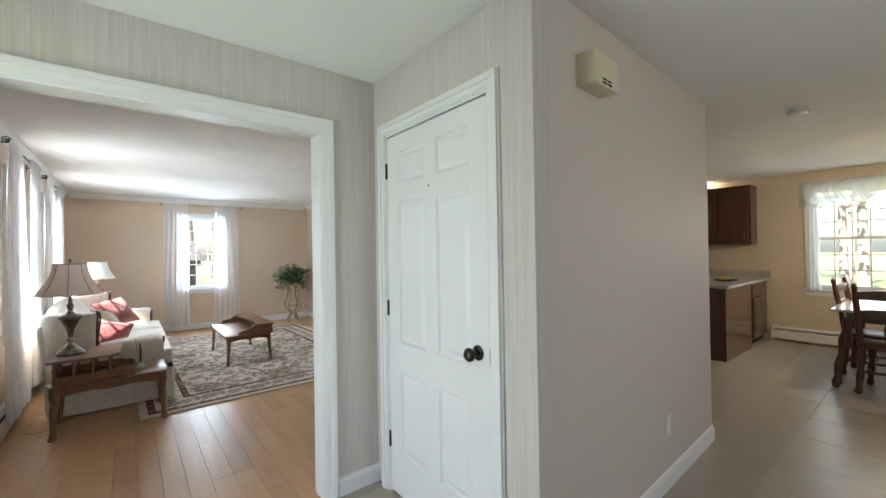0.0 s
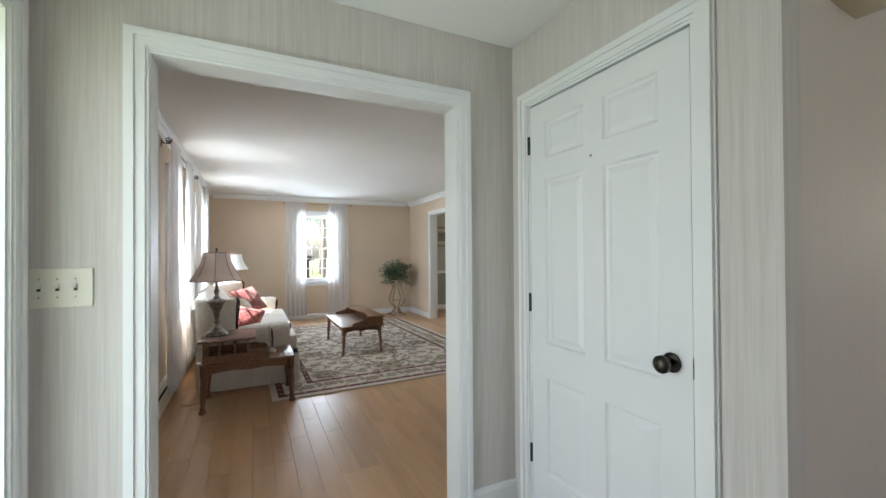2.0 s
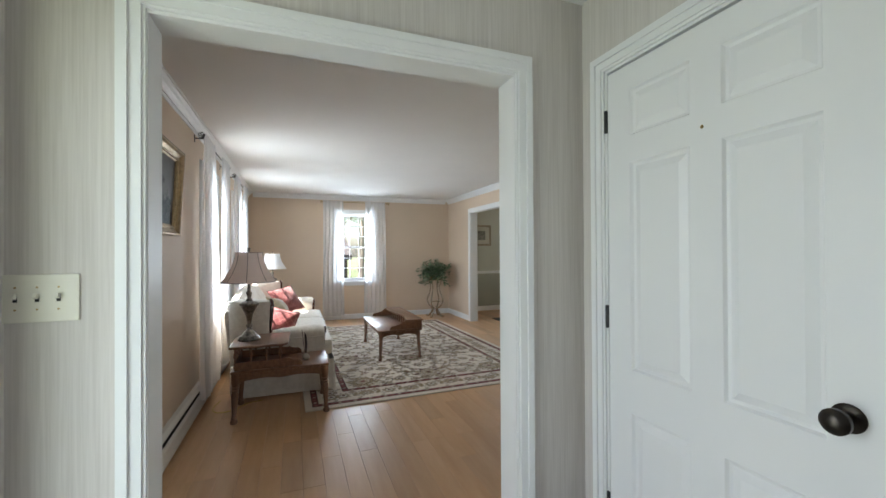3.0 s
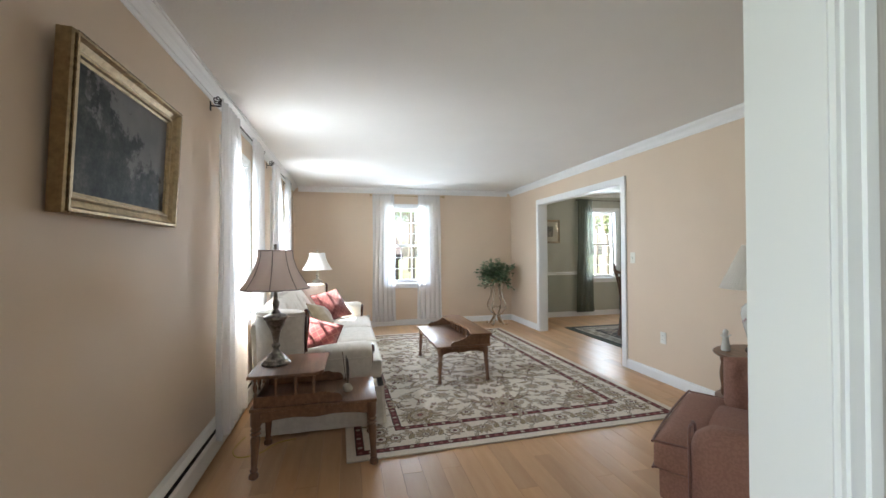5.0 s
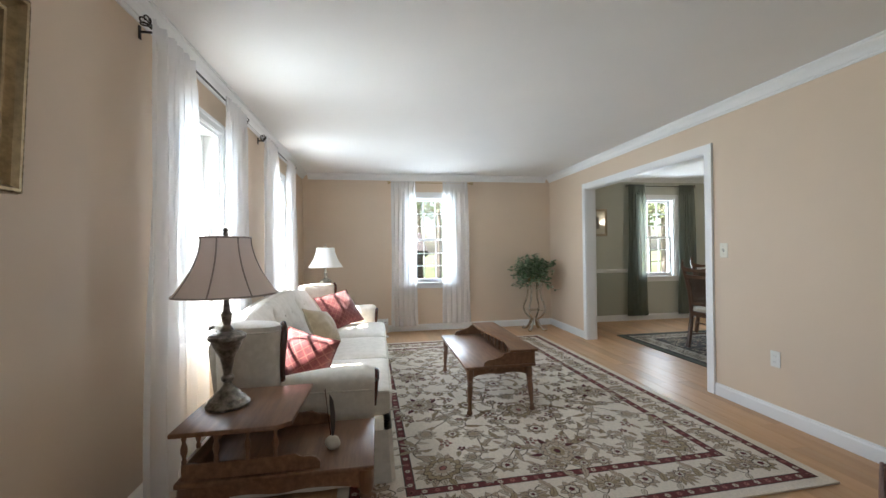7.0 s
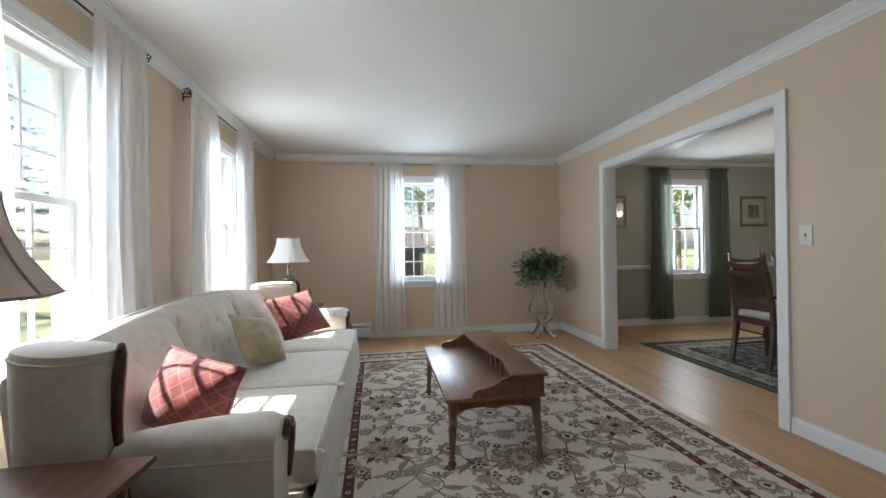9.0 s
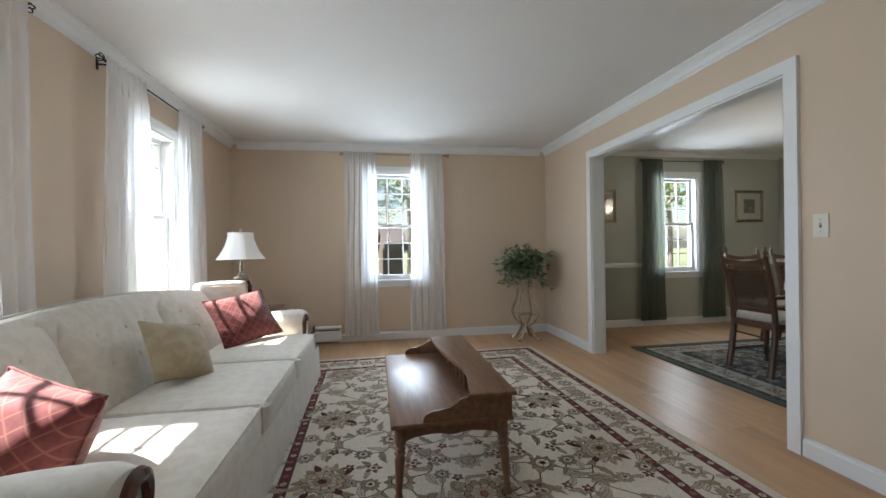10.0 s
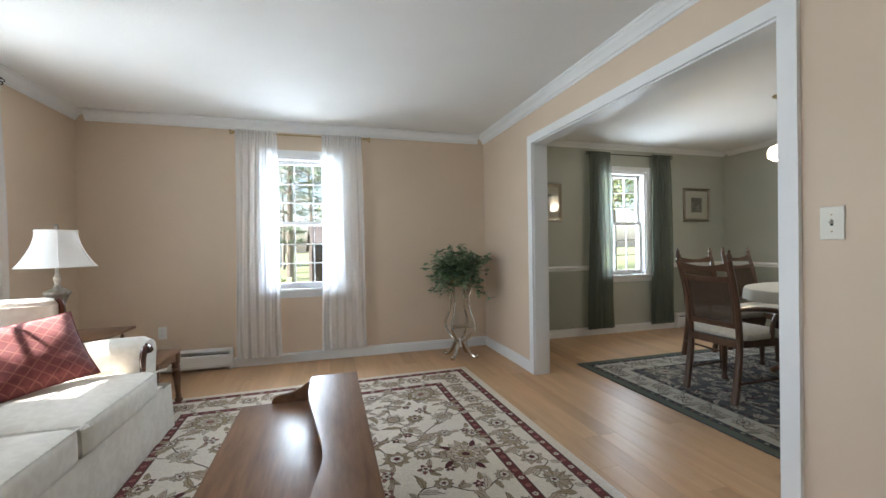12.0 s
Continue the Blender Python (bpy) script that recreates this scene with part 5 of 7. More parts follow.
def table_lamp(at, scale, shade_mat, body_mat, rib_mat, body, shade_z, radii, label, panels=8):
    l = thing("table_lamp", at, label, "table lamp")
    z0, z1 = shade_z
    prof = bell(*radii, z0, z1)
    sh = part("shade", shell_of(prof, 64, panels, 0.035), shade_mat, l, "bell shade with ribbed panels", True)
    for k in range(panels):
        a = 2 * math.pi * k / panels
        part("rib", tube([(r * 1.004 * math.cos(a), r * 1.004 * math.sin(a), z) for r, z in prof], 0.0032, 5), rib_mat, sh)
    for r, z in (prof[0], prof[-1]):
        part("rim", tube([(r * (1 - 0.035 * (1 - abs(math.cos(panels * t / 2)) ** 1.5)) * math.cos(t), r * (1 - 0.035 * (1 - abs(math.cos(panels * t / 2)) ** 1.5)) * math.sin(t), z) for t in [2 * math.pi * i / 64 for i in range(65)]], 0.004, 5), rib_mat, sh)
    part("body", lathe(body, 28), body_mat, l, "", True)
    part("harp", tube([(0, 0, body[-1][1]), (0, 0, z1 + 0.01)], 0.004, 6), BRASS, l)
    part("finial", lathe([(0.004, z1 + 0.005), (0.011, z1 + 0.014), (0.008, z1 + 0.026), (0.012, z1 + 0.034), (0.003, z1 + 0.043)], 12), body_mat, l, "", True)
    return l


URN = [(0.088, 0.0), (0.09, 0.012), (0.078, 0.022), (0.074, 0.034), (0.058, 0.044), (0.05, 0.06), (0.03, 0.078), (0.018, 0.092), (0.016, 0.104), (0.026, 0.115), (0.027, 0.128), (0.017, 0.14),
       (0.02, 0.165), (0.03, 0.215), (0.056, 0.268), (0.064, 0.29), (0.076, 0.3), (0.077, 0.315), (0.06, 0.326), (0.03, 0.336), (0.022, 0.352), (0.014, 0.362), (0.02, 0.385), (0.024, 0.41), (0.014, 0.425), (0.01, 0.5)]
table_lamp(pose(0.432, 5.29, 0.5915), 1, SHADE_PINK, AGED, RIB, [(r * 0.97, z * 0.95) for r, z in URN], (0.475, 0.715), (0.205, 0.1), "bronze urn table lamp with a blush bell shade")
URN2 = [(r * 0.9, z * 0.95) for r, z in URN]
table_lamp(pose(0.455, 8.42, 0.5915), 1, SHADE_WHITE, PALE_RESIN, SHADE_WHITE, URN2, (0.46, 0.69), (0.20, 0.105), "weathered silver urn lamp with a white bell shade", 6)
# feet of the near lamp's plinth and its cord
cord = thing("lamp_cord", pose(0.2, 5.5, 0.0), "yellow lamp cord lying on the floor", "cord")
part("wire", tube(spline([(-0.03, 0.13, 0.004), (-0.06, -0.05, 0.004), (0.0, -0.16, 0.004), (0.12, -0.13, 0.004), (0.2, -0.02, 0.004), (0.32, 0.02, 0.004)], 8), 0.0032, 6), paint("yellow_wire", (0.5, 0.36, 0.08), 0.5), cord, "", True)

# quill in a stone holder, on the near table's lower tier
quill = thing("quill_holder", pose(0.87, 5.22, 0.4015), "dark feather quill standing in a pale stone", "ornament")
stone = bmesh.new()
bmesh.ops.create_icosphere(stone, subdivisions=3, radius=0.032)
for v in stone.verts:
    v.co *= 1 + 0.22 * noise.noise(v.co * 30)
    v.co.z = max(-0.024, v.co.z * 0.9)
    v.co.z += 0.024
part("stone", stone, paint("pale_stone", (0.45, 0.41, 0.34), 0.5, 0.15, 0.3, 60), quill, "", True)
part("feather", prism([(0.0, 0.03), (0.012, 0.08), (0.014, 0.14), (0.006, 0.2), (-0.012, 0.235), (-0.012, 0.19), (-0.008, 0.13), (-0.006, 0.08)], -0.001, 0.001, "y"), paint("dark_feather", (0.06, 0.05, 0.045), 0.6, 0.2), quill, "", False, pose(0.0, 0, 0, 0, 0, 35))
part("pen", tube([(-0.004, 0.004, 0.02), (-0.018, 0.01, 0.14), (-0.03, 0.012, 0.25)], 0.0022, 6), MAHOGANY, quill, "", True)

# cut-glass dish on the far table's lower tier
CRYSTAL, cn, clk, cb = material("cut_glass", 0.08)
cb.inputs["Base Color"].default_value = (0.82, 0.84, 0.86, 1)
cb.inputs["Transmission Weight"].default_value = 0.7
dish = thing("glass_dish", pose(0.86, 8.45, 0.4015), "cut-glass candy dish with a scalloped rim", "dish")
part("bowl", lathe([(0.03, 0.0), (0.035, 0.004), (0.05, 0.02), (0.075, 0.05), (0.08, 0.058), (0.07, 0.052), (0.045, 0.022), (0.02, 0.012)], 48, 0, 0, None, 0.05, 16), CRYSTAL, dish, "", True)


# ---- plant on its stand ----
SILVER_GILT = metal("worn_silver_gilt", (0.58, 0.55, 0.48), 0.18, 0.25)
LEAF, ln_, ll_, lb_ = material("ivy_leaf", 0.4)
iv = ln_.new("ShaderNodeObjectInfo")
geo = ln_.new("ShaderNodeNewGeometry")
ll_.new(ramp(ln_, ll_, geo.outputs["Random Per Island"], [(0.0, (0.075, 0.135, 0.06)), (0.6, (0.16, 0.24, 0.12)), (1.0, (0.32, 0.40, 0.25))]), lb_.inputs["Base Color"])
VINE = paint("ivy_stem", (0.05, 0.06, 0.025), 0.6)
STAND = (3.425, 9.20)
stand = thing("plant_stand", pose(*STAND, 0.0008), "scrolled silver-gilt metal plant stand in the corner", "plant stand")
for k in range(4):
    a = math.pi / 4 + k * math.pi / 2
    pr = [(0.125, 0.735), (0.135, 0.70), (0.10, 0.60), (0.12, 0.48), (0.17, 0.36), (0.165, 0.28), (0.10, 0.20), (0.055, 0.17), (0.065, 0.12), (0.10, 0.06), (0.15, 0.012), (0.185, 0.018), (0.178, 0.035)]
    part("leg", tube(spline([(r * math.cos(a), r * math.sin(a), z) for r, z in pr], 6), 0.0135, 8, None, lambda t: 1.0 + 0.4 * (t > 0.6)), SILVER_GILT, stand, "", True)
part("top_ring", tube([(0.13 * math.cos(t), 0.13 * math.sin(t), 0.738) for t in [2 * math.pi * i / 36 for i in range(37)]], 0.009, 8), SILVER_GILT, stand, "", True)
part("top_plate", lathe([(0.125, 0.737), (0.125, 0.745)], 32), SILVER_GILT, stand)
part("lower_shelf", lathe([(0.075, 0.30), (0.085, 0.303), (0.085, 0.309), (0.07, 0.312)], 28), SILVER_GILT, stand, "", True)
for k in range(4):
    a = math.pi / 4 + k * math.pi / 2
    part("strut", tube([(0.08 * math.cos(a), 0.08 * math.sin(a), 0.306), (0.166 * math.cos(a), 0.166 * math.sin(a), 0.306)], 0.005, 6), SILVER_GILT, stand)
plant = thing("potted_ivy", pose(*STAND, 0.7465), "bushy green ivy trailing from a brass pot", "plant")
part("pot", lathe([(0.07, 0), (0.09, 0.02), (0.10, 0.06), (0.095, 0.09), (0.105, 0.10), (0.1, 0.102), (0.088, 0.085)], 28), BRASS, plant, "brass pot", True)
rng = random.Random(21)
crown, stems = bmesh.new(), bmesh.new()


def ivy_leaf(bm, p, d, size, roll):
    q = Vector(d).to_track_quat("X", "Z").to_matrix().to_4x4() @ Matrix.Rotation(roll, 4, "X")
    pts = [(0, 0, 0), (0.22, 0.34, 0.03), (0.42, 0.30, 0.05), (0.6, 0.42, 0.02), (0.8, 0.2, -0.02), (1.0, 0, -0.1), (0.8, -0.2, -0.02), (0.6, -0.42, 0.02), (0.42, -0.30, 0.05), (0.22, -0.34, 0.03)]
    mid = bm.verts.new(Vector(p) + q @ (Vector((0.5, 0, -0.02)) * size))
    vs = [bm.verts.new(Vector(p) + q @ (Vector(v) * size)) for v in pts]
    for i in range(len(vs)):
        bm.faces.new((mid, vs[i], vs[(i + 1) % len(vs)]))


for s in range(125):
    az = rng.uniform(0, 2 * math.pi)
    el = rng.uniform(0.1, 1.45)
    n = rng.uniform(0.15, 0.34)
    droop = rng.uniform(0.02, 0.19) * (1.5 if el < 0.5 else 0.7)
    pts = []
    for i in range(8):
        t = i / 7
        rad = n * t * math.cos(el) * 1.05
        pts.append(Vector((rad * math.cos(az), rad * math.sin(az), 0.085 + n * 1.15 * t * math.sin(el) - droop * t * t)))
    if pts[-1].y > 0.30 or pts[-1].x > 0.40:
        continue
    tube(pts, 0.002, 4, stems)
    for i in range(2, 8):
        for _ in range(3):
            p = pts[i] + Vector([rng.uniform(-0.02, 0.02) for _ in range(3)])
            d = Vector((math.cos(az + rng.uniform(-1.3, 1.3)), math.sin(az + rng.uniform(-1.3, 1.3)), rng.uniform(-0.6, 0.5))).normalized()
            ivy_leaf(crown, p, d, rng.uniform(0.032, 0.058), rng.uniform(-0.6, 0.6))
o = part("foliage", crown, LEAF, plant, "small pointed green leaves")
o["kind"] = "stuff"
part("stems", stems, VINE, plant)
plant.scale = (1.14, 1.14, 1.10)

# ---- gilt-framed landscape ----
GILT = metal("old_gilt", (0.33, 0.245, 0.14), 0.45, 0.25)
GILT_DARK = metal("dark_gilt_edge", (0.13, 0.085, 0.04), 0.5, 0.5)
ART, an, al, ab = material("landscape_canvas", 0.55, spec=0.12)
v = coords(an, al)
sepa = an.new("ShaderNodeSeparateXYZ")
al.new(v, sepa.inputs[0])
trees = noise_of(an, al, v, 9, 8, 0.7)
slope = an.new("ShaderNodeMath")
slope.operation, slope.inputs[1].default_value, slope.inputs[2].default_value = "MULTIPLY_ADD", -0.7, 0.40
al.new(sepa.outputs["X"], slope.inputs[0])
up = an.new("ShaderNodeMath")
up.operation, up.inputs[1].default_value = "MULTIPLY_ADD", 1.35
al.new(sepa.outputs["Z"], up.inputs[0]), al.new(slope.outputs[0], up.inputs[2])
up2 = an.new("ShaderNodeMath")
up2.operation = "ADD"
al.new(up.outputs[0], up2.inputs[0]), al.new(trees, up2.inputs[1])
skyc = ramp(an, al, noise_of(an, al, v, 5, 4), [(0.3, (0.13, 0.125, 0.125)), (0.7, (0.22, 0.205, 0.195))])
woods = ramp(an, al, noise_of(an, al, v, 13, 8, 0.75), [(0.34, (0.010, 0.012, 0.013)), (0.50, (0.040, 0.044, 0.040)), (0.60, (0.075, 0.076, 0.066)), (0.72, (0.15, 0.14, 0.12))])
al.new(mixed(an, al, ramp(an, al, up2.outputs[0], [(0.93, (0, 0, 0)), (1.10, (1, 1, 1))]), woods, skyc), ab.inputs["Base Color"])


def picture(name, at, w, h, fw, depth, frame_mat, edge_mat, art_mat, label, mat_board=None, glazed=False, ridged=True):
    """A framed picture; local x across, z up, y out from the wall; centre at the origin."""
    p = thing(name, at, label, "picture")
    prof = [(0.0, 0.0), (0.0, depth * 0.75), (0.10 * fw, depth), (0.22 * fw, depth), (0.32 * fw, depth * 0.72), (0.62 * fw, depth * 0.5), (0.72 * fw, depth * 0.62), (0.82 * fw, depth * 0.6), (0.86 * fw, depth * 0.42), (fw, depth * 0.36), (fw, 0.0)]
    for sgn, vertical in ((1, True), (-1, True), (1, False), (-1, False)):
        bm = bmesh.new()
        rings = []
        for e in (-1, 1):
            ring = []
            for i, d in prof:
                if vertical:
                    ring.append(bm.verts.new((sgn * (w / 2 - i), d, e * (h / 2 - i))))
                else:
                    ring.append(bm.verts.new((e * (w / 2 - i), d, sgn * (h / 2 - i))))
            rings.append(ring)
        k = len(prof)
        for i in range(k):
            bm.faces.new((rings[0][i], rings[0][(i + 1) % k], rings[1][(i + 1) % k], rings[1][i]))
        part("frame_side", bm, frame_mat, p)
        if ridged:
            rope = bmesh.new()
            n = (h if vertical else w) - 0.01
            pts = []
            for i in range(int(n / 0.006)):
                t = -n / 2 + 0.006 * i
                r = 0.0035 * (1 + 0.35 * math.sin(i * 1.57))
                pts.append((sgn * (w / 2 - 0.006), depth * 0.93, t) if vertical else (t, depth * 0.93, sgn * (h / 2 - 0.006)))
            tube(pts, 0.0045, 6, rope, lambda t: 1 + 0.12 * math.sin(t * n / 0.006 * 1.57))
            part("rope_moulding", rope, edge_mat, p)
    part("art", boxes((-w / 2 + fw * 0.95, w / 2 - fw * 0.95, 0.002, depth * 0.3, -h / 2 + fw * 0.95, h / 2 - fw * 0.95)), mat_board or art_mat, p)
    if mat_board:
        part("print", boxes((-w * 0.2, w * 0.2, depth * 0.3, depth * 0.3 + 0.001, -h * 0.22, h * 0.22)), art_mat, p)
    if glazed:
        g = part("glazing", boxes((-w / 2 + fw * 0.95, w / 2 - fw * 0.95, depth * 0.3 + 0.003, depth * 0.3 + 0.005, -h / 2 + fw * 0.95, h / 2 - fw * 0.95)), PANE, p)
        g.visible_shadow = False
    return p


picture("painting", pose(0.024, 4.405, 1.70, 0, 0, -90) @ pose(0, 0, 0, -3.0, 0, 0), 0.78, 0.56, 0.072, 0.055, GILT, GILT_DARK, ART, "dark wooded landscape painting in a gilt frame")
PEWTER = metal("pewter_gilt_frame", (0.33, 0.28, 0.21), 0.4, 0.2)
MATBOARD = paint("cream_mat_board", (0.52, 0.49, 0.40), 0.8)
PRINT = grained("faded_print", (0.10, 0.10, 0.09), (0.34, 0.32, 0.27), 0.7, "z", 1, 24)
for x in (4.64, 6.985):
    picture("framed_print", pose(x, 9.549, 1.655, 0, 0, 180), 0.46, 0.455, 0.04, 0.022, PEWTER, PEWTER, PRINT, "small matted print in a pewter frame", MATBOARD, True, False)

# ---- tufted armchair ----
DUSTY = cloth("dusty_rose_ribbed_cloth", (0.32, 0.165, 0.12), (0.275, 0.14, 0.10), 90, 0.85, 420, 0.5, 0.08)
DUSTY_DARK = cloth("rose_piping", (0.19, 0.09, 0.068), None, 80)
chair = thing("armchair", Matrix.LocRotScale((2.275, 4.215, 0.001), Euler((0, 0, radians(35.0))), None), "dusty-rose tufted armchair with a loose seat cushion", "armchair")
# local x along the front, y toward the front; the chair stands behind y = 0
part("base", puffy(0.02, 0.85, -0.80, -0.02, 0.10, 0.27, 0.03, (0.0, 0.006, 0), 5), DUSTY, chair, "", True)
seat = part("seat_cushion", puffy(0.0, 0.87, -0.22, 0.0, 0.245, 0.395, 0.035, (0.004, 0.012, 0.012), 9, puffy(0.13, 0.74, -0.72, -0.10, 0.25, 0.393, 0.03, (0, 0, 0.016), 9)), DUSTY, chair, "", True)
part("piping", tube(spline([(0.02, -0.2, 0.385), (0.008, -0.03, 0.385), (0.03, -0.006, 0.385), (0.43, 0.004, 0.388), (0.84, -0.006, 0.385), (0.862, -0.03, 0.385), (0.85, -0.2, 0.385)], 8), 0.006, 6), DUSTY_DARK, seat, "", True)
part("piping", tube(spline([(0.02, -0.2, 0.262), (0.008, -0.03, 0.262), (0.03, -0.006, 0.262), (0.43, 0.004, 0.26), (0.84, -0.006, 0.262), (0.862, -0.03, 0.262)], 8), 0.005, 6), DUSTY_DARK, seat, "", True)
for x0, x1, top in ((-0.05, 0.13, 0.50),):
    arm = part("arm", puffy(x0, x1, -0.78, -0.175, 0.09, top, 0.075, (0.012, 0.02, 0.01), 9), DUSTY, chair, "", True)
    part("piping", tube(spline([(x0 + 0.02, -0.165, 0.15), (x0 + 0.02, -0.163, top - 0.05), ((x0 + x1) / 2, -0.158, top - 0.01), (x1 - 0.02, -0.163, top - 0.05), (x1 - 0.02, -0.165, 0.15)], 8), 0.006, 6), DUSTY_DARK, arm, "", True)


def tufted(path, z0, tops, rows, pitch, thick):
    """An upholstered wall that follows a plan line, deep-buttoned on its inner face."""
    bm = bmesh.new()
    pts = spline([(x, y, 0) for x, y in path], 10)
    total = [0.0]
    for a, b in zip(pts, pts[1:]):
        total.append(total[-1] + (b - a).length)
    cols = int(total[-1] / 0.012)
    studs = []
    grid = []
    for i in range(cols + 1):
        d = total[-1] * i / cols
        k = max(j for j in range(len(total)) if total[j] <= d + 1e-9)
        k = min(k, len(pts) - 2)
        f = (d - total[k]) / max(1e-6, total[k + 1] - total[k])
        p = pts[k].lerp(pts[k + 1], f)
        tan = (pts[k + 1] - pts[k]).normalized()
        nrm = Vector((tan.y, -tan.x, 0))
        top = tops[0] + (tops[1] - tops[0]) * (d / total[-1])
        col = []
        nv = 22
        for j in range(nv + 1):
            v = j / nv
            z = z0 + (top - z0) * v
            roll = math.sin(math.pi * min(1, 0.15 + 0.85 * v)) ** 0.5
            puff = thick * (0.55 + 0.45 * roll)
            endf = min(1, d / 0.05, (total[-1] - d) / 0.05)
            puff *= 0.5 + 0.5 * math.sqrt(max(0, endf))
            for r in range(rows):
                zr = z0 + (top - z0) * (0.42 + 0.32 * r)
                off = 0.5 * pitch * (r % 2)
                m = (d - off) / pitch
                near = (m - round(m)) * pitch
                puff -= 0.02 * math.exp(-(near ** 2 + (z - zr) ** 2) / 0.0011)
                puff -= 0.008 * math.exp(-(near ** 2) / 0.00015) * (1 if z > zr else 0.3)
            col.append(bm.verts.new(p + nrm * puff + Vector((0, 0, z))))
        back = [bm.verts.new(p - nrm * 0.06 + Vector((0, 0, z))) for z in (top - 0.03, z0)]
        grid.append(col + [bm.verts.new(p + nrm * 0.01 + Vector((0, 0, top + 0.012)))] + back)
    for a, b in zip(grid, grid[1:]):
        for j in range(len(a) - 1):
            bm.faces.new((a[j], b[j], b[j + 1], a[j + 1]))
    bm.faces.new(grid[0]), bm.faces.new(list(reversed(grid[-1])))
    for r in range(rows):
        for m in range(1, int(total[-1] / pitch)):
            d = (m + 0.5 * (r % 2)) * pitch
            k = min(max(j for j in range(len(total)) if total[j] <= d), len(pts) - 2)
            p = pts[k].lerp(pts[k + 1], (d - total[k]) / max(1e-6, total[k + 1] - total[k]))
            tan = (pts[k + 1] - pts[k]).normalized()
            top = tops[0] + (tops[1] - tops[0]) * (d / total[-1])
            studs.append(p + Vector((tan.y, -tan.x, 0)) * (thick - 0.016) + Vector((0, 0, z0 + (top - z0) * (0.42 + 0.32 * r))))
    return bm, studs


tb, studs = tufted([(0.80, -0.20), (0.83, -0.45), (0.80, -0.68), (0.62, -0.80), (0.36, -0.82), (0.13, -0.80)], 0.28, (0.64, 0.76), 2, 0.16, 0.085)
back = part("tufted_back", tb, DUSTY, chair, "deep-buttoned back that wraps into the arm", True)
for p in studs:
    part("button", lathe([(0.004, -0.005), (0.012, 0), (0.012, 0.005), (0.005, 0.009)], 10), DUSTY, back, "", True, Matrix.Translation(p))
for x, y in ((0.06, -0.06), (0.81, -0.06), (0.06, -0.74), (0.81, -0.74)):
    part("leg", lathe([(0.014, 0), (0.024, 0.1)], 12, x, y), MAHOGANY, chair)

# ---- tiered round table with the ginger-jar lamp ----
RT = (3.52, 4.64)
rt = thing("tier_table", pose(*RT, 0.0008), "round dark wood two-tier table with turned posts", "side table")
part("top", lathe([(0.27, 0.585), (0.29, 0.588), (0.295, 0.597), (0.288, 0.603), (0.24, 0.605)], 48, squash=0.9), WALNUT, rt, "", True)
part("lower_shelf", lathe([(0.26, 0.285), (0.282, 0.289), (0.285, 0.297), (0.27, 0.302)], 48, squash=0.9), WALNUT, rt, "", True)
for k in range(4):
    a = math.pi / 4 + k * math.pi / 2
    x, y = 0.235 * math.cos(a), 0.21 * math.sin(a)
    part("post", lathe([(0.011, 0.302), (0.016, 0.33), (0.010, 0.36), (0.019, 0.42), (0.019, 0.46), (0.010, 0.52), (0.017, 0.55), (0.012, 0.585)], 12, x, y), WALNUT_UP, rt, "", True)
    part("leg", lathe([(0.012, 0), (0.018, 0.02), (0.012, 0.06), (0.02, 0.16), (0.02, 0.24), (0.014, 0.285)], 12, x, y), WALNUT_UP, rt, "", True)
jar = thing("table_lamp", pose(RT[0] - 0.0, RT[1] - 0.0, 0.606), "white ginger-jar lamp with a cream pleated shade", "table lamp")
part("plinth", lathe([(0.095, 0), (0.10, 0.012), (0.092, 0.026), (0.08, 0.034)], 32), BLACKWOOD, jar, "black lacquer plinth", True)
jb = part("jar", lathe([(0.075, 0.034), (0.078, 0.04), (0.086, 0.095), (0.108, 0.18), (0.12, 0.25), (0.115, 0.29), (0.092, 0.32), (0.066, 0.335), (0.064, 0.352)], 40), CERAMIC, jar, "", True)
BLOSSOM = paint("painted_blossom", (0.40, 0.27, 0.27), 0.3)
for k in range(9):
    a = radians(150 + 10 * k + 7 * math.sin(3 * k))
    z = 0.20 + 0.012 * k * (1 if k < 6 else -0.2)
    part("painted_blossom", shift(lathe([(0.007, 0), (0.009, 0.0012), (0.003, 0.002)], 10), Matrix.Translation((0.117 * math.cos(a), 0.117 * math.sin(a), z)) @ Matrix.Rotation(a, 4, "Z") @ Matrix.Rotation(radians(90), 4, "Y")), BLOSSOM, jb)
part("lid", lathe([(0.075, 0.35), (0.08, 0.356), (0.072, 0.366), (0.058, 0.376), (0.05, 0.394), (0.035, 0.404), (0.012, 0.41), (0.01, 0.44)], 32), BLACKWOOD, jar, "black lacquer lid", True)
prof = [(0.235 - 0.125 * t, 0.425 + 0.285 * t) for t in [i / 8 for i in range(9)]]
psh = part("shade", shell_of(prof, 288, 0, 0, 72, 0.008), SHADE_CREAM, jar, "cream pleated shade", True)
for r, z in (prof[0], prof[-1]):
    part("rim", tube([(r * math.cos(t), r * math.sin(t), z) for t in [2 * math.pi * i / 64 for i in range(65)]], 0.003, 5), SHADE_CREAM, psh)
part("finial", lathe([(0.004, 0.40), (0.004, 0.71), (0.008, 0.72), (0.006, 0.74), (0.009, 0.755), (0.003, 0.765)], 10), BRONZE, jar, "", True)
fig = thing("figurine", pose(RT[0] - 0.16, RT[1] + 0.13, 0.606), "small white figurine holding flowers", "figurine")
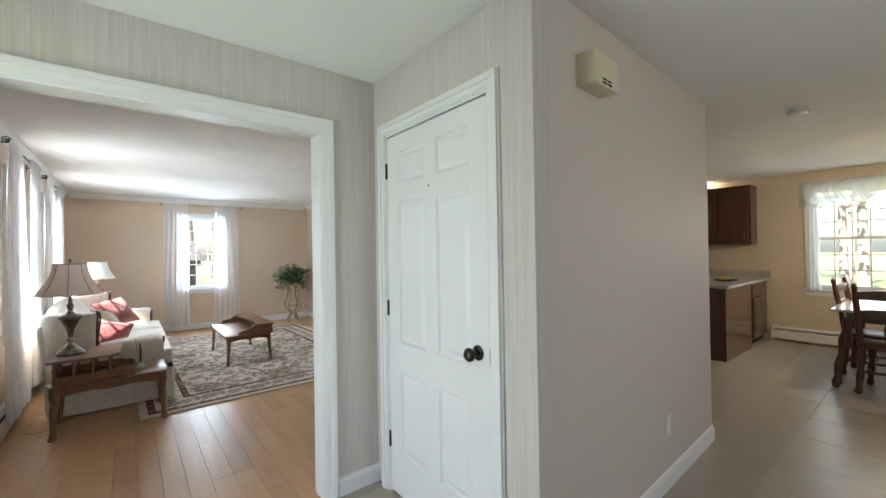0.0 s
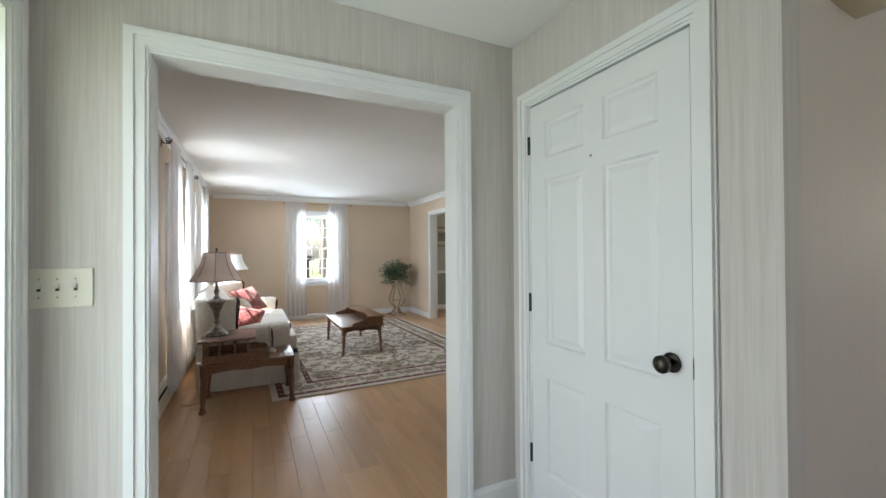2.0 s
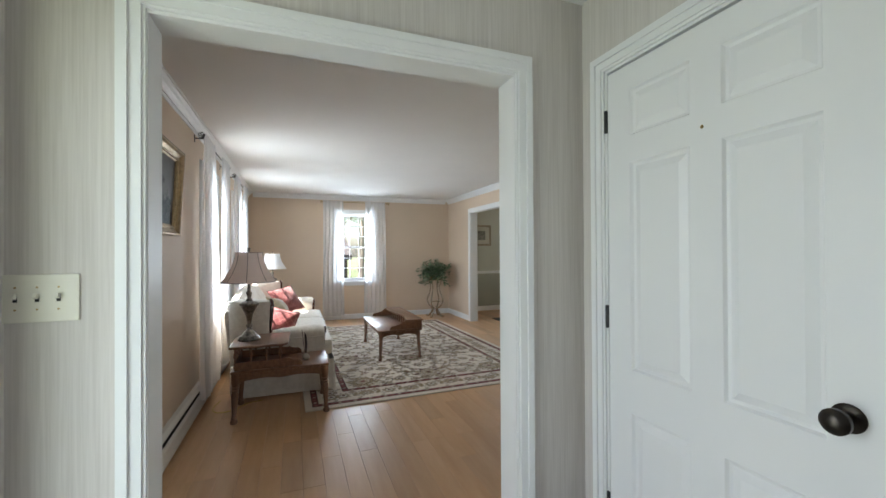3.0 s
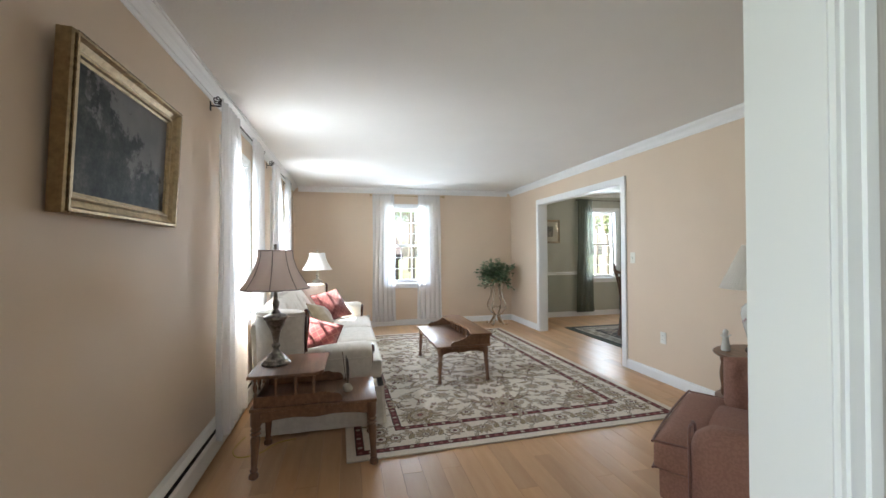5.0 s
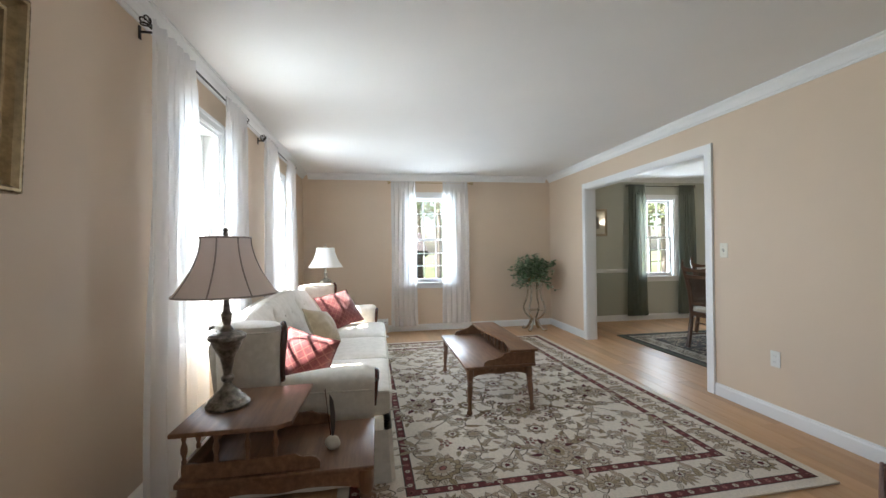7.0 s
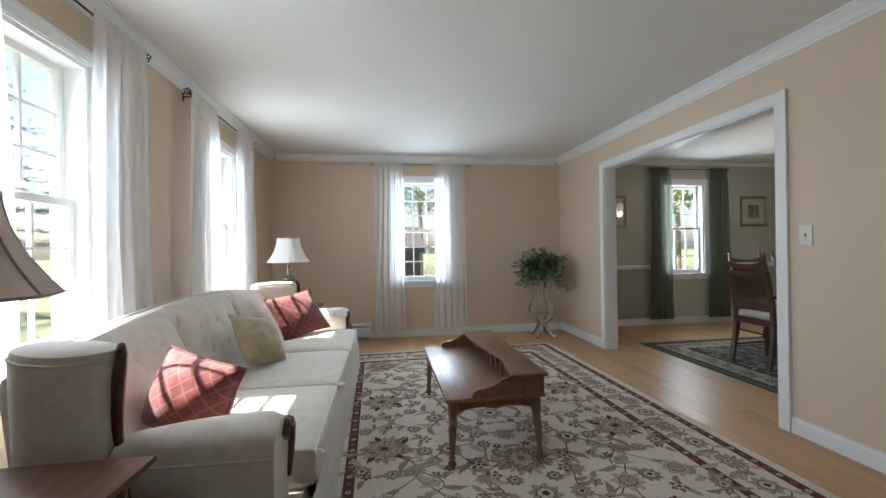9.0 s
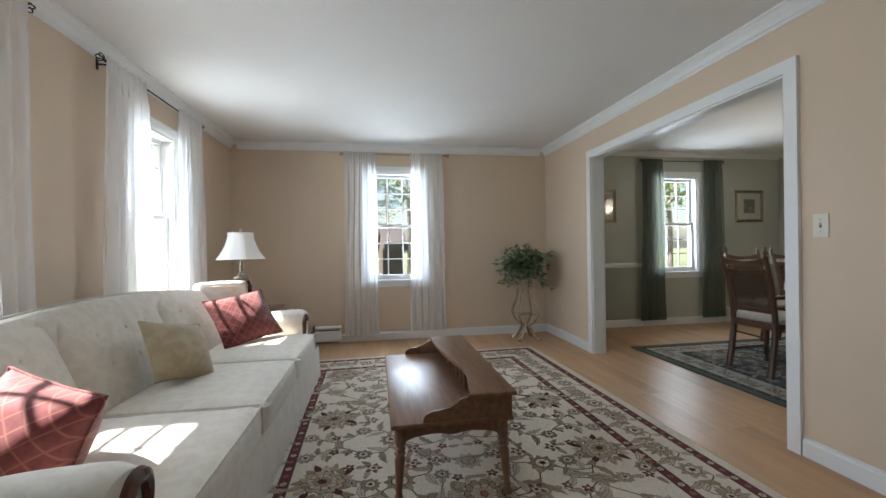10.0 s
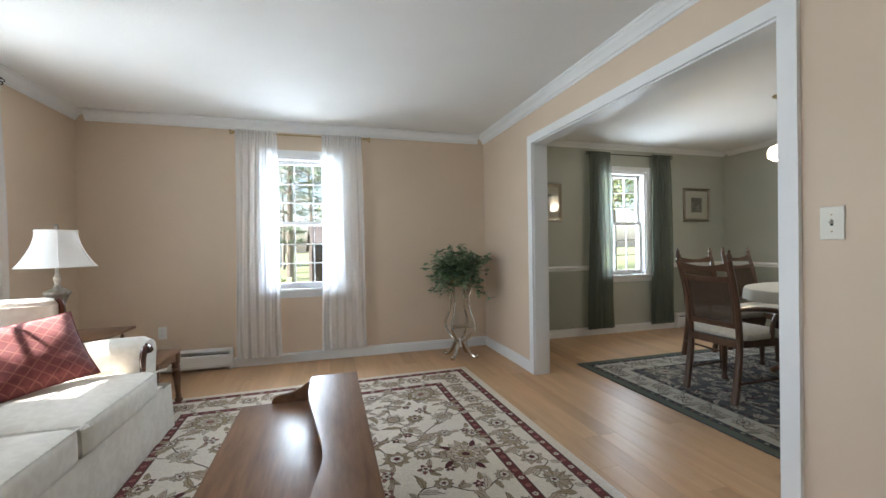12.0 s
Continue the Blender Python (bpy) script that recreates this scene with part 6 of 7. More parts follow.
fb = lathe([(0.026, 0), (0.028, 0.01), (0.022, 0.05), (0.017, 0.08), (0.02, 0.09), (0.012, 0.10), (0.009, 0.105), (0.015, 0.115), (0.017, 0.126), (0.012, 0.138), (0.003, 0.143)], 20)
for a in range(9):
    tube([(0.012 * math.cos(a * 0.7), 0.012 * math.sin(a * 0.7), 0.085), (0.03 * math.cos(a * 0.7), 0.03 * math.sin(a * 0.7), 0.10 + 0.004 * (a % 3))], 0.004, 6, fb)
part("figure", fb, CERAMIC, fig, "", True)


# ---- dining room ----
CANE, kn, kl, kb = material("woven_cane", 0.6)
kv = coords(kn, kl)
kw = kn.new("ShaderNodeTexChecker")
kw.inputs["Scale"].default_value = 160
kw.inputs["Color1"].default_value, kw.inputs["Color2"].default_value = (0.075, 0.044, 0.025, 1), (0.04, 0.022, 0.012, 1)
kl.new(kv, kw.inputs["Vector"]), kl.new(kw.outputs["Color"], kb.inputs["Base Color"])
kl.new(ramp(kn, kl, kw.outputs["Fac"], [(0.0, (0.45, 0.45, 0.45)), (1.0, (1, 1, 1))]), kb.inputs["Alpha"])
SEAT_CLOTH = cloth("pale_seat_cloth", (0.50, 0.47, 0.40), (0.45, 0.42, 0.35), 30)


def dining_chair(at, arms, label):
    """Cane-backed chair that faces +y; seat front at y = 0.24."""
    c = thing("dining_chair", at, label, "chair", "dining chairs")
    w, wb = 0.235, 0.185
    part("seat_frame", prism([(-w, 0.23), (w, 0.23), (wb, -0.22), (-wb, -0.22)], 0.385, 0.44, "z", None, 0.006), OAKCHAIR, c)
    part("seat_pad", shift(puffy(-0.23, 0.23, -0.2, 0.225, 0.435, 0.495, 0.028, (0, 0, 0.012), 7), pose(0, 0, 0)), SEAT_CLOTH, c, "pale upholstered seat", True)
    for s in (-1, 1):
        post = [(s * (wb + 0.0), -0.26, 0), (s * wb, -0.225, 0.2), (s * wb, -0.205, 0.44), (s * (wb + 0.005), -0.245, 0.75), (s * (wb + 0.012), -0.315, 1.0)]
        part("back_post", tube(spline(post, 6), 0.023, 8, None, lambda t: 1.15 - 0.35 * t), OAKCHAIR, c, "", True)
        part("post_finial", lathe([(0.017, 0), (0.009, 0.012), (0.019, 0.028), (0.016, 0.046), (0.007, 0.058), (0.010, 0.068), (0.003, 0.082)], 12), OAKCHAIR, c, "", True, pose(s * (wb + 0.012), -0.315, 0.995))
        leg = lathe([(0.016, 0), (0.026, 0.012), (0.02, 0.03), (0.013, 0.05), (0.018, 0.07), (0.022, 0.2), (0.026, 0.3), (0.018, 0.33), (0.026, 0.36), (0.026, 0.39)], 14, s * 0.222, 0.20)
        part("front_leg", leg, OAKCHAIR, c, "", True)
        if arms:
            arm = spline([(s * (wb + 0.008), -0.235, 0.66), (s * (wb + 0.05), -0.12, 0.665), (s * (wb + 0.075), 0.02, 0.65), (s * (wb + 0.065), 0.10, 0.625)], 8)
            part("arm_rest", tube(arm, 0.018, 8), OAKCHAIR, c, "", True)
            part("arm_post", tube(spline([(s * (wb + 0.06), 0.085, 0.62), (s * (wb + 0.05), 0.05, 0.54), (s * (w - 0.01), 0.06, 0.42)], 6), 0.015, 8), OAKCHAIR, c, "", True)
    def rail(z0, z1, arch, y0, y1, t=0.022):
        pts = [(-wb, z0), (wb, z0)] + [(wb - 2 * wb * i / 16, z1 + arch * math.sin(math.pi * i / 16)) for i in range(17)]
        bm = prism(pts, -t / 2, t / 2, "y")
        for v in bm.verts:
            f = (v.co.z - z0) / (z1 - z0)
            v.co.y += y0 + (y1 - y0) * f
        return bm
    part("crest_rail", rail(0.925, 0.985, -0.028, -0.295, -0.31), OAKCHAIR, c)
    part("upper_rail", rail(0.845, 0.892, -0.014, -0.268, -0.28), OAKCHAIR, c)
    part("lower_rail", rail(0.52, 0.555, 0.0, -0.21, -0.215), OAKCHAIR, c)
    for s in (-1, 1):
        part("cane_stile", tube([(s * 0.155, -0.213, 0.55), (s * 0.165, -0.235, 0.72), (s * 0.165, -0.272, 0.86)], 0.011, 6), OAKCHAIR, c)
    cane = bmesh.new()
    rows = [[cane.verts.new((x, y + dy, z)) for x in (-0.155, 0.155)] for dy in (0.002,) for y, z in ((-0.212, 0.55), (-0.222, 0.66), (-0.238, 0.75), (-0.27, 0.855))]
    rows2 = [[cane.verts.new((v.co.x, v.co.y - 0.005, v.co.z)) for v in r] for r in rows]
    for rr in (rows, rows2):
        for a, b in zip(rr, rr[1:]):
            cane.faces.new((a[0], a[1], b[1], b[0]))
    part("cane_panel", cane, CANE, c, "woven cane panel")
    for s in (-1, 1):
        part("side_stretcher", tube([(s * 0.21, -0.23, 0.15), (s * 0.222, 0.20, 0.15)], 0.010, 8), OAKCHAIR, c)
    return c


RUG_Z = 0.0125
dining_chair(pose(5.055, 7.555, RUG_Z, 0, 0, -88), True, "dark wood dining armchair with a cane back")
first = dining_chair(pose(5.72, 8.18, RUG_Z, 0, 0, 176), False, "dark wood dining chair with a cane back by the table")
copy_thing(first, pose(6.36, 8.20, RUG_Z, 0, 0, 184))
copy_thing(first, pose(5.80, 6.72, RUG_Z, 0, 0, 2))
TABLECLOTH = cloth("cream_lace_cloth", (0.60, 0.57, 0.49), (0.52, 0.49, 0.41), 120, 0.9, 500, 0.5)
dt = thing("dining_table", pose(6.1, 7.46, RUG_Z), "dark wood oval dining table on turned pedestals", "dining table")
part("tabletop", lathe([(0.78, 0.725), (0.80, 0.73), (0.805, 0.742), (0.79, 0.75), (0.6, 0.7505)], 64, squash=0.62), WALNUT, dt, "", True)
part("apron", lathe([(0.70, 0.65), (0.70, 0.7245)], 64, squash=0.60), WALNUT, dt)
for x in (-0.32, 0.32):
    ped = part("pedestal", lathe([(0.06, 0.12), (0.085, 0.16), (0.05, 0.22), (0.075, 0.34), (0.09, 0.42), (0.05, 0.5), (0.08, 0.6), (0.09, 0.65)], 24, x, 0), WALNUT_UP, dt, "", True)
    for s in (-1, 1):
        part("foot", tube(spline([(x, s * 0.04, 0.17), (x, s * 0.16, 0.15), (x, s * 0.27, 0.06), (x, s * 0.32, 0.022)], 6), 0.024, 8), WALNUT_UP, ped, "", True)
tc = thing("tablecloth", pose(6.1, 7.46, RUG_Z + 0.7515), "cream lace tablecloth over the dining table", "tablecloth")
part("cloth", lathe([(0.835, -0.085), (0.828, -0.02), (0.815, 0.001), (0.79, 0.003), (0.3, 0.0035)], 96, 0, 0, None, 0.006, 22, 0.62), TABLECLOTH, tc, "", True)
vase = thing("flower_bowl", pose(6.15, 7.93, RUG_Z + 0.756), "white flowers in a small bowl on the table", "flowers")
vase.location = (6.12, 7.80, RUG_Z + 0.756)
part("bowl", lathe([(0.03, 0), (0.035, 0.01), (0.02, 0.03), (0.03, 0.12), (0.045, 0.18), (0.04, 0.18)], 20), CERAMIC, vase, "", True)
fl = bmesh.new()
for k in range(26):
    a, e, r = rng.uniform(0, 6.28), rng.uniform(-0.2, 1.4), 0.085
    c0 = Vector((r * math.cos(a) * math.cos(e), r * math.sin(a) * math.cos(e), 0.24 + 0.06 * math.sin(e)))
    for m_ in range(6):
        b0 = 6.28 * m_ / 6
        ivy_leaf(fl, c0, (math.cos(b0), math.sin(b0), 0.5), 0.034, 0.2)
part("blossoms", fl, paint("white_petals", (0.72, 0.70, 0.66), 0.6), vase)

# drapes and rod
curtain_rod(pose(5.845, 9.55, 2.265, 0, 0, 180), 0.59, "dark curtain rod with scrolled finials", BRONZE, "dining curtain rods")
drape("green_drape", pose(5.375, 9.47, 0, 0, 0, 180), 0.30, 0.39, 0.09, 2.29, 5, 31, SAGE_SHEER, "sage-green sheer drape hanging to the floor", "dining drapes")
drape("green_drape", pose(6.315, 9.47, 0, 0, 0, 180), 0.27, 0.37, 0.09, 2.29, 5, 32, SAGE_SHEER, "sage-green sheer drape hanging to the floor", "dining drapes")

# chandelier: a lit frosted globe under a brass stem
GLOBE = glowing("frosted_lit_glass", (1.0, 0.86, 0.66), 0.75)
ch = thing("pendant_light", pose(5.88, 7.757, 1.90), "lit frosted-glass pendant on a brass stem", "pendant light")
part("glass_shade", lathe([(0.03, 0.075), (0.075, 0.06), (0.095, 0.02), (0.09, -0.03), (0.055, -0.06), (0.02, -0.065)], 36, 0, 0, None, 0.03, 18), GLOBE, ch, "lit frosted glass", True)
part("stem", lathe([(0.006, 0.075), (0.006, DH - 1.93)], 10), BRASS, ch)
part("canopy", lathe([(0.01, DH - 1.935), (0.055, DH - 1.915), (0.06, DH - 1.901)], 24), BRASS, ch, "", True)
part("fitter", lathe([(0.03, 0.07), (0.033, 0.085), (0.012, 0.1)], 20), BRASS, ch, "", True)
bulb((5.88, 7.757, 1.79), 1.9, 0.08)

# ---- kitchen ----
LAMINATE = paint("grey_speckled_laminate", (0.42, 0.39, 0.35), 0.3, 0.25, 0.02, 200)
KCHAIR = grained("dark_kitchen_wood", (0.06, 0.018, 0.009), (0.13, 0.045, 0.02), 0.3, "z", 9, 5, 0, 0.3)


def cabinet_door(parent, x0, x1, z0, z1, y, knob):
    """Raised-panel door on a front that faces local -y."""
    d = part("cabinet_door", boxes((x0, x1, y - 0.02, y - 0.0005, z0, z1), bevel=0.003), CHERRY, parent)
    part("door_rail", boxes((x0, x1, y - 0.032, y - 0.0205, z0, z0 + 0.055), (x0, x1, y - 0.032, y - 0.0205, z1 - 0.055, z1), (x0, x0 + 0.055, y - 0.0319, y - 0.0205, z0 + 0.0555, z1 - 0.0555), (x1 - 0.055, x1, y - 0.0319, y - 0.0205, z0 + 0.0555, z1 - 0.0555), bevel=0.003), CHERRY, d)
    part("raised_panel", boxes((x0 + 0.07, x1 - 0.07, y - 0.034, y - 0.0205, z0 + 0.07, z1 - 0.07), bevel=0.009), CHERRY, d)
    part("handle", tube(spline([(knob, y - 0.033, z0 + 0.06), (knob, y - 0.056, z0 + 0.08), (knob, y - 0.056, z0 + 0.14), (knob, y - 0.033, z0 + 0.16)], 5), 0.004, 6), BRASS, d, "", True)
    return d


up_c = thing("wall_cabinet", pose(8.195, 3.45, 1.40, 0, 0, -90), "dark cherry wall cabinet with raised-panel doors", "cabinet")
part("body", boxes((-0.8, 0.79, -0.31, -0.001, 0, 0.84)), CHERRY, up_c)
part("crown", boxes((-0.8, 0.80, -0.325, -0.001, 0.8405, 0.865), bevel=0.006), CHERRY, up_c)
for i in range(4):
    a = 0.775 - 0.385 * (i + 1)
    cabinet_door(up_c, a, a + 0.37, 0.015, 0.80, -0.31, a + 0.04 if i % 2 else a + 0.33)
base = thing("base_cabinet", pose(6.32, 2.54, 0.001), "dark cherry peninsula cabinet with a glossy end panel", "cabinet")
part("body", boxes((0, 1.86, 0.02, 0.62, 0.09, 0.865)), CHERRY, base)
part("toe_kick", boxes((0.03, 1.86, 0.07, 0.6, 0, 0.0895)), SHADOW_BLACK, base)
part("end_panel", boxes((-0.012, -0.0005, 0.0, 0.62, 0, 0.865)), CHERRY, base)
part("front_panel", boxes((0.0, 1.02, 0.004, 0.0195, 0, 0.865)), grained("glossy_panel", (0.10, 0.045, 0.022), (0.16, 0.08, 0.04), 0.12, "z", 9, 4, 0, 0.5), base, "glossy brown panel")
cabinet_door(base, 1.08, 1.5, 0.12, 0.66, 0.02, 1.13)
part("drawer_front", boxes((1.08, 1.5, 0.0, 0.0195, 0.69, 0.84), bevel=0.003), CHERRY, base)
top = thing("countertop", pose(6.28, 2.50, 0.867), "grey speckled laminate countertop with a backsplash", "countertop")
part("slab", boxes((0, 1.915, 0, 0.70, 0, 0.035), bevel=0.006), LAMINATE, top)
part("backsplash", boxes((1.893, 1.914, 0.01, 1.9, 0.0355, 0.135), bevel=0.003), LAMINATE, top)
bowl = thing("fruit_plate", pose(7.05, 2.75, 0.903), "dark plate with yellow bananas on the counter", "plate")
part("plate", lathe([(0.06, 0), (0.12, 0.012), (0.15, 0.026), (0.145, 0.028), (0.06, 0.008)], 32), BLACKWOOD, bowl, "", True)
for k in range(3):
    part("banana", tube(spline([(-0.09, 0.03 * (k - 1), 0.025), (0, 0.03 * (k - 1) + 0.03, 0.045), (0.09, 0.03 * (k - 1), 0.03)], 6), 0.017, 8, None, lambda t: 0.35 + 0.65 * math.sin(math.pi * t) ** 0.5 if 0 < t < 1 else 0.35), paint("banana_skin", (0.55, 0.38, 0.04), 0.5) if k == 0 else bpy.data.materials["banana_skin"], bowl, "", True)
LACE = sheer("white_lace", (0.84, 0.84, 0.80), 0.45, 0.5)
drape("lace_valance", pose(8.15, 1.59, 0, 0, 0, 90), 1.14, 1.16, 1.92, 2.24, 16, 41, LACE, "white lace valance across the kitchen window", "kitchen curtains", 0, 0.01)
drape("lace_curtain", pose(8.15, 2.03, 0, 0, 0, 90), 0.12, 0.14, 0.74, 1.94, 3, 42, LACE, "narrow white lace side curtain", "kitchen curtains", 0, 0.012)

kt = thing("kitchen_table", pose(6.74, 1.17, 0.001), "dark wood kitchen table with a pale laminate top", "table")
part("tabletop", puffy(-0.62, 0.62, -0.46, 0.46, 0.715, 0.75, 0.016, (0, 0, 0), 6), paint("pale_blue_laminate", (0.55, 0.58, 0.60), 0.15, 0.03), kt, "pale shiny laminate top", True)
part("apron", boxes((-0.52, 0.52, -0.36, 0.36, 0.62, 0.7145)), KCHAIR, kt)
for x in (-0.5, 0.5):
    for y in (-0.34, 0.34):
        part("leg", lathe([(0.025, 0), (0.04, 0.05), (0.025, 0.1), (0.045, 0.2), (0.028, 0.32), (0.05, 0.45), (0.03, 0.55), (0.045, 0.6), (0.045, 0.66)], 16, x, y, splay=(0.12 * math.copysign(1, x), 0.09 * math.copysign(1, y))), KCHAIR, kt, "", True)


def kitchen_chair(at, label):
    """Heavy colonial chair that faces +y."""
    c = thing("kitchen_chair", at, label, "chair", "chairs round the kitchen table")
    part("seat", puffy(-0.22, 0.22, -0.2, 0.22, 0.41, 0.45, 0.018, (0, 0, -0.006), 6), KCHAIR, c, "", True)
    for s in (-1, 1):
        part("back_post", tube(spline([(s * 0.18, -0.19, 0.44), (s * 0.19, -0.225, 0.7), (s * 0.2, -0.27, 0.98)], 6), 0.021, 10, None, lambda t: 0.85 + 0.3 * abs(math.sin(7 * t))), KCHAIR, c, "", True)
        part("post_finial", lathe([(0.012, 0), (0.022, 0.012), (0.018, 0.03), (0.006, 0.042)], 12), KCHAIR, c, "", True, pose(s * 0.2, -0.27, 0.97))
        for y in (-0.17, 0.18):
            leg = lathe([(0.02, 0), (0.03, 0.03), (0.018, 0.07), (0.03, 0.16), (0.02, 0.24), (0.033, 0.33), (0.022, 0.38), (0.026, 0.415)], 14)
            for v in leg.verts:
                f = 1 - v.co.z / 0.415
                v.co.x += s * (0.17 + 0.03 * f)
                v.co.y += y + (0.03 if y > 0 else -0.04) * f
            part("leg", leg, KCHAIR, c, "", True)
        part("side_stretcher", tube([(s * 0.188, -0.19, 0.16), (s * 0.188, 0.195, 0.16)], 0.012, 8), KCHAIR, c)
    for z, h in ((0.90, 0.07), (0.74, 0.05)):
        pts = [(-0.19, z - h / 2), (0.19, z - h / 2)] + [(0.19 - 0.38 * i / 12, z + h / 2 + 0.018 * math.sin(math.pi * i / 12)) for i in range(13)]
        part("back_slat", shift(prism(pts, -0.009, 0.009, "y"), pose(0, -0.255 if z > 0.8 else -0.232, 0)), KCHAIR, c)
    part("splat", shift(prism([(-0.03, 0.45), (0.03, 0.45), (0.05, 0.6), (0.025, 0.68), (0.03, 0.74), (-0.03, 0.74), (-0.025, 0.68), (-0.05, 0.6)], -0.007, 0.007, "y"), pose(0, -0.215, 0, -6, 0, 0) @ pose(0, 0.03, 0)), KCHAIR, c)
    part("front_stretcher", tube([(-0.188, 0.0, 0.165), (0.188, 0.0, 0.165)], 0.012, 8), KCHAIR, c)
    return c


k1 = kitchen_chair(pose(6.20, 1.22, 0.001, 0, 0, -96), "dark turned-wood kitchen chair with a spooned splat")
copy_thing(k1, pose(6.84, 1.38, 0.001, 0, 0, 174))
copy_thing(k1, pose(7.6, 1.1, 0.001, 0, 0, 90))
kl_ = thing("pendant_light", pose(6.6, 1.24, 1.74), "lit scalloped amber-glass pendant above the kitchen table", "pendant light")
part("glass_shade", lathe([(0.17, 0.0), (0.16, 0.06), (0.10, 0.12), (0.04, 0.15)], 32, 0, 0, None, 0.04, 12), glowing("amber_lit_glass", (1.0, 0.72, 0.38), 0.35), kl_, "amber lit glass", True)
part("stem", lathe([(0.007, 0.15), (0.007, H - 1.74 - 0.004)], 8), BRASS, kl_)
bulb((6.6, 1.24, 1.66), 3.6, 0.08)
# unseen lamp with no fixture, added for the glow above the wall cabinet
bulb((8.02, 3.35, 2.315), 0.6, 0.03)

# ---- outdoors ----
GRASS = paint("lawn", (0.10, 0.12, 0.055), 0.9, 0.4, 0.6, 8)
ground = tagged(part("ground", boxes((-150, 150, -150, 150, -0.72, -0.6)), GRASS), "pale sunlit lawn round the house", "lawn", "", "structure")
BARK = paint("tree_bark", (0.24, 0.20, 0.17), 0.9, 0.3, 0.8, 18)
SPRING, sn, sl, sb = material("spring_leaves", 0.6)
sg = sn.new("ShaderNodeNewGeometry")
sl.new(ramp(sn, sl, sg.outputs["Random Per Island"], [(0.0, (0.13, 0.17, 0.07)), (1.0, (0.25, 0.29, 0.14))]), sb.inputs["Base Color"])


def tree(at, height, spread, leaves, seed, label):
    r = random.Random(seed)
    t = thing("tree", at, label, "tree", "trees in the garden")
    trunk = bmesh.new()
    tube(spline([(0, 0, -0.6), (0.06, 0.03, height * 0.3), (-0.05, 0.08, height * 0.65), (0.05, 0, height)], 6), 0.13, 8, trunk, lambda u: 1.1 - 0.9 * u)
    crown_ = bmesh.new()
    for k in range(22):
        z = height * r.uniform(0.3, 0.98)
        a = r.uniform(0, 6.28)
        n = spread * r.uniform(0.5, 1.0) * (1.15 - z / height * 0.6)
        pts = [(n * u * math.cos(a + 0.3 * u), n * u * math.sin(a + 0.3 * u), z + n * 0.4 * u + 0.1 * math.sin(9 * u)) for u in (0, 0.35, 0.7, 1.0)]
        tube(pts, 0.045, 5, trunk, lambda u: 1.1 - 0.85 * u)
        for _ in range(leaves):
            u = r.uniform(0.35, 1.05)
            p = Vector((n * u * math.cos(a + 0.3 * u), n * u * math.sin(a + 0.3 * u), z + n * 0.4 * u)) + Vector([r.gauss(0, 0.25) for _ in range(3)])
            ivy_leaf(crown_, p, (r.uniform(-1, 1), r.uniform(-1, 1), r.uniform(-1, 0.5)), r.uniform(0.10, 0.2), r.uniform(-1, 1))
    part("trunk", trunk, BARK, t, "", True)
    o = part("crown", crown_, SPRING, t)
    o["kind"] = "stuff"
    return t


def bush(at, size, n, seed, label):
    r = random.Random(seed)
    b = thing("bush", at, label, "bush", "garden bushes")
    bm = bmesh.new()
    for _ in range(n):
        d = Vector((r.gauss(0, 1), r.gauss(0, 1), abs(r.gauss(0, 1)))).normalized() * size * r.uniform(0.55, 1.0)
        d.z *= 0.85
        ivy_leaf(bm, d, (r.uniform(-1, 1), r.uniform(-1, 1), r.uniform(-0.4, 1)), r.uniform(0.07, 0.14), r.uniform(-1, 1))
    o = part("foliage", bm, SPRING, b)
    o["kind"] = "stuff"
    part("stem", tube([(0, 0, -0.02), (0.02, 0, size * 0.6)], 0.04, 6), BARK, b)
    return b


tree(pose(1.0, 33.0, 0), 9.5, 3.4, 60, 1, "garden tree in pale spring leaf")
tree(pose(4.6, 26.0, 0), 9.0, 3.0, 50, 2, "garden tree in pale spring leaf")
tree(pose(12.5, 21.0, 0), 8.0, 2.6, 50, 3, "garden tree in pale spring leaf")
tree(pose(10.0, 27.0, 0), 9.0, 3.0, 50, 4, "garden tree in pale spring leaf")
tree(pose(-14.0, 14.5, 0), 8.0, 2.8, 50, 5, "garden tree in pale spring leaf")
tree(pose(-3.5, 30.0, 0), 9.0, 3.0, 50, 6, "garden tree in pale spring leaf")
tree(pose(20.0, 3.0, 0), 8.0, 3.0, 50, 7, "garden tree in pale spring leaf")
for k, (x, y, h, w_) in enumerate([(-9, 40, 10, 3.6), (-5.5, 36, 9, 3.2), (-1.5, 41, 11, 3.8), (2.5, 38, 10, 3.4), (6.5, 40, 10, 3.6), (9.5, 35, 9, 3.2), (13.5, 33, 10, 3.4), (17, 29, 9, 3.2), (20.5, 31, 10, 3.6),
                                   (22.5, 26, 9, 3.2), (26, 30, 10, 3.6), (24, 35, 11, 3.8), (29, -1, 10, 3.6), (31, 6, 10, 3.6), (26, 3.4, 9, 3.0), (33, 2.5, 11, 3.8), (-18, 24, 10, 3.6), (-22, 18, 10, 3.6), (13.0, 19.4, 7, 2.4), (14.9, 20.8, 7.5, 2.4), (16.2, 2.2, 7, 2.2), (3.2, 24.0, 7.5, 2.4)]):
    tree(pose(x, y, 0), h, w_, 60 if h < 8 else 42, 50 + k, "far garden tree in pale spring leaf")


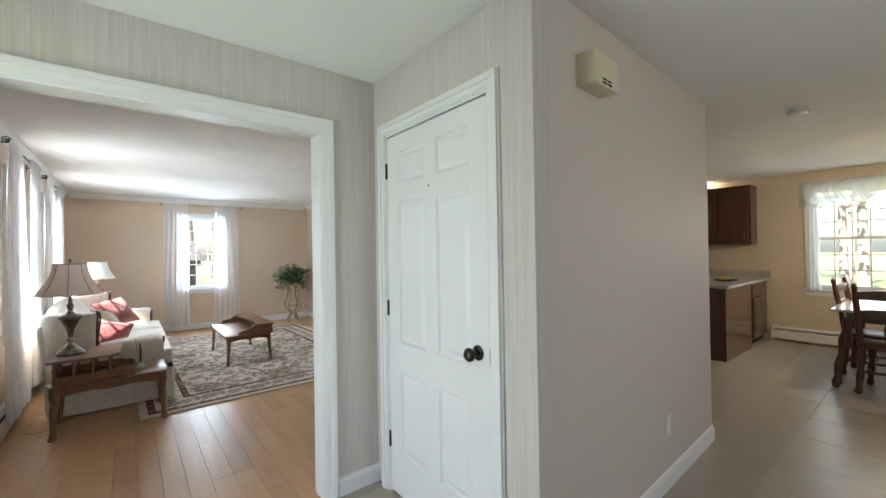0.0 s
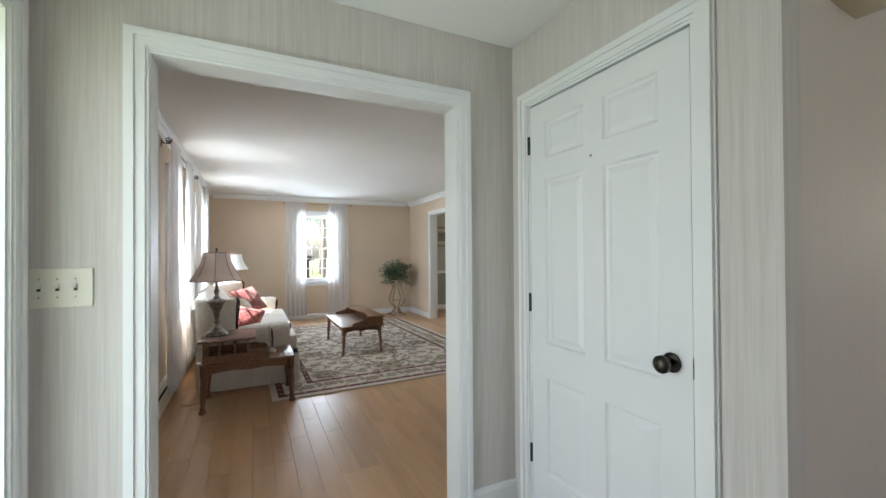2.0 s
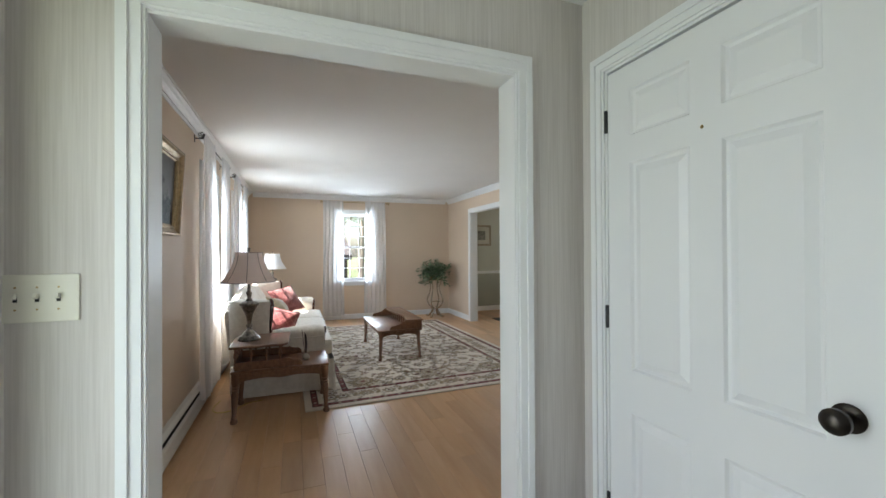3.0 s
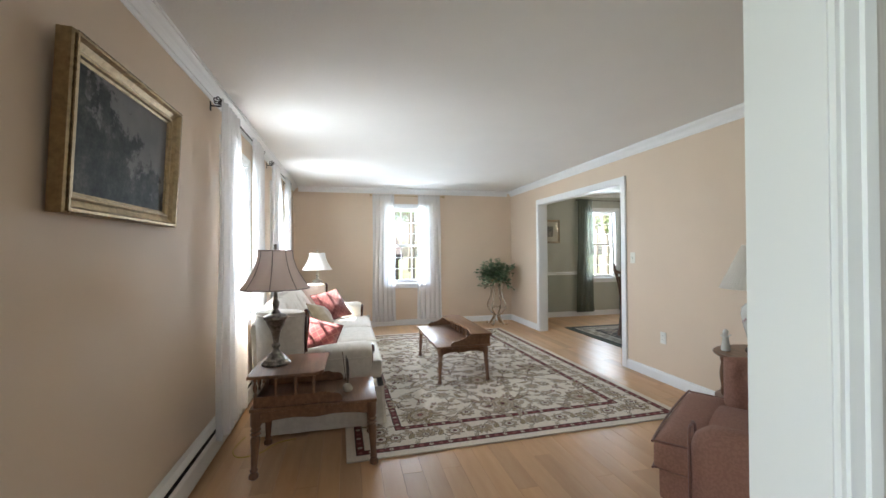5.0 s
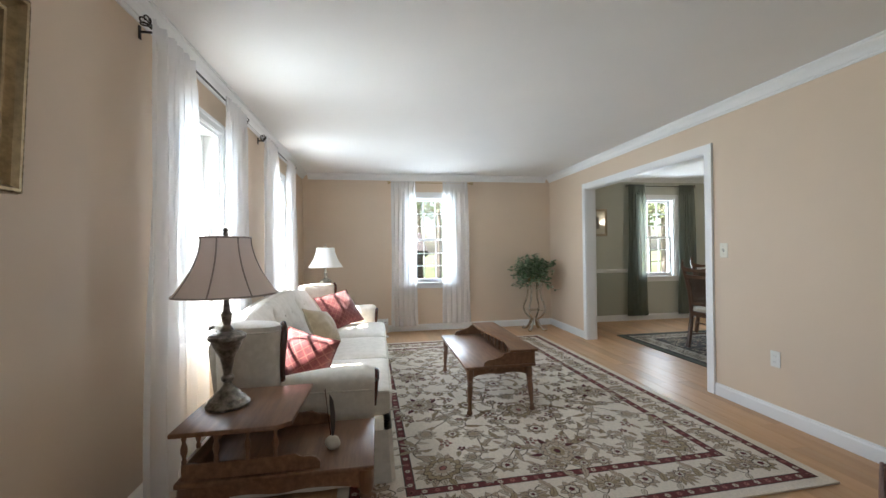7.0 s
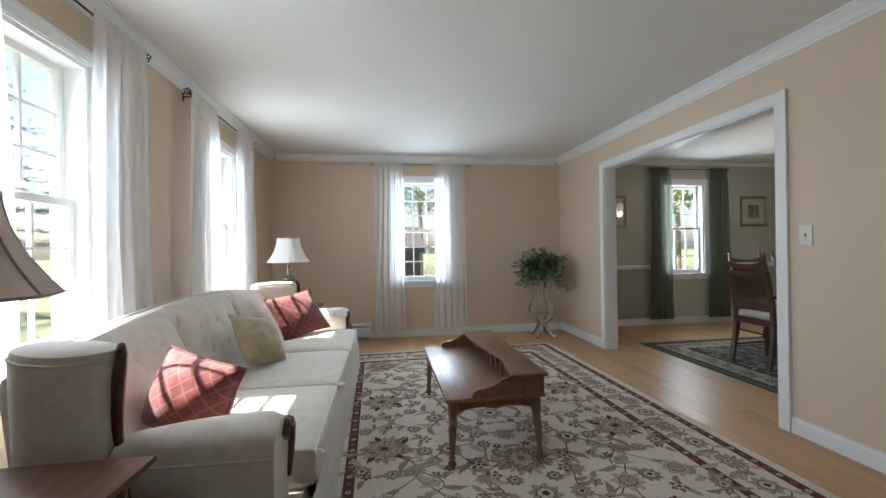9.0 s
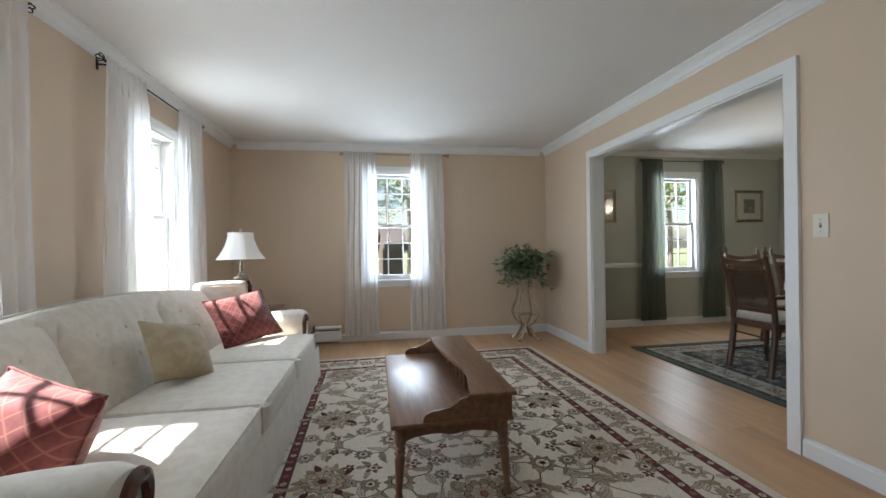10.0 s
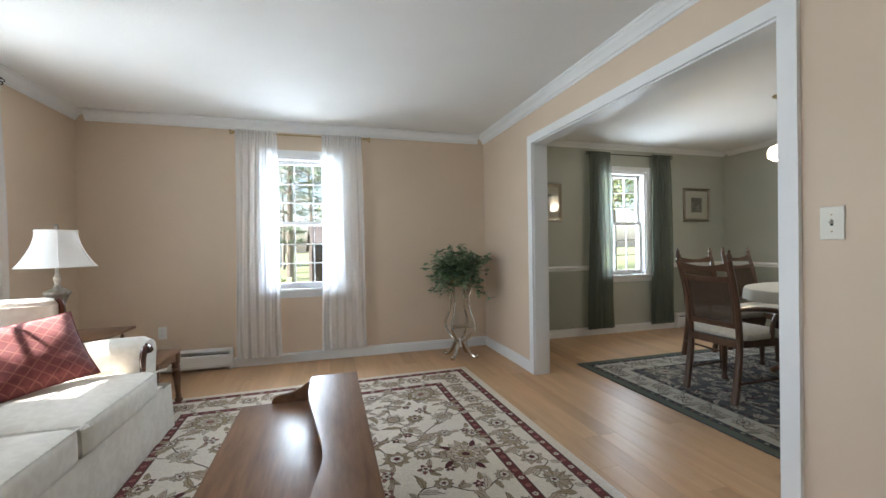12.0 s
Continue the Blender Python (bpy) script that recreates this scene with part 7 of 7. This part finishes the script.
def pine(at, height, reach, seed, label):
    """A white pine: tapered trunk, drooping tiers of boughs, tufts of long needles."""
    r = random.Random(seed)
    t = thing("pine_tree", at, label, "tree", "pines beside the house")
    trunk = bmesh.new()
    tube(spline([(0, 0, -0.6), (0.05, 0.02, height * 0.5), (0, 0, height)], 6), 0.16, 8, trunk, lambda u: 1.1 - 0.95 * u)
    coords_, faces_ = [], []
    z = 1.3
    while z < height * 0.95:
        for k in range(5):
            a = 2 * math.pi * (k + r.random()) / 5
            n = reach * (1.05 - z / height) * r.uniform(0.75, 1.1)
            pts = [Vector((n * u * math.cos(a + 0.2 * u), n * u * math.sin(a + 0.2 * u), z + 0.25 * n * u - 0.22 * n * u * u)) for u in (0, 0.3, 0.6, 0.85, 1.0)]
            tube(pts, 0.03, 5, trunk, lambda u: 1.1 - 0.8 * u)
            for _ in range(int(26 * n)):
                u = r.uniform(0.25, 1.02)
                c = Vector((n * u * math.cos(a + 0.2 * u), n * u * math.sin(a + 0.2 * u), z + 0.25 * n * u - 0.22 * n * u * u)) + Vector((r.gauss(0, 0.16), r.gauss(0, 0.16), r.gauss(0, 0.05)))
                for _ in range(7):
                    d = Vector((math.cos(a) + r.gauss(0, 0.8), math.sin(a) + r.gauss(0, 0.8), r.gauss(0.1, 0.5))).normalized() * r.uniform(0.12, 0.22)
                    s_ = d.cross(Vector((r.gauss(0, 1), r.gauss(0, 1), 1))).normalized() * 0.008
                    i = len(coords_)
                    coords_.extend((c - s_, c + s_, c + d))
                    faces_.append((i, i + 1, i + 2))
        z += r.uniform(0.38, 0.55)
    part("trunk", trunk, BARK, t, "", True)
    me = bpy.data.meshes.new("needles")
    me.from_pydata([tuple(c) for c in coords_], [], faces_)
    me.materials.append(NEEDLE)
    o = new("needles", me)
    o.parent = t
    o["kind"] = "stuff"
    return t


NEEDLE = paint("pine_needles", (0.075, 0.125, 0.075), 0.5, 0.35, 0.0)
pine(pose(-9.5, 12.5, 0), 9.0, 3.2, 71, "green white pine with drooping boughs")
pine(pose(-10.5, 17.0, 0), 10.0, 3.4, 72, "green white pine with drooping boughs")
pine(pose(0.4, 25.0, 0), 10.0, 3.2, 73, "green white pine beyond the lawn")
bush(pose(1.0, 13.2, -0.6), 1.5, 1500, 8, "pale green flowering bush outside the window")
bush(pose(2.3, 12.6, -0.6), 1.25, 1200, 9, "pale green flowering bush outside the window")
bush(pose(13.0, 2.6, -0.6), 0.9, 600, 10, "green garden bush outside the kitchen")
bush(pose(10.5, 15.0, -0.6), 0.8, 500, 11, "green garden bush outside the dining room")


def house(name, at, w, d, h, rise, wall_mat, roof_mat, label, wins):
    """A gabled building; local front faces -y."""
    b = thing(name, at, label, "house")
    part("wall", boxes((-w / 2, w / 2, 0, d, -0.6, h)), wall_mat, b)
    part("roof", prism([(-0.4, h - 0.05), (d / 2, h + rise), (d + 0.4, h - 0.05), (d + 0.4, h + 0.1), (d / 2, h + rise + 0.18), (-0.4, h + 0.1)], -w / 2 - 0.05 * w, w / 2 + 0.05 * w, "x"), roof_mat, b)
    part("gable", prism([(0, h), (d, h), (d / 2, h + rise)], -w / 2 + 0.01, w / 2 - 0.01, "x"), wall_mat, b)
    for x, z in wins:
        win = part("window", boxes((x - 0.45, x + 0.45, -0.05, -0.0005, z, z + 1.2)), WHITE, b)
        part("pane", boxes((x - 0.38, x + 0.38, -0.06, -0.0505, z + 0.07, z + 1.13)), SHADOW_BLACK, win)
    return b


house("shed", pose(2.04, 14.0, 0, 0, 0, 8), 0.5, 0.6, 1.12, 0.42, paint("brown_stained_boards", (0.06, 0.045, 0.038), 0.8, 0.2), paint("dark_shingle", (0.06, 0.052, 0.05), 0.9, 0.3), "small dark brown garden well house with a gabled roof", [])
house("neighbor_house", pose(-6.0, 44.0, 0, 0, 0, 40), 10.0, 7.0, 3.2, 2.2, paint("pale_siding", (0.62, 0.58, 0.55), 0.7), paint("grey_shingle", (0.30, 0.26, 0.25), 0.9, 0.2), "pale-sided neighbouring house with a grey roof", [(-2.5, 1.0), (0.5, 1.0), (2.8, 1.0)])


# ---- floors, laid piece by piece ----
def planks(parent, x0, x1, y0, y1, pitch=0.118):
    rng = random.Random(11)
    shared = {}
    x, i = x0, 0
    while x < x1 - 0.005:
        w = min(pitch, x1 - x)
        y = y0
        first = True
        while y < y1 - 0.01:
            n = rng.choice((0.6, 0.9, 1.2, 1.5)) if not first else rng.choice((0.3, 0.6, 0.9, 1.2))
            first = False
            n = n if y1 - (y + n) > 0.15 else y1 - y
            key = (round(n, 3), round(w, 3))
            if key not in shared:
                bm = bmesh.new()
                box(bm, 0.0004, w - 0.0004, 0.0005, n - 0.0005, -0.018, 0, bevel=0.0007, segments=1)
                shared[key] = mesh_of("plank", bm, OAK)
            o = new("plank", shared[key])
            o.location = (x, y, 0)
            o.parent = parent
            y += n
        x += w


def tiles(parent, cells, size=0.46):
    bm = bmesh.new()
    box(bm, 0.0012, size - 0.0012, 0.0012, size - 0.0012, -0.008, 0, bevel=0.0012, segments=1)
    me = mesh_of("tile", bm, TILE)
    for x, y in cells:
        o = new("tile", me)
        o.location = (x, y, 0)
        o.parent = parent


floor_living = structure("floor", boxes((W_OUT, 3.92, 3.105, 9.71, -0.12, -0.0195)), SUBFLOOR, "honey maple strip floor with a satin finish", "floor")
planks(floor_living, 0.0, 3.92, 3.105, 9.55)
floor_dining = structure("floor_dining", boxes((3.92, 7.62, 4.8, 9.71, -0.12, -0.0195)), SUBFLOOR, "honey maple strip floor with a satin finish", "floor")
planks(floor_dining, 3.92, 7.5, 4.9, 9.55)
floor_hall = structure("floor_hall", boxes((-0.06, 8.34, -1.7, 3.105, -0.12, -0.002), (3.92, 8.34, 3.105, 4.7, -0.12, -0.002)), GROUT, "beige square-tiled hall and kitchen floor", "floor")
tiles(floor_hall, [(-0.06 + 0.46 * i, -1.6 + 0.46 * j) for i in range(18) for j in range(10)] + [(4.08 + 0.46 * i, 3.0 + 0.46 * j) for i in range(9) for j in range(4)])
